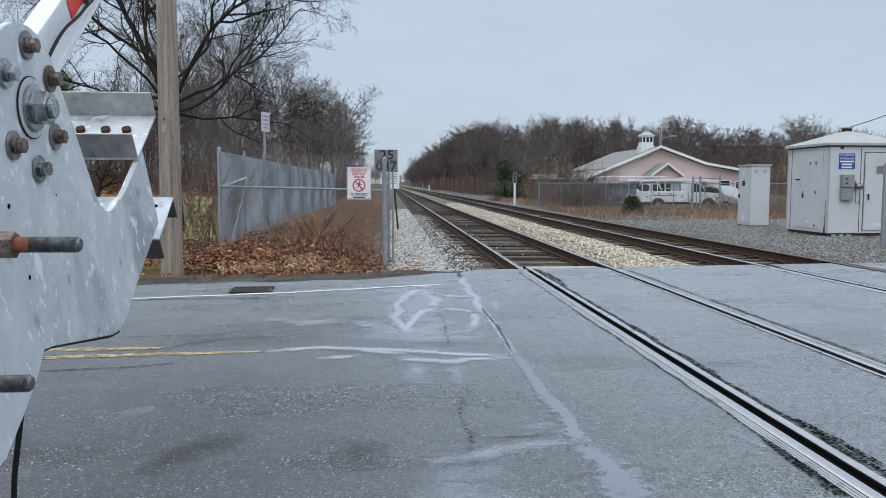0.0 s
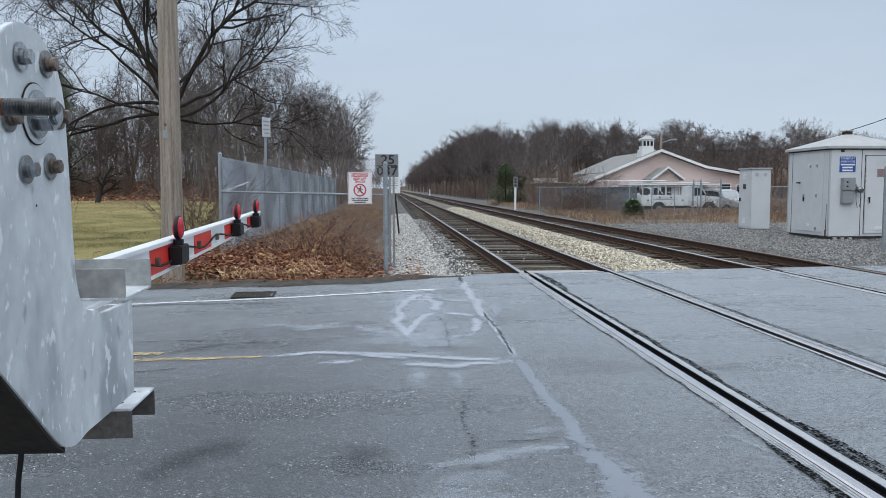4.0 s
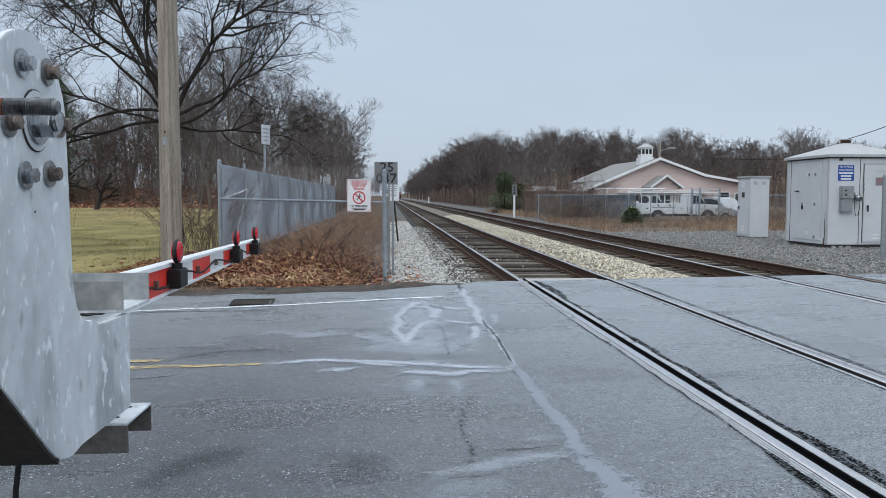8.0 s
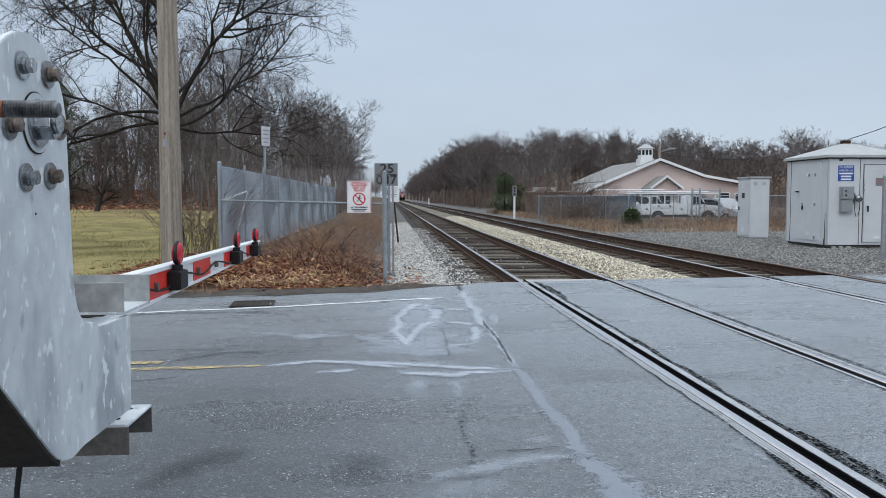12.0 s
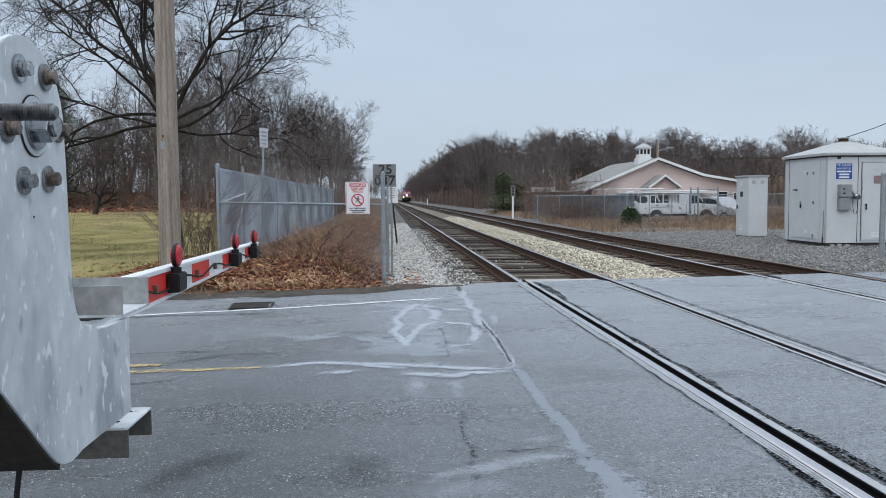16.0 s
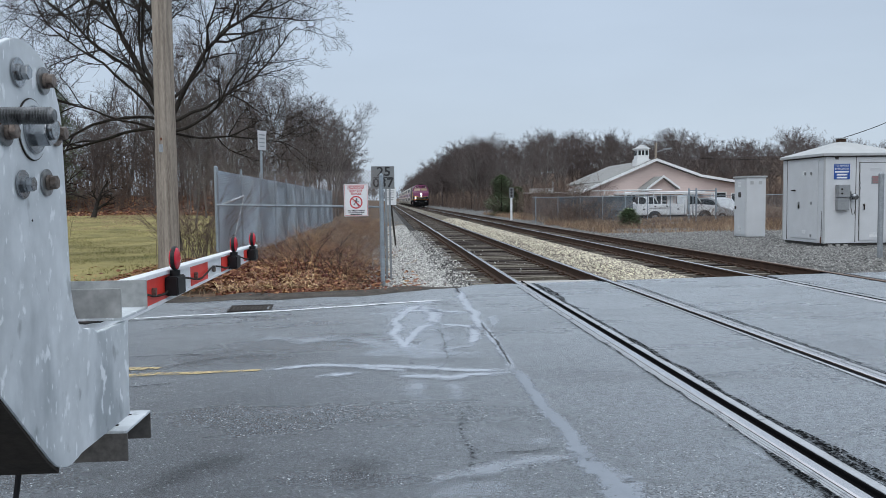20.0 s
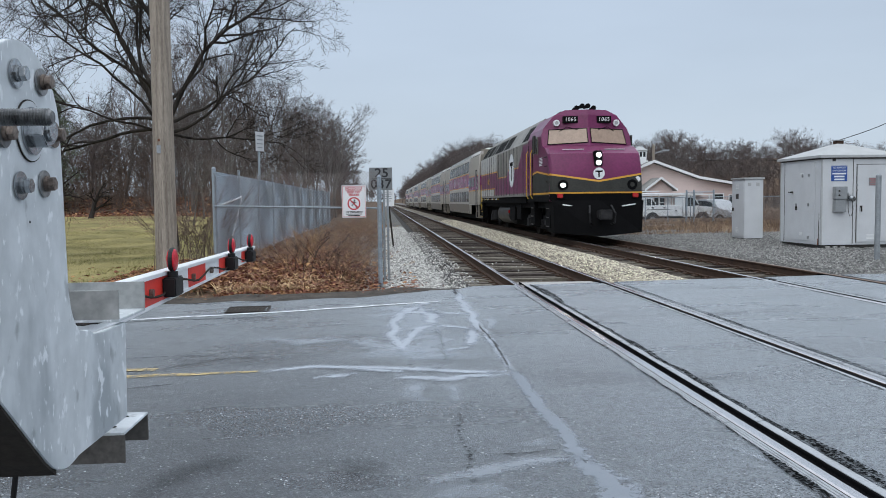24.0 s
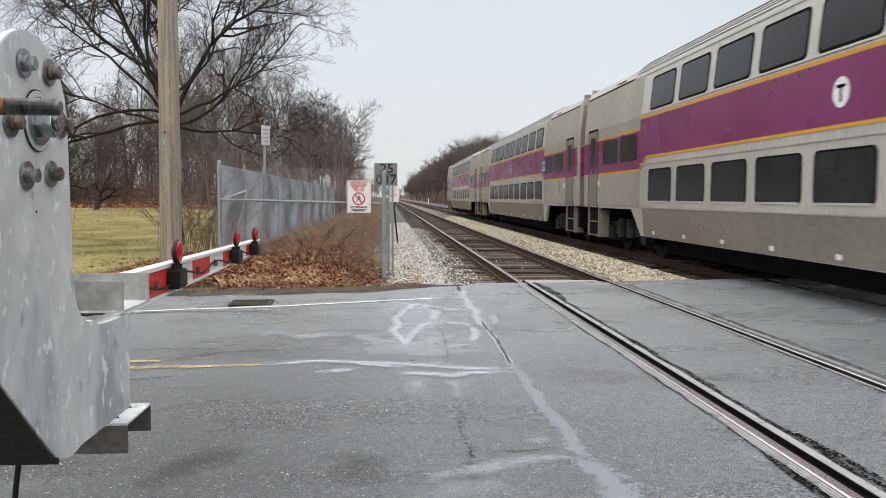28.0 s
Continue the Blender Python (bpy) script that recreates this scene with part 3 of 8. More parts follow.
# darker asphalt berm along the far edge
bb = Build()
xs = steps((-30, 1.15, 0.15))
prof = [(-0.30, 0.004), (-0.18, 0.025), (0.0, 0.05), (0.2, 0.045), (0.4, -0.02), (0.55, -0.14)]
n = len(prof)
bb.add([(x, road_far(x) + 0.1 + p[0] * (1 + 0.25 * noise.noise((x * 0.9, 2, 0))), road_z(x) - 0.03 * smoothstep(0.2, 1.1, x) + p[1] * (0.8 + 0.5 * noise.noise((x * 1.7, 7, 0))) * (1 - 0.7 * smoothstep(0.0, 1.1, x))) for x in xs for p in prof],
       [(i * n + j, (i + 1) * n + j, (i + 1) * n + j + 1, i * n + j + 1) for i in range(len(xs) - 1) for j in range(n - 1)])
solid("road_verge", bb, "verge_grit", "low berm of dark grit and broken asphalt along the road", "verge", smooth=60)


def smear(points, widths, build, seed=0, lift=0.005, m=0, step=0.06, ragged=0.35):
    """A ragged flat strip that follows the road."""
    pts = [Vector((p[0], p[1], 0)) for p in points]
    fine, wid = [], []
    for i in range(len(pts) - 1):
        k = max(2, int((pts[i + 1] - pts[i]).length / step))
        for j in range(k + (i == len(pts) - 2)):
            t = j / k
            fine.append(pts[i].lerp(pts[i + 1], t))
            wid.append(widths[i] * (1 - t) + widths[i + 1] * t)
    vs = []
    for i, p in enumerate(fine):
        d = (fine[min(i + 1, len(fine) - 1)] - fine[max(i - 1, 0)]).normalized()
        s = Vector((-d.y, d.x, 0))
        wob = noise.noise((p.x * 2.1, p.y * 2.1, seed)) * wid[i] * 0.25
        for k, sgn in enumerate((-1, 0, 1)):
            w = wid[i] * 0.5 * (1 + ragged * (noise.noise((p.x * 3 + k * 5, p.y * 3, seed + 3)) + 0.6 * noise.noise((p.x * 7 + k * 5, p.y * 7, seed + 3))))
            q = p + s * (sgn * w + wob)
            vs.append((q.x, q.y, road_z(q.x) + lift))
    build.add(vs, [(3 * i + k, 3 * i + k + 1, 3 * i + k + 4, 3 * i + k + 3) for i in range(len(fine) - 1) for k in (0, 1)], m)


def marking(name, points, widths, mats, label, category, seed, lift=0.006, ragged=0.35):
    b = Build()
    coat = mats in ("seal", "bloom", "dried_film", "crack", "ravel", "oil_stain")
    smear(points, [q * 1.5 for q in widths] if coat else widths, b, seed, lift, 0, 0.05, ragged)
    ob = solid(name, b, mats, label, category)
    if coat:
        n = len(ob.data.vertices) // 3
        a = ob.data.attributes.new("coat", "FLOAT", "POINT")
        for i in range(n):
            a.data[3 * i + 1].value = min(1.0, 0.35 + 0.16 * min(i, n - 1 - i))


marking("edge_line", [(-40, 9.95), (-3.1, 9.97), (-1.3, 10.03), (-0.36, 10.2), (0.70, 10.5)], [0.1, 0.1, 0.1, 0.1, 0.07], "white_paint", "worn white edge line on the asphalt", "road marking", 1, ragged=0.08)
marking("centre_line", [(-40, 6.95), (-2.6, 6.83), (-1.92, 6.74)], [0.12, 0.12, 0.09], "yellow_paint", "worn yellow centre line on the asphalt", "road marking", 2, ragged=0.15)
marking("centre_line", [(-40, 6.62), (-2.06, 6.52), (-1.63, 6.48), (-1.04, 6.45)], [0.12, 0.11, 0.10, 0.05], "yellow_paint", "worn yellow centre line on the asphalt", "road marking", 3, ragged=0.25)
marking("crack_seal", [(1.04, 11.8), (1.01, 10.7), (1.0, 9.4), (0.98, 8.45), (0.99, 7.76), (1.0, 7.1), (0.98, 6.15)], [0.08, 0.14, 0.13, 0.12, 0.07, 0.06, 0.06], "bloom", "pale sealed joint across the asphalt", "road patch", 4, ragged=0.3)
marking("crack_seal", [(0.98, 6.15), (0.99, 5.81), (1.0, 5.38), (0.99, 4.96), (1.0, 4.62), (1.01, 4.09), (1.0, 3.89), (1.01, 3.66), (1.02, 3.4), (1.05, 2.4)], [0.07, 0.11, 0.11, 0.10, 0.11, 0.12, 0.14, 0.18, 0.23, 0.3], "seal", "smooth grey sealed joint across the asphalt", "road patch", 5, ragged=0.08)
BLOOM = [  # pale lime bloom along healed cracks: path, widths
    ([(-0.37, 6.48), (-0.04, 6.35), (0.23, 6.25), (0.49, 6.17), (0.95, 6.09)], [0.07, 0.11, 0.13, 0.13, 0.11]),
    ([(0.04, 6.0), (0.3, 5.92), (0.47, 5.87), (0.6, 5.96), (0.95, 5.99)], [0.17, 0.11, 0.12, 0.11, 0.14]),
    ([(0.42, 10.06), (0.19, 9.42), (0.08, 8.6), (0.07, 7.97), (0.10, 7.49), (0.13, 7.11)], [0.22, 0.13, 0.09, 0.11, 0.09, 0.10]),
    ([(0.53, 8.56), (0.37, 8.3), (0.23, 7.92), (0.17, 7.42), (0.14, 7.08)], [0.14, 0.12, 0.10, 0.10, 0.08]),
    ([(0.33, 10.35), (0.55, 10.2)], [0.55, 0.50]),
    ([(0.44, 9.95), (0.52, 9.2), (0.51, 8.56)], [0.20, 0.19, 0.09]),
    ([(0.09, 9.58), (0.48, 9.49), (0.98, 9.31)], [0.14, 0.18, 0.14]),
    ([(0.50, 8.48), (0.78, 8.31), (0.97, 8.08)], [0.13, 0.10, 0.10]),
    ([(0.93, 8.4), (0.85, 7.67), (0.77, 7.22)], [0.10, 0.10, 0.09]),
    ([(0.79, 7.20), (0.66, 7.12), (0.55, 7.07)], [0.10, 0.08, 0.07]),
    ([(-1.0, 6.44), (-0.6, 6.52), (-0.23, 6.42), (0.13, 6.18)], [0.09, 0.11, 0.12, 0.11]),
    ([(-0.57, 6.11), (-0.39, 6.13), (-0.22, 6.2)], [0.10, 0.12, 0.06])]
for i, (pts, w) in enumerate(BLOOM):
    marking("crack_seal", pts, [q * 1.15 for q in w], "bloom", "pale lime bloom along a healed crack in the asphalt", "road patch", 6 + i, lift=0.0055, ragged=0.35)
marking("crack_seal", [(0.19, 3.72), (0.47, 3.81), (0.69, 3.93), (0.91, 3.99), (1.03, 3.94)], [0.10, 0.16, 0.14, 0.10, 0.09], "dried_film", "smooth grey sealed patch in the asphalt", "road patch", 19, ragged=0.25)
for i, (pts, w) in enumerate([
        ([(1.0, 8.61), (0.99, 8.0), (1.01, 7.41), (1.0, 6.91), (0.99, 6.48), (0.97, 6.15)], 0.024),
        ([(0.44, 4.09), (0.59, 4.08), (0.74, 4.08), (0.89, 4.12), (1.0, 4.15)], 0.024),
        ([(0.93, 4.05), (0.97, 4.02), (0.98, 3.94)], 0.024),
        ([(1.03, 4.17), (1.05, 4.10)], 0.02),
        ([(0.47, 3.63), (0.55, 3.64)], 0.012),
        ([(-0.04, 3.62), (0.10, 3.61)], 0.012),
        ([(0.31, 6.1), (0.45, 6.3), (0.5, 6.27)], 0.03),
        ([(0.55, 6.14), (0.8, 6.1)], 0.022),
        ([(0.95, 6.05), (0.99, 6.04)], 0.03),
        ([(1.02, 12.1), (1.03, 11.6), (1.03, 11.1)], 0.06),
        ([(-1.95, 6.61), (-1.75, 6.9), (-1.44, 7.06), (-0.85, 7.08)], 0.030),
        ([(-3.0, 6.0), (-1.94, 6.06), (-1.68, 6.11), (-1.44, 6.18)], 0.030),
        ([(-3.4, 9.74), (-2.87, 9.78), (-1.98, 9.7), (-1.35, 9.59)], 0.045),
        ([(-3.2, 7.35), (-1.9, 7.3), (-1.3, 7.2)], 0.020)]):
    marking("crack", pts, [w * 1.0] + [w * 2.2] * (len(pts) - 2) + [w * 1.0], "crack", "open dark crack in the asphalt", "road crack", 30 + i, lift=0.008, ragged=0.8)
# ravelled strips, where the top stones have come out
for i, (pts, w) in enumerate([
        ([(0.47, 8.35), (0.53, 7.76), (0.50, 7.02), (0.49, 6.36)], (0.18, 0.12, 0.11, 0.10)),
        ([(0.38, 8.05), (0.51, 8.22), (0.62, 8.0)], (0.10, 0.22, 0.10)),
        ([(0.45, 5.11), (0.43, 4.67), (0.42, 4.34), (0.41, 4.04), (0.38, 3.67)], (0.12, 0.16, 0.14, 0.15, 0.11))]):
    marking("ravelled_asphalt", pts, w, "ravel", "rough dark ravelled strip in the asphalt", "road wear", 60 + i, lift=0.007, ragged=0.6)

for i, (pts, w) in enumerate([
        ([(0.1, 10.2), (0.35, 8.8), (0.4, 6.6)], (0.7, 0.8, 0.8)), ([(1.17, 9.07), (1.11, 8.14)], (0.14, 0.10)), ([(0.13, 6.92), (0.32, 6.85), (0.55, 6.68)], (0.30, 0.50, 0.5)), ([(0.23, 6.42), (0.43, 6.3)], (0.3, 0.4)),
        ([(0.23, 5.85), (0.2, 5.25)], (0.2, 0.12)), ([(0.46, 5.76), (0.46, 5.2)], (0.18, 0.08)), ([(-0.39, 7.81), (0.05, 7.26), (0.4, 6.89)], (0.2, 0.45, 0.5)), ([(0.72, 4.21), (0.81, 4.27), (0.92, 4.29)], (0.07, 0.13, 0.15)),
        ([(0.19, 3.69), (0.36, 3.54), (0.55, 3.58)], (0.16, 0.30, 0.2)), ([(0.33, 3.5), (0.24, 3.2), (0.1, 2.8)], (0.34, 0.45, 0.5)), ([(-1.6, 4.85), (-1.45, 4.75)], (0.25, 0.2)), ([(-1.3, 8.0), (-0.4, 7.7)], (0.15, 0.35)),
        ([(2.35, 12.25), (3.35, 12.25)], (0.2, 0.26)),
        ([(1.86, 6.68), (1.90, 6.50)], (0.06, 0.05)), ([(1.85, 4.05), (1.93, 3.75)], (0.05, 0.05))]):
    marking("dried_film", pts, w, "dried_film", "pale dried film on the asphalt", "road stain", 70 + i, lift=0.0045, ragged=0.5)

marking("oil_stain", [(-0.27, 4.16), (-0.14, 3.84), (-0.08, 3.64)], (0.22, 0.34, 0.2), "oil_stain", "dark oily stain on the asphalt", "road stain", 90, lift=0.0048, ragged=0.5)
marking("oil_stain", [(-1.25, 3.75), (-0.98, 4.0), (-0.70, 4.2)], (0.2, 0.3, 0.2), "oil_stain", "dark oily stain on the asphalt", "road stain", 91, lift=0.0048, ragged=0.5)

# a catch basin lies at the edge
basin = thing("storm_drain", "rusty cast-iron storm drain grate set in the road edge", "storm drain", (-1.78, 10.42, road_z(-1.8) + 0.004), rz=4)
b = Build().box(-0.30, 0.30, -0.32, -0.27, -0.05, 0.012).box(-0.30, 0.30, 0.27, 0.32, -0.05, 0.012).box(-0.34, -0.30, -0.32, 0.32, -0.05, 0.012).box(0.30, 0.34, -0.32, 0.32, -0.05, 0.012)
basin.scale = (0.80, 0.85, 1)
part("frame", b, "dark_steel", basin, bevel=0.004)
# thin dark sheet stands in for the open pit
part("pit", Build().box(-0.30, 0.30, -0.27, 0.27, 0.0015, 0.003), "verge_grit", basin, "dark gritty sheet in place of the opening under the grate")
bar = part("bar", Build().box(-0.016, 0.016, -0.27, 0.27, 0.004, 0.013), "dark_steel", basin)
bar.location = (-0.25, 0, 0)
for i in range(1, 9):
    same_part(bar, basin, (-0.25 + i * 0.0625, 0, 0), "bar")

# ---- tracks ----
RAIL_PROFILE = [(-0.070, -0.172), (0.070, -0.172), (0.070, -0.160), (0.012, -0.142), (0.009, -0.045), (0.036, -0.032), (0.037, -0.006), (0.026, 0.0), (-0.026, 0.0), (-0.037, -0.006), (-0.036, -0.032), (-0.009, -0.045), (-0.012, -0.142), (-0.070, -0.160)]
RAIL_THINGS = []
for k, x in enumerate(RAILS):
    r = thing("rail", "rusty steel rail with a worn bright running surface" if k < 3 else "rusty brown steel rail spiked to timber ties", "rail", (x, 0, 0), group="rails")
    b = Build()
    ys = [-4.5, 12.4, 60, 200, 600, 1400]
    n = len(RAIL_PROFILE)
    b.add([(p[0], y, p[1]) for y in ys for p in RAIL_PROFILE], [(i * n + j, i * n + (j + 1) % n, (i + 1) * n + (j + 1) % n, (i + 1) * n + j) for i in range(len(ys) - 1) for j in range(n)])
    for i in range(len(b.f)):
        b.m[i] = 1 if i % n in (6, 7, 8) else 0
    part("rail_body", b, ("rail_rust", "rail_top" if k < 3 else "rail_top_dull"), r)
    RAIL_THINGS.append(r)

# rubber seals beside each rail through the road, in lengths
for k, (x, r) in enumerate(zip(RAILS, RAIL_THINGS)):
    inner = 1 if k % 2 == 0 else -1
    far = 12.45 if k < 3 else 12.95
    cuts2 = [-4.5, 1.8, 4.55, 7.3, 10.1, far]
    ribs = [(0.046, -0.08), (0.046, -0.004)]
    for i in range(3):
        u = 0.050 + i * 0.020
        ribs += [(u - 0.002, -0.020), (u, -0.003 - 0.001 * i), (u + 0.014, -0.003 - 0.001 * i), (u + 0.016, -0.020)]
    ribs += [(0.112, -0.020), (0.112, -0.08)]
    for a, c in zip(cuts2, cuts2[1:]):
        part("rail_seal", Build().prism([(-inner * u, z) for u, z in ribs], a + 0.006, c - 0.006, "y"), "rubber" if k < 3 else "tar", r, "ribbed worn grey rubber rail seal" if k < 3 else "dark worn rail seal")
        x0, x1 = inner * 0.112, inner * 0.162
        part("gauge_strip", Build().prism([(x0, -0.08), (x1, -0.08), (x1, 0.0), (x0, -0.004)], a + 0.006, c - 0.006, "y"), "rubber" if k < 3 else "tar", r, "grey strip along the flange gap")
    # black floor and wall put in for the shade of the flange gap
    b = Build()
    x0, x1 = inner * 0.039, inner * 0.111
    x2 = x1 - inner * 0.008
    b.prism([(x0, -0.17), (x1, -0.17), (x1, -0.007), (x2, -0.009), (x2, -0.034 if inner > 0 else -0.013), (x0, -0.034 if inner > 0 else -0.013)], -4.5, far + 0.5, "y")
    part("flangeway", b, "flangeway", r, "black filler standing for the shade in the flange gap")
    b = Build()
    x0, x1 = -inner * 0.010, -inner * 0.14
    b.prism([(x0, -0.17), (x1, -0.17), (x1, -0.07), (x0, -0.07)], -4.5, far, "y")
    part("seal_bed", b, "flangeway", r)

# broken black edges of the paving along the seals
b = Build()
rng = random.Random(5)
for x, w in ((1.975, 0.030), (2.285, 0.065), (3.42, 0.022), (3.735, 0.035), (6.09, 0.03), (6.41, 0.03), (7.54, 0.03)):
    pts = [(x + rng.uniform(-0.012, 0.012), -3 + i * 0.25) for i in range(61)]
    smear(pts, [max(0.012, w * (0.45 + 0.9 * abs(noise.noise((p[1] * 0.8, x, 1))))) for p in pts], b, int(x * 10), 0.0055, 0, 0.05, 0.7)
smear([(2.29, 12.4), (2.34, 11.7), (2.36, 11.0), (2.32, 10.2)], [0.05, 0.10, 0.08, 0.02], b, 77, 0.0058, 0, 0.05, 0.7)
smear([(2.32, 4.3), (2.34, 3.9), (2.34, 3.5)], [0.03, 0.07, 0.03], b, 78, 0.0058, 0, 0.05, 0.9)
smear([(1.96, 3.95), (1.95, 3.6), (1.95, 3.2)], [0.02, 0.06, 0.05], b, 79, 0.0058, 0, 0.05, 0.9)
solid("paving_edge", b, "tar_edge", "crumbled black edges of asphalt beside the rails", "road edge")

# ballast beds, coloured darker for the shade between the loose stones
def bed(name, xs, mats, label, y0, y1):
    b = Build()
    ys = steps((y0, 60, 0.7), (60, 200, 8), (200, 1400, 150))
    xl = [xs[0][0] + (xs[-1][0] - xs[0][0]) * i / 24 for i in range(25)]

    def z_at(x):
        for (xa, za), (xb, zb) in zip(xs, xs[1:]):
            if x <= xb:
                return za + (zb - za) * (x - xa) / (xb - xa)
        return xs[-1][1]
    lattice(xl, ys, lambda x, y: z_at(x) + 0.02 * noise.noise((x * 4, y * 4, 2)), b)
    return solid(name, b, mats, label, "ballast", smooth=60), z_at


bed_left, z_left = bed("ballast_bed", [(-0.3, -0.32), (0.25, -0.20), (0.85, -0.17), (1.15, -0.215)], "gravel_bed_pale", "stone bed under pale ballast, darkened for the shade between stones", 12.2, 1400)
bed_under, z_under = bed("ballast_bed", [(1.1, -0.215), (1.45, -0.245), (4.0, -0.245), (4.2, -0.195)], "gravel_bed_dark", "dark stone between the ties", 12.3, 1400)
bed_mid, z_mid = bed("ballast_bed", [(4.2, -0.19), (4.6, -0.08), (5.25, -0.09), (5.6, -0.24), (6.2, -0.30)], "gravel_bed_tan", "tan crushed stone between the two tracks", 12.5, 1400)
bed_right, z_right = bed("ballast_bed", [(6.2, -0.30), (8.1, -0.30), (8.45, -0.21), (9.0, -0.12), (13.0, -0.09), (17.0, -0.10), (17.5, -0.3)], "gravel_bed_grey", "grey crushed stone beside the far track", 12.6, 46)
bed_far, z_far = bed("ballast_bed", [(6.2, -0.30), (8.1, -0.30), (8.45, -0.215), (9.0, -0.13), (10.5, -0.35)], "gravel_bed_grey", "grey crushed stone beside the far track", 40, 1400)


bed_ties, z_ties = bed("ballast_bed", [(5.5, -0.27), (5.75, -0.248), (8.3, -0.248), (8.42, -0.26)], "gravel_bed_dark", "dark stone between the ties", 12.6, 1400)


def stones(name, count, x0, x1, y0, y1, z_at, mats, label, size, seed, bias=1.7):
    """Loose stones, denser and larger in number towards the road."""
    r = np.random.RandomState(seed)
    u = r.rand(count)
    y = y0 + (y1 - y0) * u ** bias
    x = x0 + (x1 - x0) * r.rand(count)
    s = size * (0.55 + 0.9 * r.rand(count))
    z = np.array([z_at(a) for a in x]) + s * 0.25
    base = np.array([(1, 0, 0), (-1, 0, 0), (0, 1, 0), (0, -1, 0), (0, 0, 1), (0, 0, -1)], float)
    tri = np.array([(0, 2, 4), (2, 1, 4), (1, 3, 4), (3, 0, 4), (2, 0, 5), (1, 2, 5), (3, 1, 5), (0, 3, 5)])
    v = base[None] * (0.6 + 0.7 * r.rand(count, 6, 1)) + 0.35 * (r.rand(count, 6, 3) - 0.5)
    ang = r.rand(count) * 6.28
    c, q = np.cos(ang)[:, None], np.sin(ang)[:, None]
    tilt = (r.rand(count) - 0.5)[:, None] * 1.6
    vx, vy, vz = v[..., 0], v[..., 1], v[..., 2] * 0.75
    vy, vz = vy * np.cos(tilt) - vz * np.sin(tilt), vy * np.sin(tilt) + vz * np.cos(tilt)
    vx, vy = vx * c - vy * q, vx * q + vy * c
    pts = np.stack([vx, vy, vz], -1) * s[:, None, None] + np.stack([x, y, z], -1)[:, None]
    fast_mesh(name, pts.reshape(-1, 3), (tri[None] + 6 * np.arange(count)[:, None, None]).reshape(-1, 3), mats, label, "ballast")


def fast_mesh(name, pts, tris, mats, label, category, kind="stuff", parent=None):
    me = bpy.data.meshes.new(name)
    pts, tris = np.asarray(pts, np.float32), np.asarray(tris, np.int32)
    k = tris.shape[1]
    me.vertices.add(len(pts))
    me.vertices.foreach_set("co", pts.ravel())
    me.loops.add(tris.size)
    me.loops.foreach_set("vertex_index", tris.ravel())
    me.polygons.add(len(tris))
    me.polygons.foreach_set("loop_start", np.arange(0, tris.size, k, dtype=np.int32))
    me.materials.append(MATS[mats])
    me.update(calc_edges=True)
    ob = new(name, me)
    if parent:
        ob.parent = parent
        return tagged(ob, label)
    return tagged(ob, label, category, "", kind)


stones("loose_ballast", 3800, -0.45, 0.35, 12.3, 30, lambda x: z_left(max(x, -0.28)), "stone_grey", "dark grey stones and grit beside the fence post", 0.020, 14)
stones("loose_ballast", 24000, 0.0, 1.12, 12.25, 48, lambda x: z_left(x), "stone_pale", "pale grey loose crushed stones beside the track", 0.027, 1)
stones("loose_ballast", 4200, 0.85, 1.75, 12.3, 40, lambda x: max(z_under(x), z_left(x)) + 0.004, "stone_pale", "pale stones strewn along the tie ends", 0.026, 12)
stones("loose_ballast", 4200, 0.0, 1.1, 12.3, 34, lambda x: z_left(x) + 0.004, "stone_grey", "darker grey stones among the pale ballast", 0.024, 15)
stones("loose_ballast", 3600, 0.95, 1.75, 12.3, 40, lambda x: max(z_under(x), z_left(x)), "stone_dark", "dark stones along the tie ends", 0.027, 13)
stones("loose_ballast", 6500, 1.4, 4.2, 12.7, 40, lambda x: z_under(x) - 0.004, "stone_dark", "dark grey loose stones between the ties", 0.024, 2)
stones("loose_ballast", 25000, 4.15, 5.62, 12.75, 60, lambda x: z_mid(x), "stone_tan", "tan loose crushed stones between the tracks", 0.028, 3)
stones("loose_ballast", 33000, 8.4, 16.5, 12.9, 34, lambda x: z_right(x), "stone_yard", "grey loose crushed stones beside the far track", 0.022, 4, 1.2)
stones("loose_ballast", 2500, 5.8, 8.4, 13.0, 40, lambda x: z_ties(x), "stone_dark", "dark grey loose stones between the ties", 0.024, 6)

stones("loose_ballast", 70, 2.2, 3.5, 12.9, 34, lambda x: z_under(x) + 0.045, "stone_pale", "pale stones scattered on the ties", 0.022, 9)

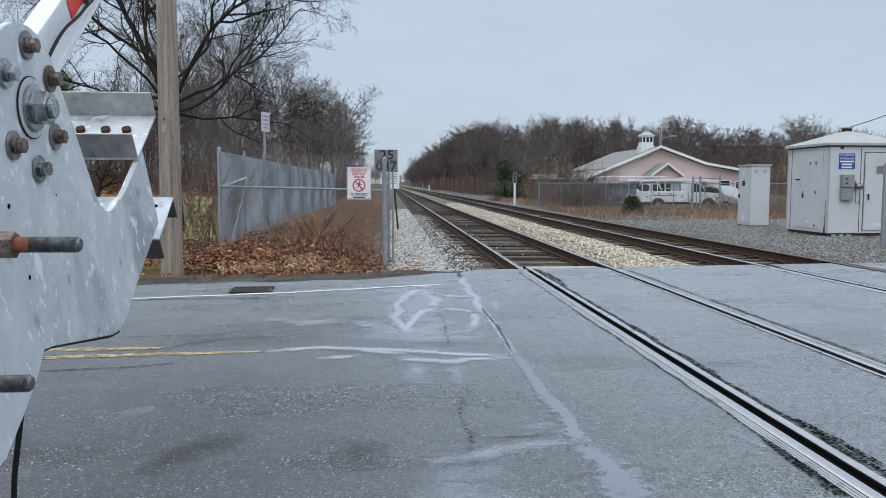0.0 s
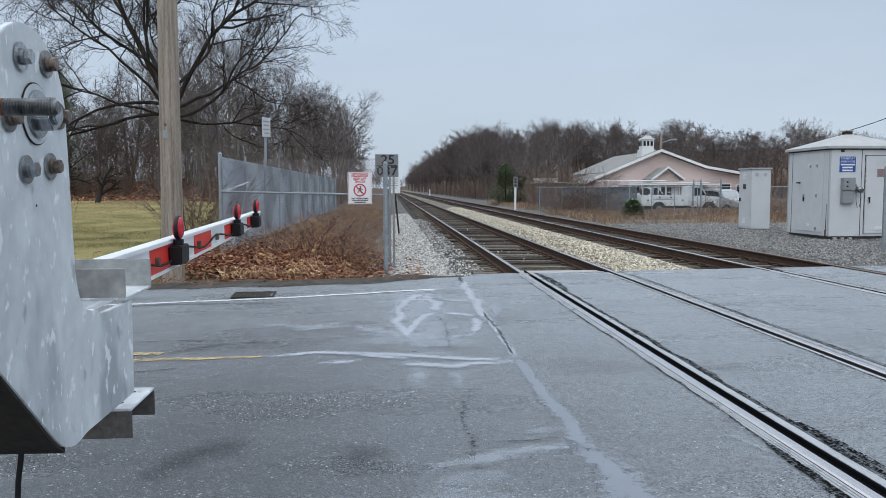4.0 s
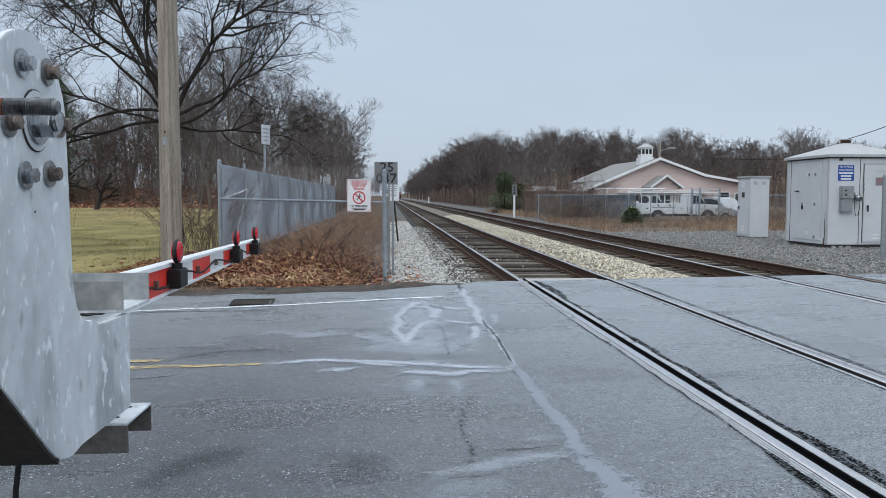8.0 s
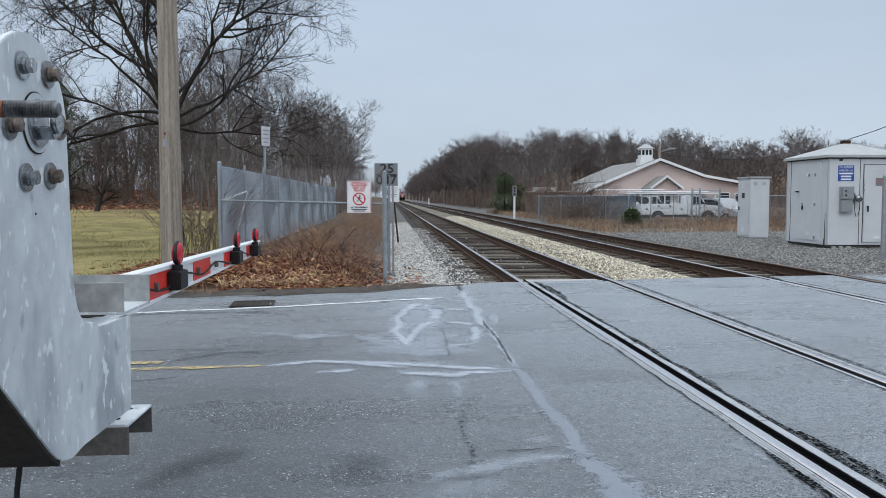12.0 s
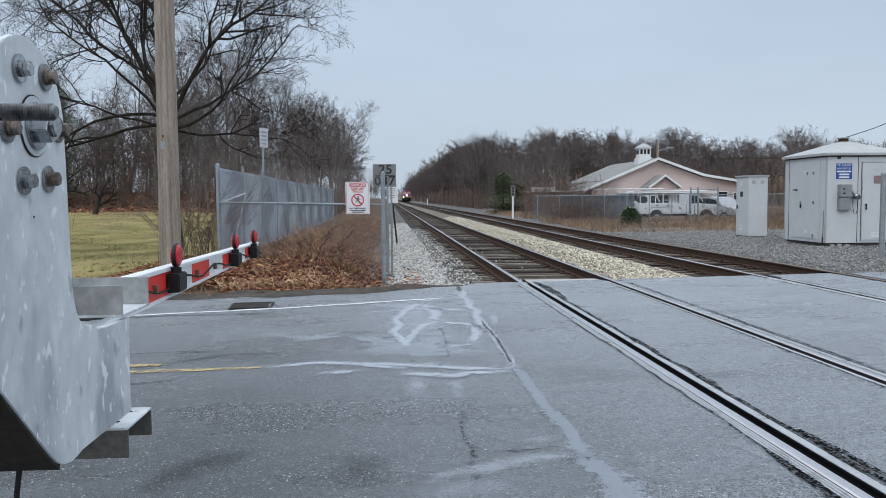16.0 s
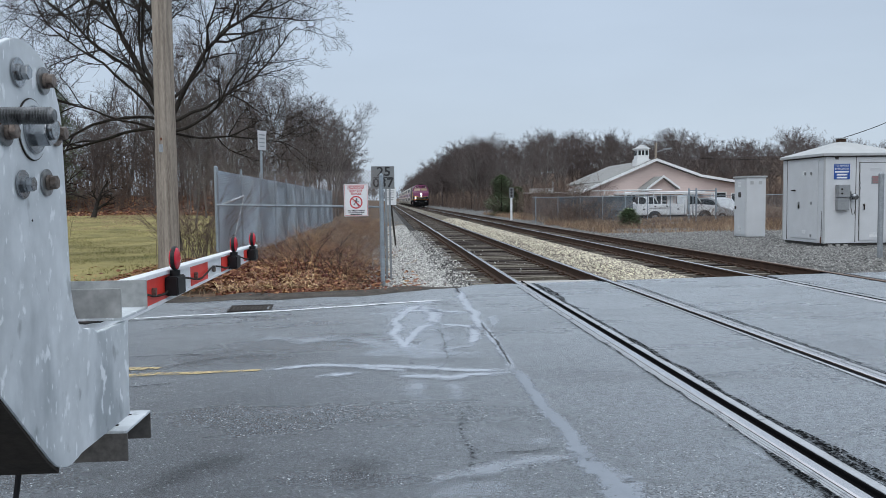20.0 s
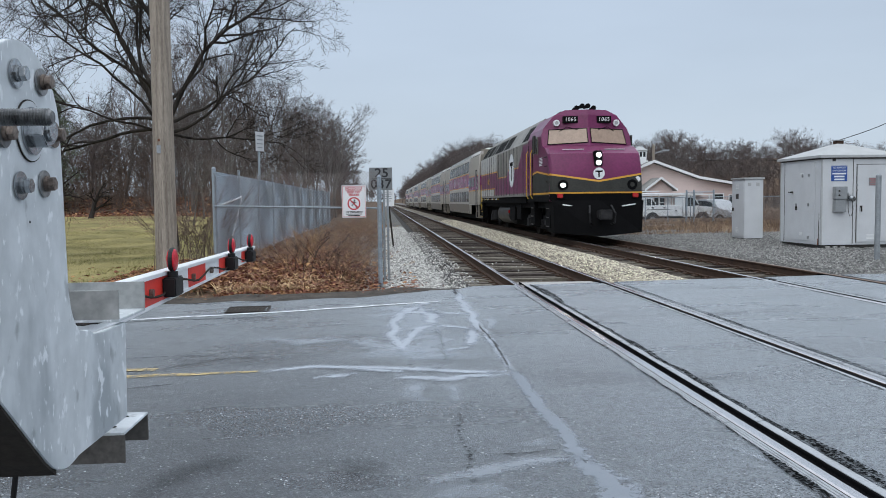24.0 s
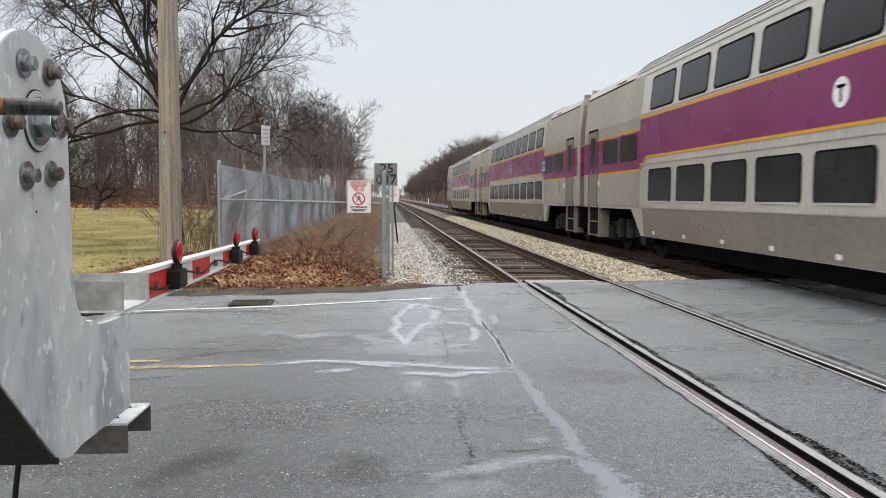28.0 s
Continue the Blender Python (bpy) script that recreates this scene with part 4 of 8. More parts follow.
# ties: each near one is a piece of its track
tie_b = Build().box(-1.30, 1.30, -0.115, 0.115, -0.18, 0.0)
tie_mesh = mesh_of(tie_b, ("tie_wood",), "tie", bevel=0.012)
plate_b = Build()
for s in (-0.75, 0.75):
    plate_b.box(s - 0.17, s + 0.17, -0.095, 0.095, 0.0, 0.022)
    for dx in (-0.09, 0.09):
        for dy in (-0.05, 0.05):
            plate_b.box(s + dx - 0.016, s + dx + 0.016, dy - 0.02, dy + 0.02, 0.02, 0.05)
plate_mesh = mesh_of(plate_b, ("rail_rust",), "tie_plates")
for xc, y_start, z0 in ((2.85, 12.72, -0.172), (6.97, 13.2, -0.172)):
    bedding = thing("track_ties", "dark weathered timber ties in ballast under the rails", "railway ties", (xc, 0, 0), kind="structure")
    rng = random.Random(int(xc * 10))
    for i in range(240):
        o = new("tie", tie_mesh)
        o.parent = bedding
        o.matrix_basis = pose(rng.uniform(-0.05, 0.05), y_start + i * 0.50 + rng.uniform(-0.03, 0.03), z0 - 0.012 + rng.uniform(-0.012, 0.008), rng.uniform(-1, 1), rng.uniform(-0.4, 0.4), rng.uniform(-1.2, 1.2))
    for i in range(70):
        o = new("tie_plates", plate_mesh)
        o.parent = bedding
        o.location = (0, y_start + i * 0.50, z0 - 0.018)
    far_b = Build()
    for i in range(240, 900):
        y = y_start + i * 0.50
        far_b.box(-1.3, 1.3, y - 0.115, y + 0.115, z0 - 0.1, z0 - 0.02)
    tagged(part("far_ties", far_b, "tie_wood", bedding), kind="stuff")
# worn timber header at the end of the near track's paving
b = Build()
for i in range(3):
    b.box(2.18 + 0.0, 3.50, 12.42 + i * 0.28, 12.68 + i * 0.28, -0.14, -0.022 - 0.012 * i)
solid("crossing_header", b, "concrete", "grey worn header boards at the end of the crossing", "header", bevel=0.01)

# ---- crossing gate: side plate and arm on one shaft along x, each angle fitted to the camera's view ----
PIVOT = (-0.59, 1.381, 1.463)
gate = thing("crossing_gate", "galvanized railway crossing gate with a red and white striped arm", "crossing gate", PIVOT)


def hexagon(b, x0, x1, y, z, r, m=0, turn=0.0):
    b.prism([(y + r * math.cos(math.pi / 3 * i + turn), z + r * math.sin(math.pi / 3 * i + turn)) for i in range(6)], x0, x1, "x", m)


def rounded(pts, times=2):
    """Corner-cut outline."""
    for _ in range(times):
        out = []
        for (a, b), (c, d) in zip(pts, pts[1:] + pts[:1]):
            out += [(a * 0.8 + c * 0.2, b * 0.8 + d * 0.2), (a * 0.2 + c * 0.8, b * 0.2 + d * 0.8)]
        pts = out
    return pts


arc = [(0.147 * math.cos(radians(a)) - 0.018, 0.145 * math.sin(radians(a))) for a in range(10, 171, 12)]
toe = [(0.018, -0.570), (0.040, -0.587), (0.063, -0.598), (0.089, -0.605), (0.110, -0.608), (0.135, -0.606), (0.160, -0.602)]
notch = [(0.455, -0.390), (0.300, -0.388), (0.262, -0.385), (0.245, -0.376), (0.228, -0.371), (0.212, -0.370), (0.196, -0.367), (0.182, -0.361), (0.168, -0.350), (0.157, -0.336), (0.148, -0.318), (0.140, -0.285)]
outline = toe + [(0.445, -0.604), (0.450, -0.500)] + notch + [(0.136, -0.181), (0.131, -0.06)] + arc + [(-0.30, -0.02), (-0.46, -0.14), (-0.46, -0.16), (-0.20, -0.366)]
plate = part("side_plate", Build().prism(outline, -0.013, 0.0, "x"), "galvanized", gate, "scratched galvanized steel side plate", bevel=0.0015)
lobe = [(-0.159, -0.026), (-0.140, -0.085), (-0.132, -0.171), (-0.150, -0.240), (-0.178, -0.275), (-0.225, -0.312), (-0.29, -0.334), (-0.36, -0.342), (-0.45, -0.345), (-0.55, -0.30), (-0.58, -0.15), (-0.50, 0.0), (-0.33, 0.06), (-0.20, 0.03)]
part("counterweight_plate", Build().prism(lobe, 0.001, 0.012, "x"), "galvanized", plate, bevel=0.0015)
# web along the slanted lower edge, joining the plate to its twin
part("web", Build().prism([(0.058, -0.606), (0.008, -0.569), (-0.202, -0.369), (-0.462, -0.163), (-0.46, -0.148), (-0.20, -0.352), (0.012, -0.552), (0.062, -0.592)], -0.42, -0.003, "x"), "dark_steel", plate, "dark brown web under the plate")
# hub
b = Build().disc((0.0005, 0.0, 0.0), 0.052, "x", 0.002, 32)
part("hub_ring", b, "dark_steel", plate)
part("hub_face", Build().disc((0.0026, 0.0, 0.0), 0.050, "x", 0.001, 32), "galvanized", plate)
part("hub_washer", Build().disc((0.0037, 0.0, 0.0), 0.040, "x", 0.005, 28), "zinc", plate, bevel=0.001)
b = Build()
hexagon(b, 0.0088, 0.033, 0.0, 0.0, 0.029, 0, 0.3)
b.disc((0.0331, 0.0, 0.0), 0.018, "x", 0.007, 20)
part("hub_nut", b, "zinc", plate, "large zinc-plated hex nut", bevel=0.0015)
BOLTS = [(-0.045, 0.088, "zinc"), (0.050, 0.088, "rusty_zinc"), (0.094, 0.002, "rusty_zinc"), (0.047, -0.087, "rusty_zinc"), (-0.045, -0.092, "zinc"), (-0.096, -0.011, "rusty_zinc")]
for i, (y, z, mm) in enumerate(BOLTS):
    w = part("washer", Build().disc((0.001, y, z), 0.0235, "x", 0.004, 24), "dull_zinc" if mm == "rusty_zinc" and i % 2 else "zinc" if mm == "zinc" else "rusty_zinc", plate, bevel=0.0008)
    b = Build().disc((0.0051, y, z), 0.0135, "x", 0.006, 16)
    hexagon(b, 0.011, 0.0205, y, z, 0.0125, 0, 0.4 + i)
    part("bolt", b, mm, plate, bevel=0.0008)
for y, z, reach in ((-0.336, -0.013, 0.173), (-0.515, -0.09, 0.145)):
    cut = reach - 0.066
    part("stud", Build().rod((0.012, y, z), (cut, y, z), 0.0108, n=16), "rust", plate, "rusty threaded stud", smooth=40)
    b = Build()
    for i in range(18):
        x0 = cut + i * 0.0035
        b.rod((x0, y, z), (x0 + 0.00175, y, z), 0.0090, 0.0114, n=14, caps=False)
        b.rod((x0 + 0.00175, y, z), (x0 + 0.0035, y, z), 0.0114, 0.0090, n=14, caps=False)
    b.rod((cut + 0.063, y, z), (reach, y, z), 0.0098, 0.008, n=14)
    part("thread", b, "thread_zinc", plate)
    b = Build()
    hexagon(b, cut - 0.045, cut - 0.02, y, z, 0.019)
    part("nut", b, "rusty_zinc", plate, bevel=0.001)
for y, z in ((-0.19, -0.06), (-0.21, -0.19), (-0.04, -0.151)):
    part("hole", Build().disc((0.0122 if y < 0 else 0.0005, y, z), 0.004 if y < -0.1 else 0.0022, "x", 0.0006, 12), "flangeway", plate)


def channel(name, y0, y1, z0, z1, up, x0, x1, flange_mat):
    """U section across the plates, flanges up or down; flanges coloured darker for their shade."""
    t = 0.006
    b = Build()
    web = (z0, z0 + t) if up else (z1 - t, z1)
    b.box(x0, x1, y0, y1, *web)
    c = part(name, b, "galvanized", plate, bevel=0.001)
    for ya in (y0, y1 - t):
        za, zb = (z0 + t, z1) if up else (z0, z1 - t)
        part("flange", Build().box(x0, x1, ya, ya + t, za, zb), flange_mat, c, bevel=0.001)
    return c


c1 = channel("arm_channel", 0.405, 0.600, -0.383, -0.312, True, -0.42, 0.002, "mill_finish")
c2 = channel("lower_channel", 0.413, 0.592, -0.702, -0.633, False, -0.42, 0.002, "grimy_steel")
for cx in (-0.05, -0.10, -0.16):
    b = Build().disc((cx, 0.52, -0.3765), 0.011, "z", 0.009, 14)
    part("bolt", b, "rail_rust", c1)
for cx, cy in ((-0.044, 0.46), (-0.044, 0.55)):
    b = Build().disc((cx, cy, -0.6325), 0.008, "z", 0.0006, 14, squash=1.8)
    part("slot", b, "flangeway", c2)
part("arm_plate", Build().prism([(-0.10, 0.10), (0.10, 0.10), (0.62, -0.34), (0.62, -0.60), (0.30, -0.60), (-0.10, -0.10)], -0.44, -0.428, "x"), "galvanized", plate)
b = Build().tube([(-0.075, 0.125, -0.36), (-0.083, 0.12, -0.46), (-0.092, 0.12, -0.56), (-0.108, 0.12, -0.67), (-0.125, 0.12, -0.9), (-0.14, 0.12, -1.47)], 0.0055, 8)
part("cable", b, "black_plastic", gate, "black cable hanging to the ground", smooth=60)

# mast, drive housing and shaft that carry the plates
part("foundation", Build().box(-1.05, -0.30, -0.46, 0.30, -1.62, -1.38), "concrete", gate, "concrete foundation", bevel=0.02)
part("mast", Build().rod((-0.68, -0.08, -1.45), (-0.68, -0.08, 1.6), 0.075, n=20), "galvanized_dull", gate, "galvanized steel mast", smooth=40)
part("drive_housing", Build().box(-0.96, -0.56, -0.24, 0.26, -0.42, 0.24), "galvanized", gate, "grey gate drive housing", bevel=0.02)
part("shaft", Build().rod((-0.56, 0, 0), (-0.014, 0, 0), 0.032, n=16), "dark_steel", gate, smooth=40)

# arm in its own plane, 0.46 m beyond the plate
AX = -0.46
arm_y0, arm_y1 = 0.55, 5.10


def arm_half(y):
    return 0.068 - 0.024 * (y - 2.14) / (5.1 - 2.14)


def arm_mid(y):
    return -0.513 + 0.0 * y


def arm_piece(y0, y1, x0, x1, k0=-1.0, k1=1.0):
    return Build().add([(x, y, arm_mid(y) + s * arm_half(y)) for y in (y0, y1) for x in (x0, x1) for s in (k0, k1)],
                       [(0, 1, 3, 2), (4, 6, 7, 5), (0, 4, 5, 1), (2, 3, 7, 6), (0, 2, 6, 4), (1, 5, 7, 3)])


arm = part("arm", arm_piece(arm_y0, arm_y1, AX - 0.05, AX), "white_film", gate, "white gate arm with red reflective stripes", bevel=0.003)
part("top_rail", arm_piece(arm_y0, arm_y1 - 0.01, AX - 0.052, AX + 0.012, 0.80, 1.10), "white_film", arm, "white edge rail", bevel=0.002)
part("bottom_rail", arm_piece(arm_y0, arm_y1 - 0.01, AX - 0.052, AX + 0.008, -1.16, -0.90), "white_film", arm, bevel=0.002)
part("red_stripe", arm_piece(1.36, 1.79, AX - 0.01, AX + 0.003, -0.22, 0.78), "red_film", arm, "red reflective stripe")
for y0, y1 in ((2.14, 2.62), (2.93, 3.33), (3.72, 4.12), (4.52, 4.95)):
    part("red_stripe", arm_piece(y0, y1, AX - 0.01, AX + 0.003, -0.90, 0.78), "red_film", arm, "red reflective stripe")
wire = []
rng = random.Random(3)
for i in range(60):
    y = 1.0 + i * 0.066
    wire.append((AX + 0.016, y, arm_mid(y) + 0.02 * math.sin(i * 0.55) - 0.012 + rng.uniform(-0.003, 0.003)))
part("arm_cable", Build().tube(wire, 0.0055, 6), "dark_steel", arm, "dark cable tied along the arm", smooth=60)
for y in (1.5, 2.22, 3.0, 3.45):
    part("cable_clip", Build().box(AX + 0.003, AX + 0.022, y - 0.012, y + 0.012, arm_mid(y) - 0.025, arm_mid(y) + 0.012), "rusty_zinc", arm, bevel=0.002)
for y, s in ((2.49, 0.86), (3.965, 0.80), (4.70, 0.78)):
    zb = arm_mid(y) - 0.048
    hgt = arm_half(y)
    bx = part("lamp_box", Build().box(AX + 0.004, AX + 0.066, y - 0.085 * s, y + 0.085 * s, zb, zb + 0.105 * s), "black_plastic", arm, "black plastic lamp box", bevel=0.006)
    part("lamp_neck", Build().rod((AX + 0.035, y, zb + 0.100 * s), (AX + 0.035, y, zb + 0.135 * s), 0.024, n=14), "black_plastic", arm)
    cz = zb + 0.20 * s
    lx = AX + 0.036
    part("lamp_ring", Build().rod((lx - 0.010, y, cz), (lx + 0.010, y, cz), 0.068 * s, n=24), "black_plastic", arm, bevel=0.004)
    for sgn in (-1, 1):
        b = Build()
        for j in range(5):
            a0, a1 = j * math.pi / 10, (j + 1) * math.pi / 10
            b.rod((lx + sgn * (0.009 + 0.015 * math.sin(a0)), y, cz), (lx + sgn * (0.009 + 0.015 * math.sin(a1)), y, cz), 0.062 * s * math.cos(a0), max(0.001, 0.062 * s * math.cos(a1)), n=20, caps=False)
        part("lamp_lens", b, "red_lens", arm, "red glass lens", smooth=60)

# ---- utility pole ----
pole = thing("utility_pole", "weathered brown timber utility pole beside the road", "utility pole", (-3.405, 12.66, ground_z(-3.43, 12.66) - 0.02))
pts, rad = [], []
for i in range(25):
    h = -0.1 + 9.6 * i / 24
    pts.append((0.004 * h, 0, h))
    rad.append(0.168 - 0.0045 * h + 0.002 * math.sin(i * 2.3))
part("shaft", Build().tube(pts, rad, 20), "pole_wood", pole, smooth=60)
part("tag", Build().box(-0.05, 0.01, -0.170, -0.160, 2.28, 2.40), "galvanized_dull", pole)
part("tag", Build().box(-0.03, 0.0, -0.170, -0.160, 2.46, 2.50), "rust", pole)


# ---- signs ----
def bars(b, rows, cx, y, mats=0):
    for z, w, h in rows:
        b.box(cx - w / 2, cx + w / 2, y - 0.001, y, z - h / 2, z + h / 2, mats)


danger = thing("warning_sign", "white danger keep off tracks sign wired to the fence", "warning sign", (-0.57, 15.14, 1.05))
part("panel", Build().box(-0.228, 0.228, 0.0, 0.004, 0.0, 0.61), "sign_white", danger, bevel=0.002)
b = Build().box(-0.215, 0.215, -0.0012, -0.0002, 0.014, 0.020).box(-0.215, 0.215, -0.0012, -0.0002, 0.59, 0.596).box(-0.215, -0.209, -0.0012, -0.0002, 0.02, 0.59).box(0.209, 0.215, -0.0012, -0.0002, 0.02, 0.59)
part("border", b, "sign_red", danger)
part("banner", Build().box(-0.155, 0.155, -0.0014, -0.0002, 0.512, 0.582), "sign_red", danger)
lettering("DANGER", 0.075, "sign_white", danger, Matrix.Translation((0, -0.003, 0.547)) @ FACING, bold=0.002)
lettering("KEEP OFF", 0.058, "sign_red", danger, Matrix.Translation((0, -0.002, 0.477)) @ FACING, bold=0.002)
lettering("TRACKS", 0.055, "sign_red", danger, Matrix.Translation((0, -0.002, 0.425)) @ FACING, bold=0.002)
lettering("NO TRESPASSING", 0.040, "sign_black", danger, Matrix.Translation((0, -0.002, 0.105)) @ FACING, bold=0.002)
b = Build()
bars(b, [(0.066, 0.30, 0.014), (0.038, 0.22, 0.018)], 0, -0.0003)
part("small_print", b, "sign_black", danger)
b = Build()
for i in range(28):
    a0, a1 = 2 * math.pi * i / 28, 2 * math.pi * (i + 1) / 28
    b.add([(r * math.cos(a), -0.0012, 0.265 + r * math.sin(a)) for a in (a0, a1) for r in (0.098, 0.122)], [(0, 1, 3, 2)])
d = 0.069
b.add([(-d - 0.007, -0.0024, 0.265 + d - 0.007), (-d + 0.007, -0.0024, 0.265 + d + 0.007), (d + 0.007, -0.0024, 0.265 - d + 0.007), (d - 0.007, -0.0024, 0.265 - d - 0.007)], [(0, 1, 2, 3)])
part("prohibition_ring", b, "sign_red", danger)
b = Build().disc((0.012, -0.0014, 0.325), 0.017, "y", 0.001, 12)
for p, q, w in (((0.008, 0.305), (-0.004, 0.26), 0.034), ((0.0, 0.295), (0.052, 0.275), 0.013), ((0.0, 0.30), (-0.045, 0.285), 0.013), ((-0.004, 0.26), (0.035, 0.215), 0.016), ((0.035, 0.215), (0.045, 0.185), 0.014), ((-0.006, 0.262), (-0.045, 0.215), 0.016)):
    p, q = Vector((p[0], 0, p[1])), Vector((q[0], 0, q[1]))
    s = (q - p).normalized().cross(Vector((0, 1, 0))) * w / 2
    b.add([tuple(v + Vector((0, -0.0013, 0))) for v in (p - s, p + s, q + s, q - s)], [(0, 1, 2, 3)])
part("pictogram", b, "sign_black", danger, "black pictogram")

mile = thing("mile_marker", "grey metal sign plate with black numbers on twin steel channels", "mile marker", (-0.06, 15.62, -0.2))
part("panel", Build().box(-0.225, 0.225, 0.0, 0.004, 1.77, 2.21), "sign_grey", mile, bevel=0.002)
part("rule", Build().box(-0.19, 0.20, -0.0014, -0.0002, 1.985, 1.999), "sign_black", mile)
lettering("25", 0.25, "sign_black", mile, Matrix.Translation((0.02, -0.002, 2.10)) @ FACING, squeeze=1.1, bold=0.004)
lettering("037", 0.25, "sign_black", mile, Matrix.Translation((0.005, -0.002, 1.88)) @ FACING, squeeze=1.1, bold=0.004)
for x in (0.055, 0.13):
    part("post", Build().box(x - 0.02, x + 0.02, 0.005, 0.03, 0.0, 2.0), "galvanized_dull", mile, "grey steel channel post", bevel=0.002)

lean = thing("trackside_sign", "white sign on a leaning rusty post beside the ballast", "sign", (0.30, 27.0, -0.25))
lp = part("post", Build().box(-0.03, 0.03, -0.02, 0.02, 0.0, 1.65), "dark_steel", lean)
lp.rotation_euler = (0, radians(-5.5), 0)
part("panel", Build().box(-0.33, 0.04, -0.03, -0.024, 1.44, 2.04), "sign_white", lean, bevel=0.002)
b = Build()
bars(b, [(1.92, 0.24, 0.02), (1.85, 0.26, 0.02), (1.78, 0.22, 0.02), (1.70, 0.25, 0.02), (1.62, 0.2, 0.02)], -0.165, -0.031)
part("print", b, "sign_grey", lean, "faded grey printing")

side = thing("street_sign", "grey sign plate turned edge-on atop a thin steel post", "street sign", (-3.68, 24.0, 0.0), rz=62)
part("post", Build().rod((0, 0, -0.2), (0, 0, 3.0), 0.035, n=10), "fence_steel", side, smooth=50)
part("panel", Build().box(-0.20, 0.20, -0.045, -0.038, 2.88, 3.45), "shed_paint", side, bevel=0.002)
b = Build()
bars(b, [(3.33, 0.30, 0.04), (3.22, 0.26, 0.04), (3.10, 0.30, 0.03), (2.99, 0.22, 0.03)], 0, -0.046)
part("print", b, "galvanized_dull", side, "faded printing")


# ---- chain-link fences ----
def mesh_panel(b, p, q, z0, z1, pitch, r, wob=0.0, m=0):
    """Two families of slanted wires between the points p and q."""
    p, q = Vector((*p, 0)), Vector((*q, 0))
    run = (q - p).length
    u = (q - p) / run
    h = z1 - z0
    slope = 1.0
    for fam in (0, 1):
        s = -h
        while s < run:
            a, c = max(0.0, s), min(run, s + h)
            if c - a > 0.02:
                za, zc = (a - s) * slope, (c - s) * slope
                if fam:
                    za, zc = h - za, h - zc
                A, C = p + u * a, p + u * c
                mid_bulge = Vector((-u.y, u.x, 0)) * wob * math.sin(s * 1.3)
                b.tube([(A.x, A.y, z0 + za), tuple((A + C) / 2 + mid_bulge + Vector((0, 0, z0 + (za + zc) / 2))), (C.x, C.y, z0 + zc)], r, 3, m)
            s += pitch
    return b


side_fence = thing("chain_link_fence", "blue-grey galvanized chain-link fence running beside the woods", "fence", (0, 0, 0))
part("mesh", mesh_panel(Build(), (-3.57, 17.1), (-3.70, 55.0), 0.0, 2.02, 0.078, 0.0078, 0.007), "wire_steel", side_fence, "woven blue-grey wire mesh")
fp = part("post", Build().rod((0, 0, -0.3), (0, 0, 2.13), 0.030, n=12).rod((0, 0, 2.13), (0, 0, 2.16), 0.033, 0.02, n=12), "fence_steel", side_fence, smooth=40)
fp.location = (-3.57, 20.0, 0)
for i in range(1, 12):
    same_part(fp, side_fence, (-3.57 - 0.0031 * (i * 3.05), 20.0 + i * 3.05, 0), "post")
part("corner_post", Build().rod((-3.57, 17.1, -0.3), (-3.57, 17.1, 2.08), 0.044, n=14).rod((-3.57, 17.1, 2.08), (-3.57, 17.1, 2.12), 0.048, 0.015, n=14), "fence_steel", side_fence, smooth=40)
part("brace", Build().rod((-3.52, 17.12, 1.28), (-3.52, 20.0, 1.50), 0.024, n=10), "galvanized", side_fence, smooth=40)
part("truss_rod", Build().rod((-3.50, 17.9, 0.10), (-3.51, 20.0, 1.48), 0.010, n=6), "galvanized", side_fence)
front_fence = thing("chain_link_fence", "sagging chain-link fence panel over dead brush", "fence", (0, 0, 0))
part("mesh", mesh_panel(Build(), (-3.55, 17.06), (-0.10, 15.26), 0.0, 1.92, 0.068, 0.0038, 0.02), "wire_old", front_fence, "old brownish wire mesh")
part("mid_rail", Build().rod((-3.55, 17.06, 1.29), (-0.09, 15.26, 1.22), 0.021, n=12), "fence_steel", front_fence, smooth=40)
part("end_post", Build().rod((-0.09, 15.25, -0.3), (-0.09, 15.25, 1.82), 0.042, n=14).rod((-0.09, 15.25, 1.82), (-0.09, 15.25, 1.86), 0.046, 0.014, n=14), "fence_steel", front_fence, smooth=40)
for z in (0.25, 0.6, 0.95, 1.3, 1.6):
    part("tension_band", Build().rod((-0.09, 15.25, z), (-0.09, 15.25, z + 0.025), 0.047, n=12), "galvanized_dull", front_fence)

lot_fence = thing("chain_link_fence", "grey chain-link fence before the parking lot", "fence", (0, 0, 0))
part("mesh", mesh_panel(Build(), (5.8 + 3.0, 47.5), (23.5, 45.5), -0.15, 1.42, 0.10, 0.0048), "wire_dark", lot_fence, "woven grey wire mesh")
fp = part("post", Build().rod((0, 0, -0.4), (0, 0, 1.5), 0.032, n=8), "fence_steel", lot_fence, smooth=40)
fp.location = (9.0, 47.5, 0)
for i in range(1, 12):
    same_part(fp, lot_fence, (9.0 + i * 1.32, 47.5 - i * 0.18, 0), "post")
part("privacy_screen", Build().prism([(10.4, 47.34), (14.75, 46.75), (14.75, 46.76), (10.4, 47.35)], 0.0, 1.40, "z"), "screen", lot_fence, "dark blue-grey privacy screen")
part("top_rail", Build().rod((8.8, 47.5, 1.42), (23.5, 45.5, 1.42), 0.022, n=8), "fence_steel", lot_fence)
for x in (17.9, 18.35, 19.55):
    part("gate_post", Build().rod((x, 46.0, -0.4), (x, 46.0, 1.85), 0.06, n=10), "fence_steel", lot_fence, smooth=40)
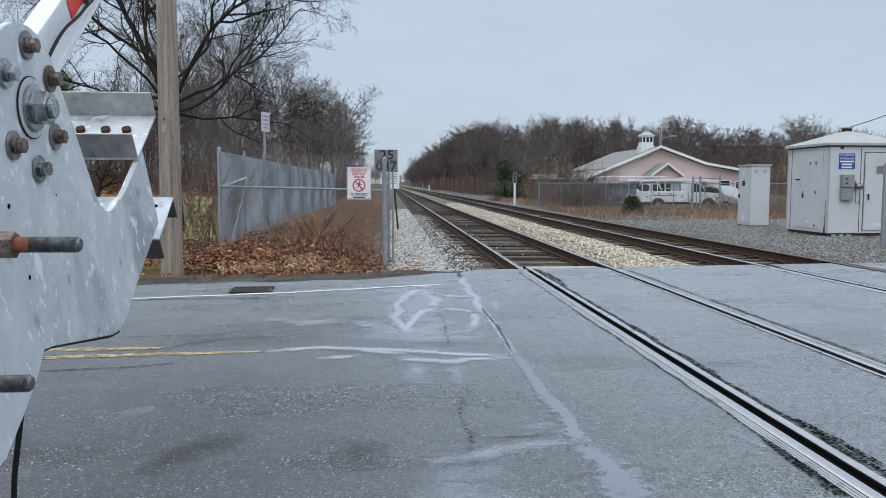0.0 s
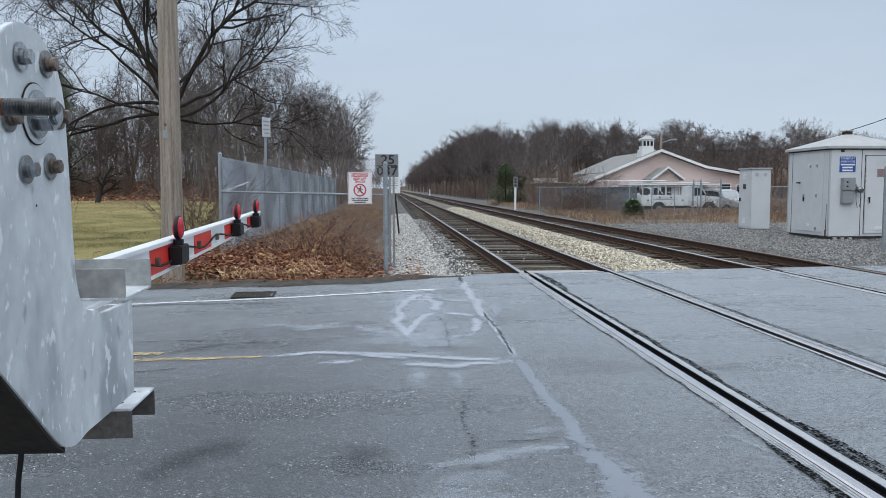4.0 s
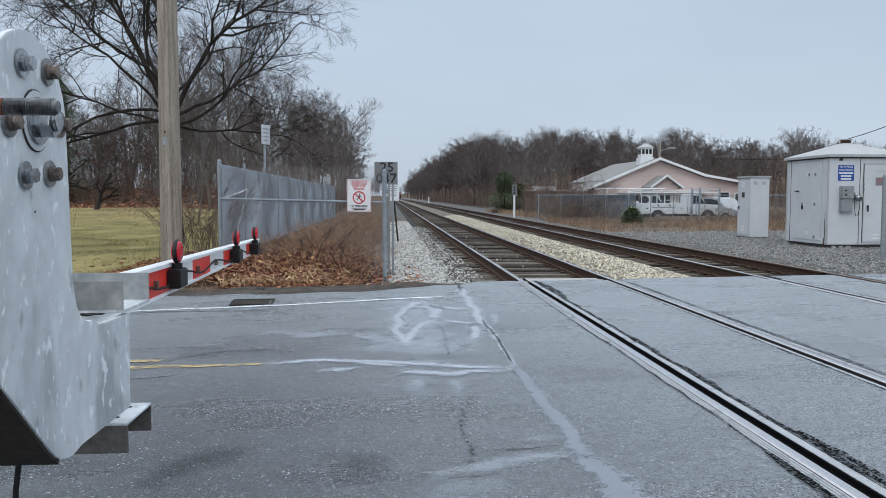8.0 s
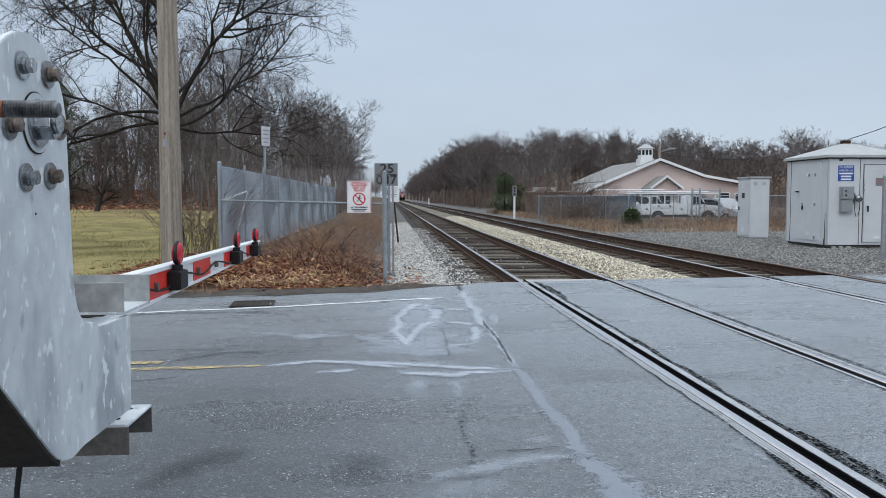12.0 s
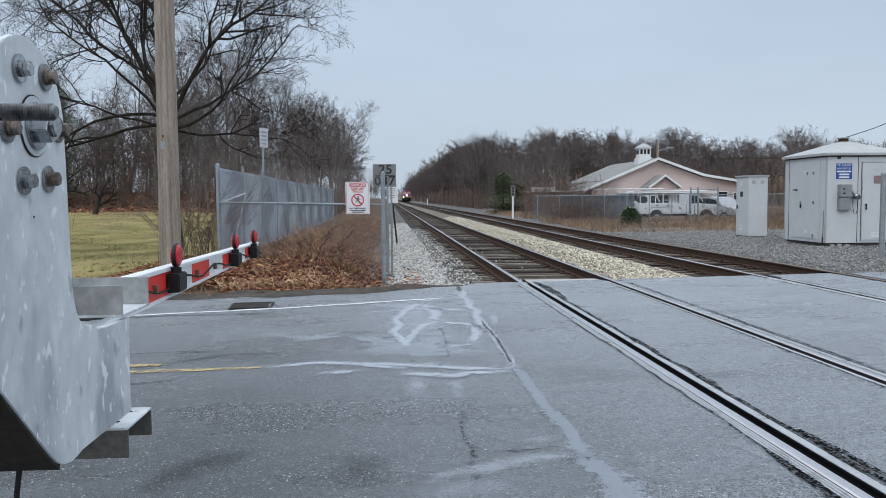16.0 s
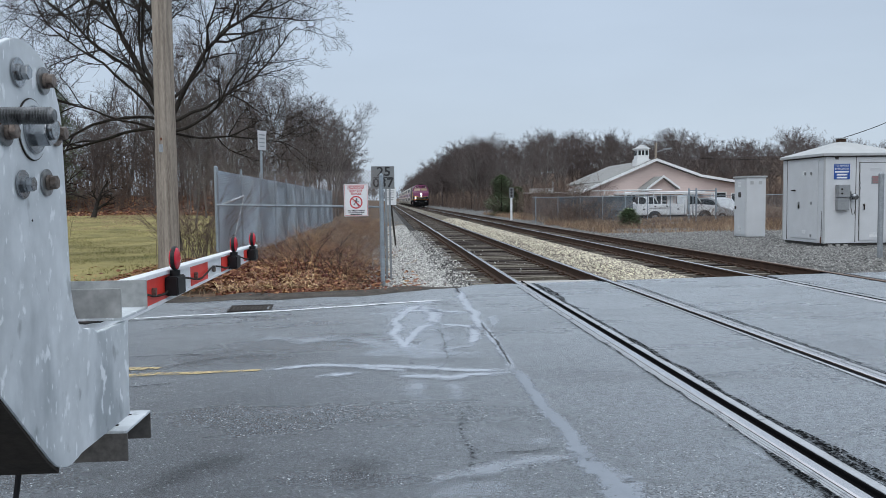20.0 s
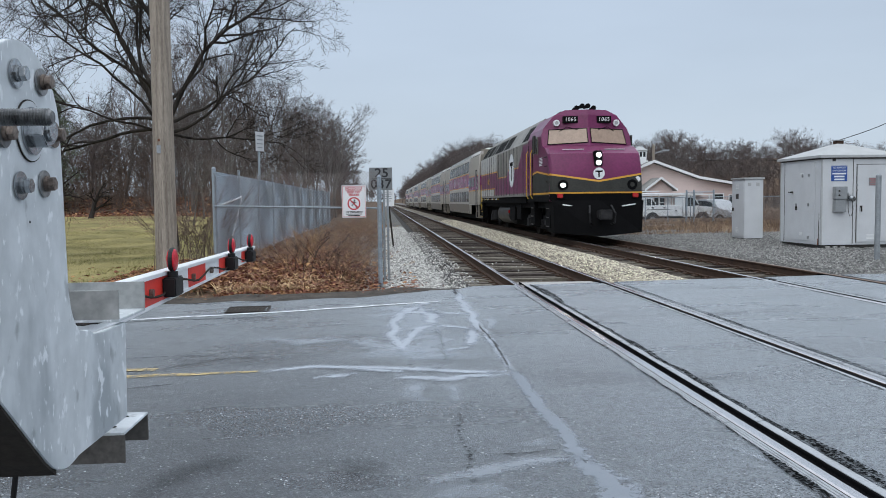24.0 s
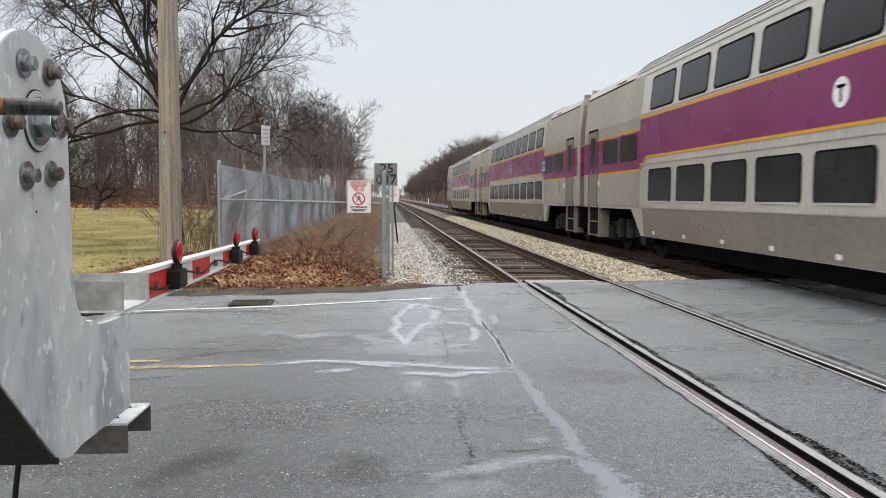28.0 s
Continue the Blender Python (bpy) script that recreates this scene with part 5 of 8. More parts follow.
part("gate_rail", Build().rod((17.9, 46.0, 1.72), (19.55, 46.0, 1.72), 0.03, n=8), "fence_steel", lot_fence)

pr = thing("steel_post", "grey steel pipe post in the gravel", "post", (11.2, 17.3, -0.15))
part("pipe", Build().rod((0, 0, 0), (0, 0, 1.96), 0.06, n=14).rod((0, 0, 1.96), (0, 0, 2.0), 0.06, 0.03, n=14), "galvanized_dull", pr, smooth=40)

# ---- signal shed and cabinet ----
shed = thing("signal_shed", "light grey metal railway signal shed with a hipped roof", "equipment shed", (12.08, 21.2, -0.06))
W, D, H = 2.25, 2.25, 2.50
part("wall_panel", Build().box(0, W, 0, D, 0.06, H), "shed_paint", shed, bevel=0.01)
# dark box set in for the shade under the walls
part("base_rail", Build().box(0.04, W - 0.04, 0.04, D - 0.04, 0.0, 0.07), "seam", shed, "dark box standing for the shaded gap under the shed")
b = Build()
e = 0.09
apex = 0.44
b.add([(-e, -e, H - 0.02), (W + e, -e, H - 0.02), (W + e, D + e, H - 0.02), (-e, D + e, H - 0.02), (-e, -e, H + 0.05), (W + e, -e, H + 0.05), (W + e, D + e, H + 0.05), (-e, D + e, H + 0.05), (W / 2 - 0.08, D / 2 - 0.08, H + apex), (W / 2 + 0.08, D / 2 - 0.08, H + apex), (W / 2 + 0.08, D / 2 + 0.08, H + apex), (W / 2 - 0.08, D / 2 + 0.08, H + apex)],
      [(3, 2, 1, 0), (0, 1, 5, 4), (1, 2, 6, 5), (2, 3, 7, 6), (3, 0, 4, 7), (4, 5, 9, 8), (5, 6, 10, 9), (6, 7, 11, 10), (7, 4, 8, 11), (8, 9, 10, 11)])
roof = part("roof", b, "shed_roof", shed, "pale hipped sheet-metal roof")
part("vent", Build().box(W / 2 - 0.10, W / 2 + 0.10, D / 2 - 0.10, D / 2 + 0.10, H + apex - 0.06, H + apex + 0.08), "rail_rust", roof, "dark brown roof vent")
part("vent_cap", Build().box(W / 2 - 0.14, W / 2 + 0.14, D / 2 - 0.14, D / 2 + 0.14, H + apex + 0.08, H + apex + 0.11), "shed_roof", roof, bevel=0.01)
for x0, x1, y0, y1 in ((0.90, 0.915, -0.006, 0.0), (-0.006, 0.0, 2.02, 2.035), (-0.006, 0.0, 0.10, 0.112), (0.0, 0.012, -0.006, 0.0)):
    part("seam", Build().box(x0, x1, y0, y1, 0.08 if y1 <= 0.0 or y0 > 1 else 0.06, H - 0.03 if y0 > 1 or y1 <= 0 else 0.95), "seam", shed)
# proud dark strip that paints the eave shadow
part("eave_gap", Build().box(-0.012, W + 0.012, -0.012, D + 0.012, H - 0.055, H - 0.022), "seam", shed, "dark strip painted for the shade under the eaves")
for cx, cy in ((0.0, 0.0), (0.0, D), (W, 0.0)):
    part("corner_trim", Build().box(cx - 0.012, cx + 0.028, cy - 0.012, cy + 0.028, 0.07, H - 0.06), "shed_roof", shed)
# door on the road side
dr = part("door", Build().box(1.02, 1.92, -0.03, 0.0, 0.14, 2.28), "shed_paint", shed, bevel=0.008)
for x0, x1, z0, z1 in ((1.0, 1.016, 0.12, 2.30), (1.924, 1.94, 0.12, 2.30), (1.0, 1.94, 2.284, 2.30)):
    part("door_gap", Build().box(x0, x1, -0.008, 0.002, z0, z1), "seam", dr)
b = Build()
for i in range(4):
    b.box(1.30, 1.62, -0.036, -0.030, 2.02 + i * 0.035, 2.04 + i * 0.035)
part("louvre", b, "shed_paint", dr)
b = Build()
for i in range(4):
    b.box(1.30, 1.62, -0.036, -0.030, 0.22 + i * 0.035, 0.24 + i * 0.035)
part("louvre", b, "trim_white", dr)
nt = part("notice", Build().box(1.34, 1.64, -0.034, -0.0305, 1.70, 1.92), "sign_grey", dr, "faded grey notice with red print")
b = Build()
bars(b, [(1.885, 0.26, 0.04), (1.83, 0.2, 0.03), (1.78, 0.26, 0.03), (1.73, 0.22, 0.02)], 1.49, -0.0345)
part("print", b, "sign_faded", nt)
b = Build().rod((1.12, -0.03, 1.12), (1.12, -0.07, 1.12), 0.02, n=10).box(1.10, 1.14, -0.085, -0.07, 0.98, 1.15)
part("door_handle", b, "dark_steel", dr, bevel=0.003)
for z in (0.4, 1.2, 2.0):
    part("hinge", Build().rod((1.008, -0.02, z), (1.008, -0.02, z + 0.14), 0.012, n=8), "conduit", dr)
for z in (1.55, 1.7):
    part("hasp", Build().box(0.985, 1.03, -0.045, -0.01, z, z + 0.06), "conduit", shed, bevel=0.003)
# blue notice
sg = part("notice", Build().box(0.27, 0.73, -0.008, 0.0, 1.83, 2.26), "sign_blue", shed, "blue emergency notice with white lettering", bevel=0.002)
lettering("TO REPORT", 0.075, "sign_white", sg, Matrix.Translation((0.50, -0.010, 2.205)) @ FACING)
lettering("EMERGENCIES", 0.070, "sign_white", sg, Matrix.Translation((0.50, -0.010, 2.12)) @ FACING, squeeze=0.9)
b = Build()
for z, w in ((2.04, 0.40), (1.96, 0.30), (1.88, 0.30)):
    b.box(0.5 - w / 2, 0.5 + w / 2, -0.0095, -0.0085, z - 0.022, z + 0.022)
part("print", b, "sign_white", sg)
# meter boxes and conduit on the corner panel
part("small_plate", Build().box(0.30, 0.40, -0.006, 0.0, 2.38, 2.46), "seam", shed)
mb = part("meter_box", Build().box(0.32, 0.66, -0.16, 0.0, 1.34, 1.68), "conduit", shed, "grey metal meter box", bevel=0.008)
part("breaker_box", Build().box(0.32, 0.64, -0.14, 0.0, 0.98, 1.32), "conduit", shed, "grey metal breaker box", bevel=0.008)
for z in (1.44, 1.56):
    part("knob", Build().rod((0.42, -0.16, z), (0.42, -0.175, z), 0.025, n=12), "dark_steel", mb)
b = Build().rod((0.78, -0.03, 1.35), (0.78, -0.17, 1.35), 0.075, 0.09, n=16).rod((0.78, -0.17, 1.35), (0.78, -0.24, 1.32), 0.09, 0.07, n=16)
part("power_inlet", b, "zinc", shed, "round metal power inlet", smooth=40)
part("conduit", Build().tube([(0.66, -0.06, 1.5), (0.72, -0.07, 1.5), (0.75, -0.06, 1.42)], 0.025, 10), "conduit", shed, smooth=60)
part("chain", Build().tube([(0.70, -0.12, 1.28), (0.70, -0.13, 1.05), (0.74, -0.13, 0.86), (0.80, -0.13, 0.88), (0.84, -0.13, 1.05), (0.83, -0.12, 1.28)], 0.008, 6), "dark_steel", shed)
# track side: access panel
pn = part("access_door", Build().box(-0.022, 0.0, 0.30, 1.80, 0.16, 2.36), "shed_paint", shed, bevel=0.006)
for y, z in ((0.62, 1.18), (1.30, 1.18), (0.62, 2.02), (0.95, 2.02), (0.62, 0.25)):
    part("latch", Build().box(-0.05, -0.022, y - 0.03, y + 0.03, z - 0.04, z + 0.04), "conduit", pn, bevel=0.004)
part("handle", Build().rod((-0.02, 1.52, 1.55), (-0.10, 1.52, 1.55), 0.022, n=10).box(-0.115, -0.09, 1.42, 1.60, 1.535, 1.565), "dark_steel", pn)
part("padlock", Build().box(-0.05, -0.022, 1.26, 1.32, 1.02, 1.14), "dark_steel", pn, bevel=0.006)
for z in (0.30, 2.0):
    b = Build()
    for i in range(3):
        b.box(-0.028, -0.022, 0.92, 1.10, z + i * 0.035, z + 0.02 + i * 0.035)
    part("louvre", b, "trim_white", pn)
for y, z0, z1, w2 in ((0.11, 0.08, 0.75, 0.02), (2.03, 0.1, 0.5, 0.015)):
    part("stain", Build().prism([(y - w2, z0), (y + w2, z0), (y + w2 * 0.3, z1), (y - w2 * 0.3, z1)], -0.0265 if 0.3 < y < 1.8 else -0.0085, -0.0225 if 0.3 < y < 1.8 else -0.0065, "x"), "seam", shed, "dark grime streak")
for x, z0, z1, w2 in ((0.91, 0.1, 0.6, 0.012),):
    part("stain", Build().prism([(x - w2, z0), (x + w2, z0), (x + w2 * 0.4, z1), (x - w2 * 0.2, z1)], -0.004, -0.0015, "y"), "seam", shed, "dark grime streak")
part("rust_stain", Build().prism([(0.10, 0.06), (0.18, 0.06), (0.17, 0.22), (0.12, 0.26)], -0.0045, -0.002, "x"), "rust", shed, "streak of rust at the foot")
for i in range(3):
    part("foot", Build().box(0.15 + i * 0.22, 0.25 + i * 0.22, -0.03, 0.05, -0.10, 0.03), "concrete", shed)

cab = thing("equipment_cabinet", "tall light grey metal equipment cabinet on gravel", "cabinet", (12.44, 26.7, -0.12))
part("body", Build().box(0, 0.68, 0, 0.98, 0.05, 2.10), "shed_paint", cab, bevel=0.012)
part("top", Build().box(-0.04, 0.72, -0.04, 1.02, 2.10, 2.16), "shed_roof", cab, bevel=0.008)
part("plinth", Build().box(0.03, 0.65, 0.03, 0.95, -0.05, 0.05), "dark_steel", cab)
part("lifting_eye", Build().tube([(0.3, 0.4, 2.15), (0.32, 0.4, 2.22), (0.36, 0.4, 2.22), (0.38, 0.4, 2.15)], 0.012, 6), "dark_steel", cab)
dd = part("door", Build().box(-0.018, 0, 0.06, 0.92, 0.12, 2.04), "shed_paint", cab, bevel=0.006)
part("handle", Build().box(-0.06, -0.018, 0.78, 0.84, 1.0, 1.12), "dark_steel", dd, bevel=0.005)
for z in (0.24, 1.78):
    b = Build()
    for i in range(4):
        b.box(-0.026, -0.018, 0.40, 0.62, z + i * 0.05, z + 0.03 + i * 0.05)
    part("louvre", b, "trim_white", dd)
part("notice", Build().box(-0.021, -0.018, 0.40, 0.62, 1.42, 1.60), "seam", dd)
for x in (0.12, 0.42):
    part("cover", Build().box(x, x + 0.12, -0.008, 0, 1.86, 1.98), "shed_roof", cab, bevel=0.003)

# ---- trackside signal post, wires ----
sp = thing("signal_post", "slim white post with a grey signal plate beside the far track", "signal post", (8.86, 56.0, -0.2))
part("mast", Build().box(-0.07, 0.07, -0.05, 0.05, 0, 1.75), "sign_white", sp, bevel=0.01)
part("plate", Build().box(-0.16, 0.16, -0.07, -0.05, 1.62, 2.34), "sign_grey", sp, bevel=0.005)
for z in (1.78, 2.0, 2.2):
    part("disc", Build().disc((0, -0.078, z), 0.085, "y", 0.006, 14), "sign_black", sp)
mk = thing("marker_post", "small white marker post beside the far track", "marker post", (9.2, 185.0, -0.3))
part("mast", Build().box(-0.12, 0.12, -0.08, 0.08, 0, 1.5), "sign_white", mk, bevel=0.02)
sw = thing("service_wire", "thin dark service wire from the shed to a pole", "wire", (0, 0, 0))
a, c = Vector((13.2, 22.3, 2.98)), Vector((18.6, 24.8, 5.1))
part("wire", Build().tube([tuple(a.lerp(c, i / 12) - Vector((0, 0, 0.25 * math.sin(math.pi * i / 12)))) for i in range(13)], 0.012, 5), "black_plastic", sw)
pole2 = thing("utility_pole", "brown timber utility pole with a cross-arm behind the shed", "utility pole", (18.75, 25.0, -0.2))
part("shaft", Build().rod((0, 0, 0), (0, 0, 9), 0.17, 0.13, n=14), "pole_wood", pole2, smooth=50)
part("cross_arm", Build().box(-1.0, 1.0, -0.06, 0.06, 6.9, 7.03), "pole_wood", pole2)
part("bracket", Build().tube([(0, 0, 5.3), (-0.7, 0, 5.5), (-1.15, -0.1, 5.35)], 0.04, 8), "dark_steel", pole2)

# ---- pink building, parked vehicles ----
hall = thing("building", "low pink-sided building with grey shingle roof and white cupola", "building", (18.7, 72.0, -0.6))
# local: x to the right along the gable front, y back
gable = [(0, 0), (15.5, 0), (15.5, 2.85), (10.2, 3.75), (6.05, 5.25), (0, 2.75)]
b = Build().prism(gable, 0, 0.3, "y")
part("front_wall", b, "pink_siding", hall)
part("side_wall", Build().box(0, 0.3, 0.3, 6.9, 0, 2.72), "pink_siding", hall)
part("side_wall", Build().box(15.2, 15.5, 0.3, 14.6, 0, 2.8), "pink_siding", hall)
part("rear_wall", Build().prism([(1.4, 0)] + gable[1:5] + [(1.4, 3.3)], 14.3, 14.6, "y"), "pink_siding", hall)


def roof_slab(name, p, q, y0, y1, t, mats, parent):
    b = Build()
    (xa, za), (xb, zb) = p, q
    b.add([(xa, y0, za), (xb, y0, zb), (xb, y1, zb), (xa, y1, za), (xa, y0, za + t), (xb, y0, zb + t), (xb, y1, zb + t), (xa, y1, za + t)],
          [(3, 2, 1, 0), (4, 5, 6, 7), (0, 1, 5, 4), (1, 2, 6, 5), (2, 3, 7, 6), (3, 0, 4, 7)])
    return part(name, b, mats, parent)


rf = roof_slab("roof", (1.15, 3.28), (6.05, 5.30), -0.55, 15.0, 0.16, "shingles", hall)
roof_slab("lower_roof", (-0.8, 2.48), (1.6, 3.40), -0.55, 7.0, 0.14, "shingles", hall)
part("upper_wall", Build().box(1.3, 1.6, 6.9, 14.6, 0, 3.35), "pink_siding", hall)
roof_slab("roof", (6.05, 5.30), (10.3, 3.78), -0.55, 15.0, 0.16, "shingles", hall)
roof_slab("roof", (10.3, 3.78), (16.2, 2.78), -0.55, 15.0, 0.16, "shingles", hall)
for p, q in (((-0.85, 2.42), (6.05, 5.27)), ((6.05, 5.27), (10.3, 3.75)), ((10.3, 3.75), (16.2, 2.75))):
    roof_slab("barge_board", p, q, -0.62, -0.56, 0.24, "trim_white", hall)
part("eave_board", Build().box(-0.9, -0.8, -0.5, 7.0, 2.34, 2.62), "trim_white", hall)
# porch gable
porch = part("porch_wall", Build().prism([(4.75, 0), (7.15, 0), (7.15, 2.78), (5.95, 3.66), (4.75, 2.78)], -2.2, -1.9, "y"), "pink_siding", hall)
for p, q in (((4.45, 2.62), (5.95, 3.70)), ((5.95, 3.70), (7.45, 2.62))):
    roof_slab("porch_roof", p, q, -2.7, 0.1, 0.13, "shingles", hall)
    roof_slab("barge_board", p, q, -2.78, -2.71, 0.2, "trim_white", hall)
part("canopy", Build().box(2.2, 10.6, -3.0, -0.1, 2.22, 2.34), "trim_white", hall)
for x in (2.5, 10.3):
    part("column", Build().box(x - 0.07, x + 0.07, -2.9, -2.8, 0, 2.22), "trim_white", hall)
for x0, x1, z0, z1, y in ((1.6, 3.0, 1.1, 2.1, 0.0), (3.4, 4.2, 0.2, 2.15, 0.0), (8.8, 10.1, 0.4, 2.15, 0.0), (11.8, 12.8, 0.9, 2.3, 0.0), (13.4, 14.2, 1.0, 2.2, 0.0)):
    w = part("window", Build().box(x0, x1, y - 0.02, y + 0.05, z0, z1), "dark_glass", hall)
    f = Build()
    for a0, a1, c0, c1 in ((x0 - 0.08, x0, z0 - 0.08, z1 + 0.08), (x1, x1 + 0.08, z0 - 0.08, z1 + 0.08), (x0, x1, z0 - 0.08, z0), (x0, x1, z1, z1 + 0.08)):
        f.box(a0, a1, y - 0.05, y + 0.02, c0, c1)
    part("window_frame", f, "trim_white", w)
w = part("window", Build().box(5.5, 6.4, -2.23, -2.15, 1.15, 2.05), "dark_glass", hall)
part("shutter", Build().box(4.9, 5.45, -2.26, -2.2, 1.1, 2.1), "trim_white", w)
part("shutter", Build().box(6.45, 7.0, -2.26, -2.2, 1.1, 2.1), "trim_white", w)
part("glazing_bar", Build().box(5.92, 5.98, -2.25, -2.23, 1.15, 2.05).box(5.5, 6.4, -2.25, -2.23, 1.57, 1.63), "trim_white", w)
# cupola on the ridge
cup = part("cupola", Build().box(4.75, 6.05, 1.2, 2.5, 4.4, 5.55).box(4.86, 5.94, 1.31, 2.39, 5.55, 6.50), "trim_white", hall, "white louvred cupola")
b = Build().add([(4.70, 1.15, 6.50), (6.10, 1.15, 6.50), (6.10, 2.55, 6.50), (4.70, 2.55, 6.50), (5.40, 1.85, 6.95)], [(3, 2, 1, 0), (0, 1, 4), (1, 2, 4), (2, 3, 4), (3, 0, 4)])
part("cupola_roof", b, "shed_roof", cup)
for i in range(3):
    part("cupola_window", Build().box(4.94 + i * 0.34, 5.16 + i * 0.34, 1.29, 1.315, 5.9, 6.35), "dark_glass", cup)
    part("cupola_window", Build().box(4.84, 4.865, 1.40 + i * 0.34, 1.62 + i * 0.34, 5.9, 6.35), "dark_glass", cup)
annex = thing("building", "small far outbuilding with a white band under a flat roof", "building", (15.3, 84.0, -0.4))
part("wall", Build().box(0, 4.2, 0, 4, 0, 2.3), "rail_rust", annex)
part("fascia", Build().box(-0.15, 2.5, -0.2, 0, 2.45, 2.85), "trim_white", annex, "white sign band")
part("roof", Build().box(-0.2, 4.4, -0.2, 4.2, 2.3, 2.45), "trim_white", annex)
part("flue", Build().rod((2.9, 2, 2.4), (2.9, 2, 3.6), 0.09, n=8), "galvanized_dull", annex)
yp = thing("utility_pole", "brown timber utility pole behind the pink building", "utility pole", (29.0, 84.0, 0))
part("shaft", Build().rod((0, 0, -0.5), (0, 0, 7.2), 0.16, 0.12, n=10), "pole_wood", yp)
part("lamp_arm", Build().rod((0, 0, 6.2), (1.0, -0.5, 6.5), 0.05, n=6).box(0.8, 1.5, -0.7, -0.3, 6.45, 6.6), "galvanized_dull", yp)
part("wire", Build().tube([(0 + i * 1.6, -0.2 * i, 5.9 - 0.35 * math.sin(math.pi * i / 10) - 0.05 * i) for i in range(11)], 0.02, 4), "black_plastic", yp)


def vehicle(name, label, at, rz, paint, pickup, length=5.6):
    v = thing(name, label, name.replace("_", " "), at, rz)
    L, w = length, 0.98
    if pickup:
        prof = [(0, 0.55), (L, 0.55), (L, 1.12), (L * 0.40, 1.14), (L * 0.40, 1.16), (L * 0.385, 1.80), (L * 0.36, 1.86), (L * 0.24, 1.86), (L * 0.15, 1.22), (0.10, 1.10), (0, 0.95)]
    else:
        prof = [(0, 0.5), (L, 0.5), (L, 1.05), (L - 0.12, 1.25), (L - 0.45, 1.78), (L * 0.45, 1.86), (L * 0.30, 1.72), (L * 0.20, 1.15), (0.12, 1.02), (0, 0.9)]
    body = part("body", Build().prism(prof, -w, w, "y"), paint, v, bevel=0.04)
    for s in (-1, 1):
        glass = [(L * 0.19, 1.22), (L * 0.375, 1.22), (L * 0.368, 1.72), (L * 0.27, 1.72)] if pickup else [(L * 0.24, 1.18), (L - 0.5, 1.2), (L - 0.65, 1.66), (L * 0.46, 1.74), (L * 0.34, 1.62)]
        part("window", Build().prism(glass, s * w - 0.004, s * w + 0.004, "y"), "dark_glass", body)
        for x in (L * 0.17, L * 0.78):
            wh = part("wheel", Build().rod((x, s * (w - 0.22), 0.37), (x, s * (w + 0.01), 0.37), 0.37, n=20), "tyre", v)
            part("rim", Build().rod((x, s * w, 0.37), (x, s * (w + 0.02), 0.37), 0.22, n=14), "car_grey", wh)
        part("taillight", Build().box(L - 0.03, L + 0.01, s * 0.85 - 0.08, s * 0.85 + 0.08, 0.75, 1.05), "red_light", body)
    part("bumper", Build().box(L, L + 0.12, -0.9, 0.9, 0.50, 0.68), "car_grey", v, bevel=0.02)
    return v


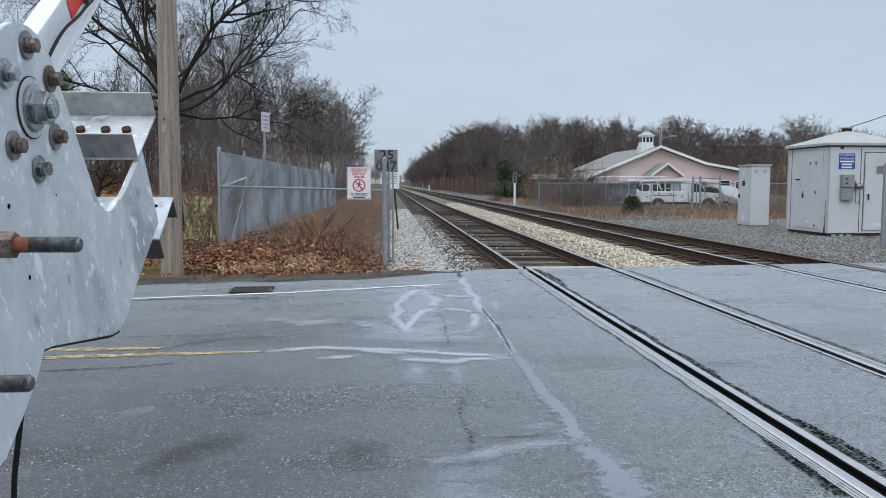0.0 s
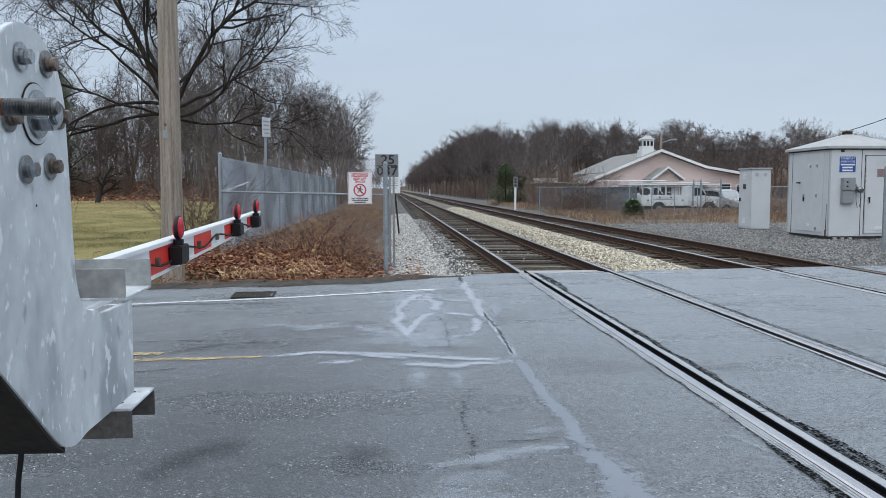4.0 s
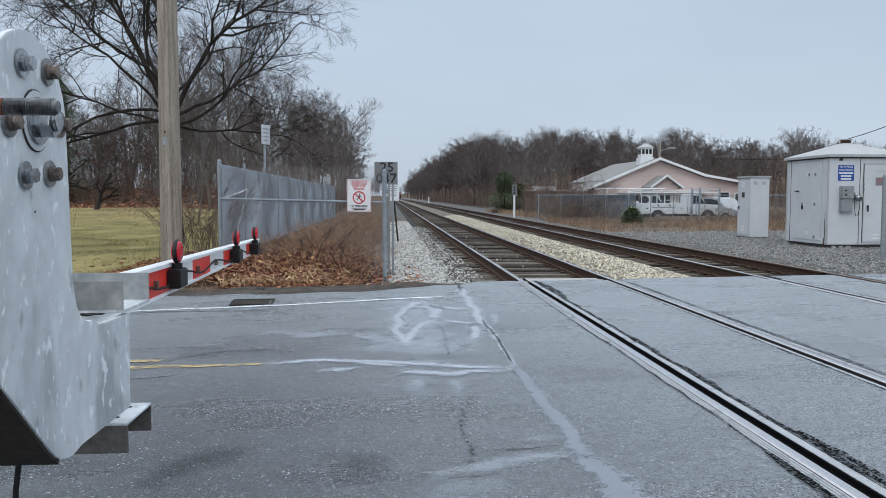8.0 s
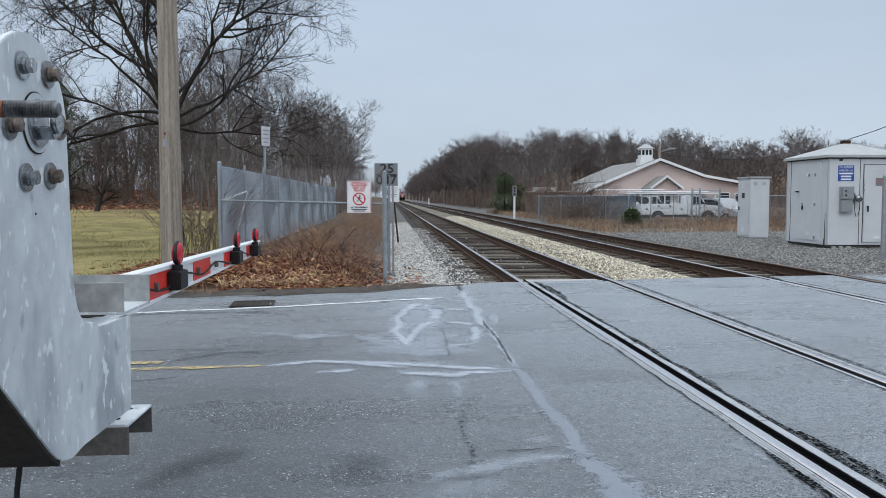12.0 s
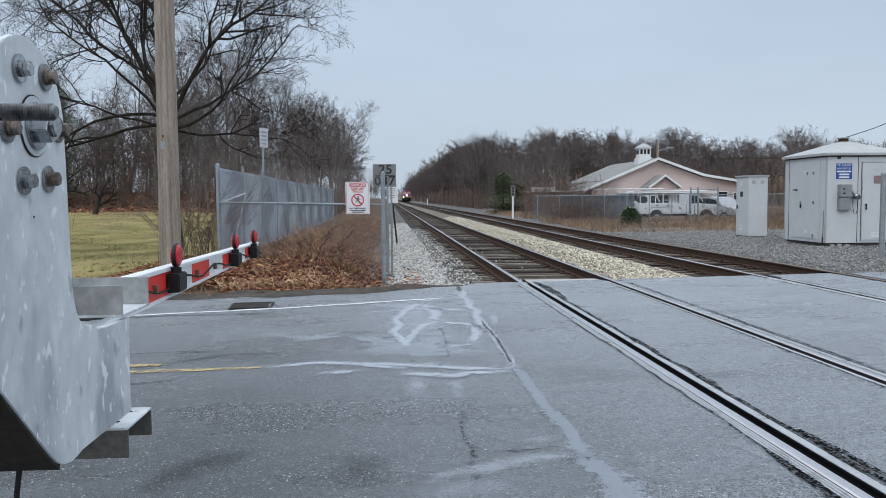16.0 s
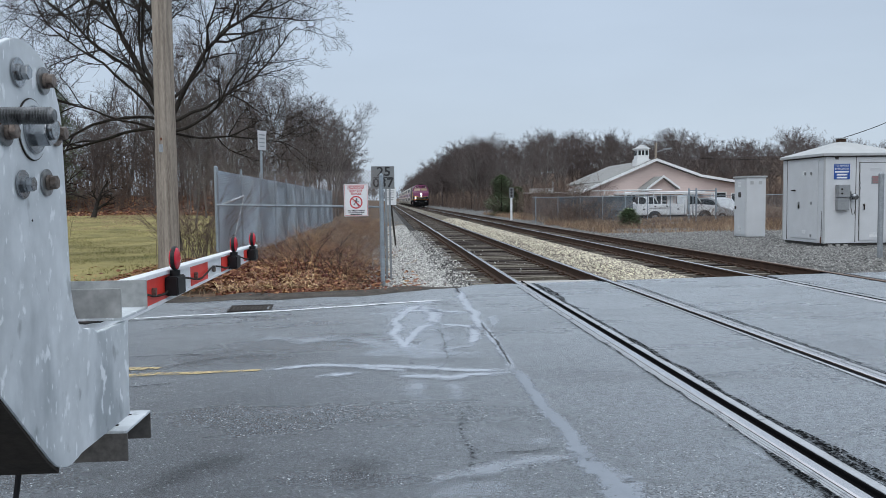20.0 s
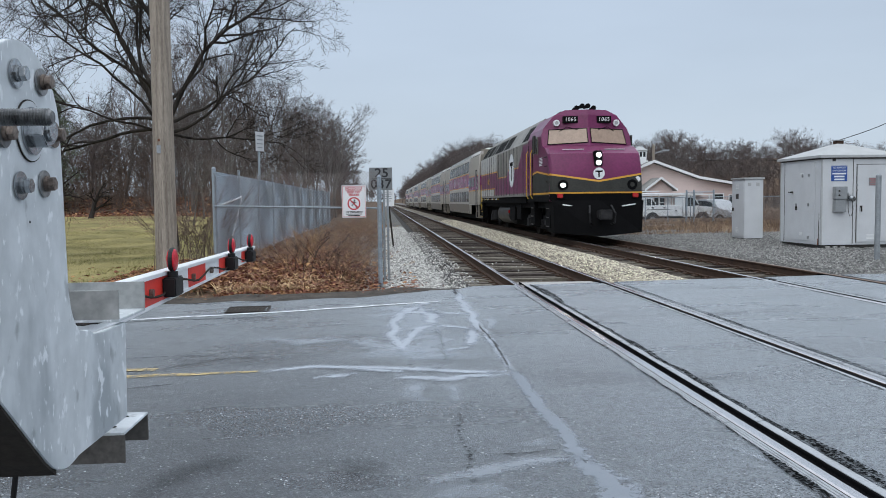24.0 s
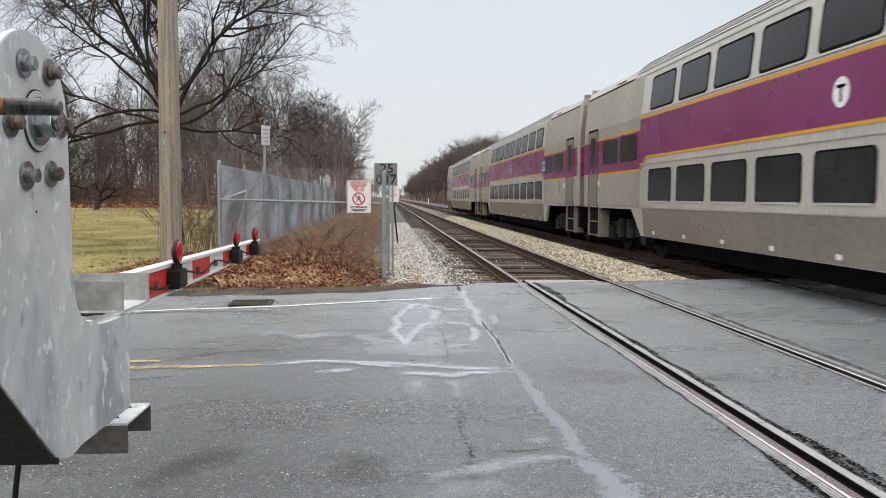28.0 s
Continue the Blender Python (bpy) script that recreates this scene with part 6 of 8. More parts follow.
def utility_truck(label, at, rz, L=6.0, rack=2.42, box_top=1.66):
    """Service truck, front towards +x: cab, hood, flat sided body with lockers, tube rack."""
    v = thing("utility_truck", label, "truck", at, rz)
    w = 0.98
    part("chassis", Build().box(0.1, L - 0.1, -0.8, 0.8, 0.42, 0.62), "tyre", v)
    body = part("service_body", Build().box(0.0, 3.5, -1.02, 1.02, 0.62, box_top), "car_white", v, "white service body with lockers", bevel=0.03)
    for s in (-1, 1):
        for x0, x1, z0, z1 in ((0.06, 0.86, 0.72, box_top - 0.06), (0.92, 1.72, 1.16, box_top - 0.06), (1.78, 2.58, 1.16, box_top - 0.06), (2.64, 3.44, 0.72, box_top - 0.06)):
            d = part("locker_door", Build().box(x0, x1, s * 1.03 - 0.012, s * 1.03 + 0.012, z0, z1), "car_white", body, bevel=0.008)
            part("latch", Build().box((x0 + x1) / 2 - 0.07, (x0 + x1) / 2 + 0.07, s * 1.05 - 0.012, s * 1.05 + 0.012, (z0 + z1) / 2 - 0.05, (z0 + z1) / 2 + 0.05), "tyre", d)
        part("locker_gap", Build().box(0.88, 3.0, s * 1.022 - 0.004, s * 1.022 + 0.004, 1.10, 1.14), "tyre", body)
    cabp = [(3.6, 0.55), (L, 0.55), (L, 1.15), (L - 0.15, 1.28), (L - 1.05, 1.36), (L - 1.55, 2.02), (L - 1.75, 2.08), (3.75, 2.08), (3.6, 2.0)]
    cb = part("cab", Build().prism(cabp, -w, w, "y"), "car_white", v, "white truck cab", bevel=0.05)
    for s in (-1, 1):
        part("window", Build().prism([(3.82, 1.36), (L - 1.18, 1.40), (L - 1.58, 1.95), (3.82, 1.97)], s * w - 0.004, s * w + 0.006, "y"), "dark_glass", cb)
        part("door_line", Build().box(3.74, 3.77, s * w - 0.003, s * w + 0.005, 0.66, 2.0).box(L - 1.24, L - 1.21, s * w - 0.003, s * w + 0.005, 0.66, 1.36), "tyre", cb)
        part("mirror", Build().box(L - 1.25, L - 1.10, s * 1.16 - 0.08, s * 1.16 + 0.08, 1.36, 1.66), "tyre", cb, bevel=0.01)
        part("headlight", Build().box(L - 0.02, L + 0.012, s * 0.75 - 0.16, s * 0.75 + 0.16, 0.86, 1.06), "marker_light", cb)
        for x in (1.30, L - 0.95):
            part("wheel_arch", Build().rod((x, s * 0.99, 0.44), (x, s * 1.034, 0.44), 0.50, n=20), "tyre", v)
            wh = part("wheel", Build().rod((x, s * 0.80, 0.40), (x, s * 1.05, 0.40), 0.40, n=22), "tyre", v)
            part("rim", Build().rod((x, s * 1.05, 0.40), (x, s * 1.07, 0.40), 0.22, n=14), "car_grey", wh)
    part("windshield", Build().prism([(L - 1.09, 1.39), (L - 1.06, 1.40), (L - 1.55, 2.03), (L - 1.58, 2.02)], -0.84, 0.84, "y"), "dark_glass", cb)
    part("bumper", Build().box(L, L + 0.14, -0.95, 0.95, 0.5, 0.72), "car_grey", v, bevel=0.02)
    b = Build()
    for x in (0.1, 1.8, 3.45):
        for s in (-0.92, 0.92):
            b.rod((x, s, box_top - 0.05), (x, s, rack), 0.03, n=6)
        b.rod((x, -0.92, rack), (x, 0.92, rack), 0.03, n=6)
    for s in (-0.92, 0.92):
        b.rod((-0.4, s, rack), (L - 0.9, s, rack), 0.045, n=6)
    part("ladder_rack", b, "car_white", v, "white tubular ladder rack")
    part("reel", Build().rod((0.5, -0.5, box_top + 0.25), (0.5, 0.5, box_top + 0.25), 0.28, n=12), "tyre", v, "dark hose reel")
    return v


utility_truck("white utility truck with lockers and a ladder rack behind the fence", (18.55, 58.6, -0.58), -2, 6.0, 2.30, 1.42)
utility_truck("white utility truck with a ladder rack parked further back", (17.6, 64.6, -0.60), 1, 5.8, 2.55, 1.55)
vehicle("minivan", "silver-white minivan with dark windows parked behind the fence", (25.9, 56.6, -0.58), 118, "car_silver", False, 4.8)
vehicle("car", "grey car parked further back in the lot", (13.0, 62.0, -0.60), -8, "car_grey", False, 4.5)

# ---- the train: front towards -y, rail tops at z = 0, origin at the front coupler ----
def pane(y0, y1, z0, z1, r=0.09):
    """Outline with small rounded corners."""
    out = []
    for cy, cz, a in ((y1 - r, z1 - r, 0), (y0 + r, z1 - r, 90), (y0 + r, z0 + r, 180), (y1 - r, z0 + r, 270)):
        out += [(cy + r * math.cos(radians(a + k)), cz + r * math.sin(radians(a + k))) for k in (0, 30, 60, 90)]
    return out


def bogie(parent, yc, base, r, n_axles=2, y_span=1.3):
    """Truck frame with wheels and springs."""
    fr = Build()
    for s in (-1, 1):
        fr.prism([(yc - base / 2 - 0.5, 0.44), (yc + base / 2 + 0.5, 0.44), (yc + base / 2 + 0.5, 0.60), (yc + base / 2 + 0.2, 0.76), (yc - base / 2 - 0.2, 0.76), (yc - base / 2 - 0.5, 0.60)], s * 1.08 - 0.09, s * 1.08 + 0.09, "x")
        for k in (-0.35, 0.35):
            fr.rod((s * 1.2, yc + k, 0.40), (s * 1.2, yc + k, 0.85), 0.13, n=10)
        for k in (-1, 1):
            fr.box(s * 1.12 - 0.12, s * 1.12 + 0.16, yc + k * base / 2 - 0.17, yc + k * base / 2 + 0.17, 0.30, 0.64)
    fr.box(-1.0, 1.0, yc - 0.3, yc + 0.3, 0.5, 0.95)
    bg = part("bogie_frame", fr, "bogie_grey", parent, "grimy dark bogie frame")
    for k in (-1, 1):
        for s in (-1, 1):
            b = Build().rod((s * 0.69, yc + k * base / 2, r), (s * 0.82, yc + k * base / 2, r), r, n=28).rod((s * 0.82, yc + k * base / 2, r), (s * 0.86, yc + k * base / 2, r), r * 0.55, r * 0.4, n=20)
            part("wheel", b, "wheel_steel", bg, "dark steel wheel")
        part("axle", Build().rod((-0.7, yc + k * base / 2, r), (0.7, yc + k * base / 2, r), 0.09, n=10), "train_black", bg)
    return bg


def handrail(parent, pts, r=0.016, mats="grab_yellow", name="grab_rail"):
    return part(name, Build().tube(pts, r, 8), mats, parent, "yellow grab rail" if mats == "grab_yellow" else "", smooth=60)


def roundel(parent, x, y, z, r, ry, face=-1):
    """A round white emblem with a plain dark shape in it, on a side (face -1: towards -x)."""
    e = part("emblem", Build().disc((x - (0.004 if face < 0 else 0.0), y, z), r, "x", 0.004, 28, squash=ry / r), "white_film", parent, "white round emblem with a dark shape")
    xx = x - 0.007 if face < 0 else x + 0.005
    part("emblem_shape", Build().box(xx, xx + 0.002, y - ry * 0.55, y + ry * 0.55, z + r * 0.28, z + r * 0.50).box(xx, xx + 0.002, y - ry * 0.13, y + ry * 0.13, z - r * 0.62, z + r * 0.30), "train_black", e)
    return e


def locomotive():
    lo = thing("locomotive", "purple and silver diesel locomotive with black pilot, headlights on", "locomotive", (6.97, 800, 0))
    w = 1.55
    # cowl body behind the cab, section in x-z
    sec = [(-w, 1.49), (-w, 3.52), (-1.12, 4.20), (-0.75, 4.36), (0.75, 4.36), (1.12, 4.20), (w, 3.52), (w, 1.49)]
    body = part("cowl", Build().prism(sec, 4.1, 18.52, "y"), "loco_silver", lo, "dirty silver carbody with panel seams", bevel=0.02)
    part("roof_deck", Build().prism([(-0.95, 4.28), (-0.80, 4.44), (0.80, 4.44), (0.95, 4.28)], 4.6, 18.2, "y"), "loco_silver", lo, bevel=0.02)
    # cab: windshields meet in a shallow V
    rows = [(1.49, w), (3.15, w), (3.55, w), (3.80, 1.46), (4.24, 1.10), (4.42, 0.72)]
    rake = lambda x, z: 1.02 + 0.30 * abs(x) + (min(max(z, 3.17), 3.82) - 3.17) * 0.40 + max(z - 4.1, 0) * 0.5
    b = Build()
    fan = (-1, -0.5, 0, 0.5, 1)
    verts = [(h * k, rake(h * k, z), z) for z, h in rows for k in fan] + [(h * k, 4.1, z) for z, h in rows for k in (-1, 1)]
    faces = [(r * 5 + c, r * 5 + c + 1, r * 5 + c + 6, r * 5 + c + 5) for r in range(5) for c in range(4)]
    faces += [(r * 5 + 4, 31 + r * 2, 33 + r * 2, r * 5 + 9) for r in range(5)] + [(r * 5, r * 5 + 5, 32 + r * 2, 30 + r * 2) for r in range(5)]
    faces += [(25, 26, 27, 28, 29, 41, 40)]
    part("cab", b.add(verts, faces), "train_purple", lo, "purple driver's cab")
    # nose: blunt, with a ridge down the middle
    nz = [1.30, 1.58, 2.45, 2.86, 3.08]
    ny = [-0.12, -0.14, -0.02, 0.18, 0.62]
    b = Build()
    cols = (-w, -w * 0.96, 0, w * 0.96, w)
    pts = [(x, y + (0.42 if abs(x) == w else 0.27 if x else 0.0), z) for z, y in zip(nz, ny) for x in cols] + [(x, 1.05 + 0.30 * abs(x), 3.20) for x in cols]
    b.add(pts, [(r * 5 + c, r * 5 + c + 1, r * 5 + c + 6, r * 5 + c + 5) for r in range(5) for c in range(4)])
    for e in (0, 4):
        side = [pts[r * 5 + e] for r in range(6)]
        b.add(side + [(x, 1.49, z) for x, y, z in side[:5]], [(r, r + 1, r + 7, r + 6) if r < 4 else (4, 5, 10) for r in range(5)])
    part("nose", b, "train_purple", lo, "blunt purple nose", smooth=25)

    def nose_y(x, z):
        for k in range(4):
            if nz[k] <= z <= nz[k + 1]:
                t = (z - nz[k]) / (nz[k + 1] - nz[k])
                y = ny[k] * (1 - t) + ny[k + 1] * t
                break
        return y + 0.27 * min(1, abs(x) / (w * 0.96))

    # dark lower band in a shallow V with yellow edges
    b, g1, g2, sk = Build(), Build(), Build(), Build()

    def strip(to, xs, lows, highs, d):
        """Quads laid d in front of the nose between two lines of heights."""
        for x0, x1, a0, a1, c0, c1 in zip(xs, xs[1:], lows, lows[1:], highs, highs[1:]):
            to.add([(x0, skin(x0, a0) - d, a0), (x1, skin(x1, a1) - d, a1), (x1, skin(x1, c1) - d, c1), (x0, skin(x0, c0) - d, c0)], [(0, 1, 2, 3)])

    def skin(x, z):
        return nose_y(x, z) + max(0.0, (abs(x) - w * 0.96) / (w * 0.04)) * 0.15

    edge = w * 0.96
    xs = [-w - 0.002, -edge] + [edge * (i / 10 - 1) for i in range(1, 20)] + [edge, w + 0.002]
    vee = [1.91 + 0.23 * abs(x) / edge for x in xs]
    strip(b, xs, [1.58] * len(xs), vee, 0.006)
    strip(sk, xs, [1.31] * len(xs), [1.58] * len(xs), 0.006)
    strip(g1, xs, vee, [v + 0.06 for v in vee], 0.010)
    strip(g2, xs, [1.54] * len(xs), [1.59] * len(xs), 0.012)
    part("nose_band", b, "train_charcoal", lo, "dark grey lower nose")
    part("nose_skirt", sk, "train_black", lo, "black nose skirt")
    part("nose_stripe", g1, "train_gold", lo, "gold stripe")
    part("nose_stripe", g2, "train_gold", lo, "gold stripe")
    for s in (-1, 1):
        # cab flank: dark lower band, gold lines
        b = Build().add([(s * (w + 0.004), 0.30, 1.50), (s * (w + 0.004), 4.1, 1.50), (s * (w + 0.004), 4.1, 2.18), (s * (w + 0.004), 2.4, 2.30), (s * (w + 0.004), 0.38, 2.14)], [(0, 1, 2, 3, 4)])
        part("flank_band", b, "train_charcoal", lo)
        b = Build().add([(s * (w + 0.008), y, z) for y, z in ((0.38, 2.14), (2.4, 2.30), (4.1, 2.18), (4.1, 2.25), (2.4, 2.37), (0.38, 2.20))], [(0, 1, 4, 5), (1, 2, 3, 4)])
        part("flank_stripe", b, "train_gold", lo)
        part("sill_stripe", Build().box(s * (w + 0.004) - 0.003, s * (w + 0.004) + 0.003, 0.29, 4.1, 1.53, 1.59), "train_gold", lo, "gold sill stripe")
        part("flank_skirt", Build().box(s * (w + 0.002) - 0.003, s * (w + 0.002) + 0.003, 0.32, 4.1, 1.29, 1.50), "train_black", lo)
        # flank livery of the cowl: purple band that steps
        x = s * (w + 0.004)
        b = Build().add([(x, y, z) for y, z in ((4.1, 1.50), (18.52, 1.50), (18.52, 1.62), (13.1, 1.62), (13.1, 1.50))], [(0, 1, 2, 3, 4)])
        part("band_low", b, "loco_silver", lo)
        b = Build().add([(x * 1.001, y, z) for y, z in ((4.1, 1.62), (13.4, 1.62), (13.1, 1.94), (18.52, 1.94), (18.52, 2.69), (12.25, 2.69), (12.05, 2.36), (9.3, 2.36), (9.0, 2.62), (6.3, 2.62), (5.3, 3.45), (4.1, 3.45))], [tuple(range(12))])
        part("side_band", b, "train_purple", lo, "purple side band with stepped edge")
        b = Build()
        for (ya, za), (yb, zb) in (((18.52, 2.69), (12.25, 2.69)), ((12.05, 2.36), (9.3, 2.36)), ((13.1, 1.90), (18.52, 1.90)), ((9.0, 2.62), (6.3, 2.62))):
            b.add([(x * 1.002, ya, za), (x * 1.002, yb, zb), (x * 1.002, yb, zb + 0.055), (x * 1.002, ya, za + 0.055)], [(0, 1, 2, 3)])
        b.add([(x * 1.002, y, z) for y, z in ((12.25, 2.74), (12.05, 2.36), (12.10, 2.34), (12.30, 2.69))], [(0, 1, 2, 3)])
        b.add([(x * 1.002, y, z) for y, z in ((13.43, 1.62), (13.1, 1.95), (13.05, 1.91), (13.36, 1.62))], [(0, 1, 2, 3)])
        part("side_stripe", b, "train_gold", lo, "gold stripe")
        part("rear_panel", Build().box(x - 0.003, x + 0.003, 12.45, 18.50, 2.75, 3.54), "clean_silver", lo, "pale clean silver panel")
        part("rear_panel", Build().box(x - 0.003, x + 0.003, 13.5, 18.50, 1.58, 1.89), "clean_silver", lo, "pale clean silver panel")
        roundel(lo, s * (w + 0.010), 8.0, 2.60, 0.70, 0.68, face=s)
        # panel seams and doors
        for y in (5.2, 6.6, 7.4, 8.6, 9.4, 10.2, 11.0, 11.8, 12.6, 13.4, 14.2, 15.0, 15.9, 16.8, 17.7):
            part("panel_rib", Build().box(s * (w + 0.012) - 0.012, s * (w + 0.012) + 0.012, y - 0.010, y + 0.010, 1.56, 3.50), "panel_seam", lo)
        # radiator grilles on the slant
        for y0, y1, mm in ((4.4, 5.6, "train_black"), (8.8, 10.5, "train_black"), (10.8, 13.4, "train_black"), (13.7, 14.5, "train_charcoal"), (14.8, 16.2, "train_black"), (16.5, 18.2, "train_black")):
            a, c = Vector((s * 1.507, 0, 3.588)), Vector((s * 1.163, 0, 4.132))
            nrm = Vector((s * 0.845, 0, 0.534)) * 0.012
            g = part("grille", Build().add([tuple(p + Vector((0, y, 0)) + nrm) for y in (y0, y1) for p in (a, c)], [(0, 1, 3, 2)]), mm, lo, "dark radiator grille")
            k = 0
            while y0 + 0.1 + k * 0.14 < y1:
                y = y0 + 0.1 + k * 0.14
                part("grille_bar", Build().add([tuple(p + Vector((0, yy, 0)) + nrm * 2.2) for yy in (y - 0.02, y + 0.02) for p in (a, c)], [(0, 1, 3, 2)]), "train_charcoal", g)
                k += 1
        # cab side window, door and rails
        part("side_window", Build().box(s * (w + 0.006) - 0.008, s * (w + 0.006) + 0.008, 2.25, 3.0, 2.98, 3.52), "train_glass", lo)
        part("window_frame", Build().box(s * w - 0.02, s * w + 0.02, 2.18, 2.25, 2.92, 3.55).box(s * w - 0.02, s * w + 0.02, 3.0, 3.07, 2.92, 3.55).box(s * w - 0.02, s * w + 0.02, 2.18, 3.07, 3.51, 3.56), "train_grime", lo)
        part("mirror", Build().box(s * (w + 0.16) - 0.03, s * (w + 0.16) + 0.03, 1.95, 2.30, 2.96, 3.58), "train_charcoal", lo, bevel=0.01)
        part("cab_door", Build().box(s * (w + 0.006) - 0.01, s * (w + 0.006) + 0.01, 3.25, 3.95, 1.54, 3.50), "train_purple", lo, "purple cab door")
        part("door_seam", Build().box(s * (w + 0.012) - 0.008, s * (w + 0.012) + 0.008, 3.22, 3.25, 1.5, 3.5).box(s * (w + 0.012) - 0.008, s * (w + 0.012) + 0.008, 3.95, 3.98, 1.5, 3.5), "train_black", lo)
        part("sliding_sash", Build().box(s * (w + 0.016) - 0.006, s * (w + 0.016) + 0.006, 2.62, 3.0, 2.99, 3.50), "marker_light", lo, "pale sliding window sash")
        handrail(lo, [(s * (w + 0.03), 3.16, 1.40), (s * (w + 0.09), 3.16, 1.5), (s * (w + 0.09), 3.16, 3.05), (s * (w + 0.03), 3.16, 3.15)])
        handrail(lo, [(s * (w + 0.03), 4.02, 1.40), (s * (w + 0.09), 4.02, 1.5), (s * (w + 0.09), 4.02, 3.05), (s * (w + 0.03), 4.02, 3.15)])
        for k in range(6):
            part("flag_stripe", Build().box(s * (w + 0.008) - 0.003, s * (w + 0.008) + 0.003, 1.45, 2.0 - 0.02 * k, 2.52 + k * 0.05, 2.545 + k * 0.05), "white_film", lo)
        for z in (1.62, 1.95, 2.45, 2.75):
            part("step_iron", Build().box(s * (w + 0.05) - 0.02, s * (w + 0.05) + 0.02, 0.52, 0.86, z, z + 0.025), "train_charcoal", lo)
        # steps below the cab and at the rear
        for y in (3.6, 0.85, 18.75):
            st = part("step_well", Build().box(s * 1.35 - 0.14, s * 1.35 + 0.14, y - 0.36, y + 0.36, 0.42, 1.30), "train_black", lo)
            for z in (0.44, 0.74, 1.04):
                part("step_edge", Build().box(s * 1.50 - 0.01, s * 1.50 + 0.01, y - 0.20, y + 0.20, z, z + 0.035), "grab_yellow" if y > 10 else "tank_grey", st)
        # fuel tank and gear below the sill
        part("fuel_tank", Build().rod((s * 0.92, 10.0, 0.74), (s * 0.92, 13.4, 0.74), 0.46, n=20), "tank_grey", lo, "grimy cylindrical fuel tank", smooth=40)
        for y0, y1, z0, z1 in ((6.6, 7.6, 0.55, 1.2), (8.2, 9.5, 0.5, 1.1)):
            part("underframe_box", Build().box(s * 1.2 - 0.2, s * 1.2 + 0.2, y0, y1, z0, z1), "train_black", lo, bevel=0.02)
        part("red_valve", Build().box(s * 1.40 - 0.03, s * 1.40 + 0.03, 9.72, 9.77, 0.78, 0.92), "red_light", lo)
        for k in range(14):
            part("sill_mark", Build().box(s * (w + 0.01) - 0.004, s * (w + 0.01) + 0.004, 12.0 + k * 0.48, 12.16 + k * 0.48, 1.38, 1.44), "white_film" if k % 3 else "grab_yellow", lo)
        handrail(lo, [(s * 1.44, 18.98, 1.20), (s * 1.47, 18.98, 1.3), (s * 1.47, 18.98, 2.40), (s * 1.47, 19.06, 2.48), (s * 1.40, 19.2, 2.50)])
        handrail(lo, [(s * 1.44, 19.34, 0.80), (s * 1.47, 19.34, 0.9), (s * 1.47, 19.34, 2.20), (s * 1.40, 19.30, 2.30)])
        part("end_platform", Build().box(s * 1.20 - 0.28, s * 1.20 + 0.28, 18.90, 19.40, 1.16, 1.22), "train_black", lo)
        for k, digit in enumerate("1065"):
            lettering(digit, 0.40, "grab_yellow", lo, Matrix.Translation((s * (w + 0.010), 15.45, 2.28)) @ Matrix.Rotation(radians(90 if s > 0 else -90), 4, "Z") @ FACING @ Matrix.Translation((0.228 * (k - 1.5), 0, 0)), name="digit")
        part("sill_plate", Build().box(s * (w + 0.004) - 0.003, s * (w + 0.004) + 0.003, 4.1, 18.52, 1.49, 1.56), "loco_silver", lo)
        part("side_skirt", Build().box(s * 1.46 - 0.02, s * 1.46 + 0.02, 5.0, 18.7, 1.24, 1.48), "train_black", lo)
    # black box added to block light under the locomotive
    part("underframe_core", Build().box(-1.0, 1.0, 1.3, 18.5, 0.30, 1.08), "train_black", lo)
    part("underframe", Build().box(-1.35, 1.35, 0.9, 19.0, 1.05, 1.49), "train_black", lo)
    bogie(lo, 4.6, 2.75, 0.51)
    bogie(lo, 15.4, 2.75, 0.51)
    # front details
    for s in (-1, 1):
        glass = [(s * 0.06, 3.28), (s * 1.37, 3.23), (s * 1.29, 3.74), (s * 0.06, 3.77)]
        b = Build().add([(x, rake(x, z) - 0.012, z) for x, z in glass], [(0, 1, 2, 3)])
        part("windshield", b, "cab_glass", lo, "tan-tinted windshield")
        fr = Build()
        for (xa, za), (xb, zb) in zip(glass, glass[1:] + glass[:1]):
            fr.rod((xa, rake(xa, za) - 0.015, za), (xb, rake(xb, zb) - 0.015, zb), 0.014, n=6)
        part("windshield_gasket", fr, "train_black", lo)
        part("wiper", Build().rod((s * 0.7, 1.45, 3.83), (s * 0.35, 1.33, 3.72), 0.012, n=5).rod((s * 0.7, 1.45, 3.83), (s * 0.95, 1.49, 3.68), 0.012, n=5), "train_black", lo)
        part("number_board", Build().box(s * 0.58 - 0.25, s * 0.58 + 0.25, 1.40, 1.56, 3.96, 4.19), "train_black", lo)
        for k, digit in enumerate("1065"):
            lettering(digit, 0.18, "sign_white", lo, Matrix.Translation((s * 0.58, 1.395, 4.075)) @ FACING @ Matrix.Translation((0.103 * (k - 1.5), 0, 0)), name="digit")
        part("class_light", Build().disc((s * 1.04, 1.50, 3.97), 0.11, "y", 0.12, 16), "marker_light", lo)
        part("class_lens", Build().disc((s * 1.04, 1.492, 3.97), 0.06, "y", 0.007, 14), "mill_finish", lo)
        part("ditch_light_housing", Build().disc((s * 1.15, nose_y(1.15, 1.82) - 0.05, 1.82), 0.17, "y", 0.05, 18), "train_black", lo)
        part("ditch_light", Build().disc((s * 1.15, nose_y(1.15, 1.82) - 0.056, 1.82), 0.075, "y", 0.005, 18), "headlight" if s < 0 else "train_charcoal", lo, "glowing white ditch light" if s < 0 else "")
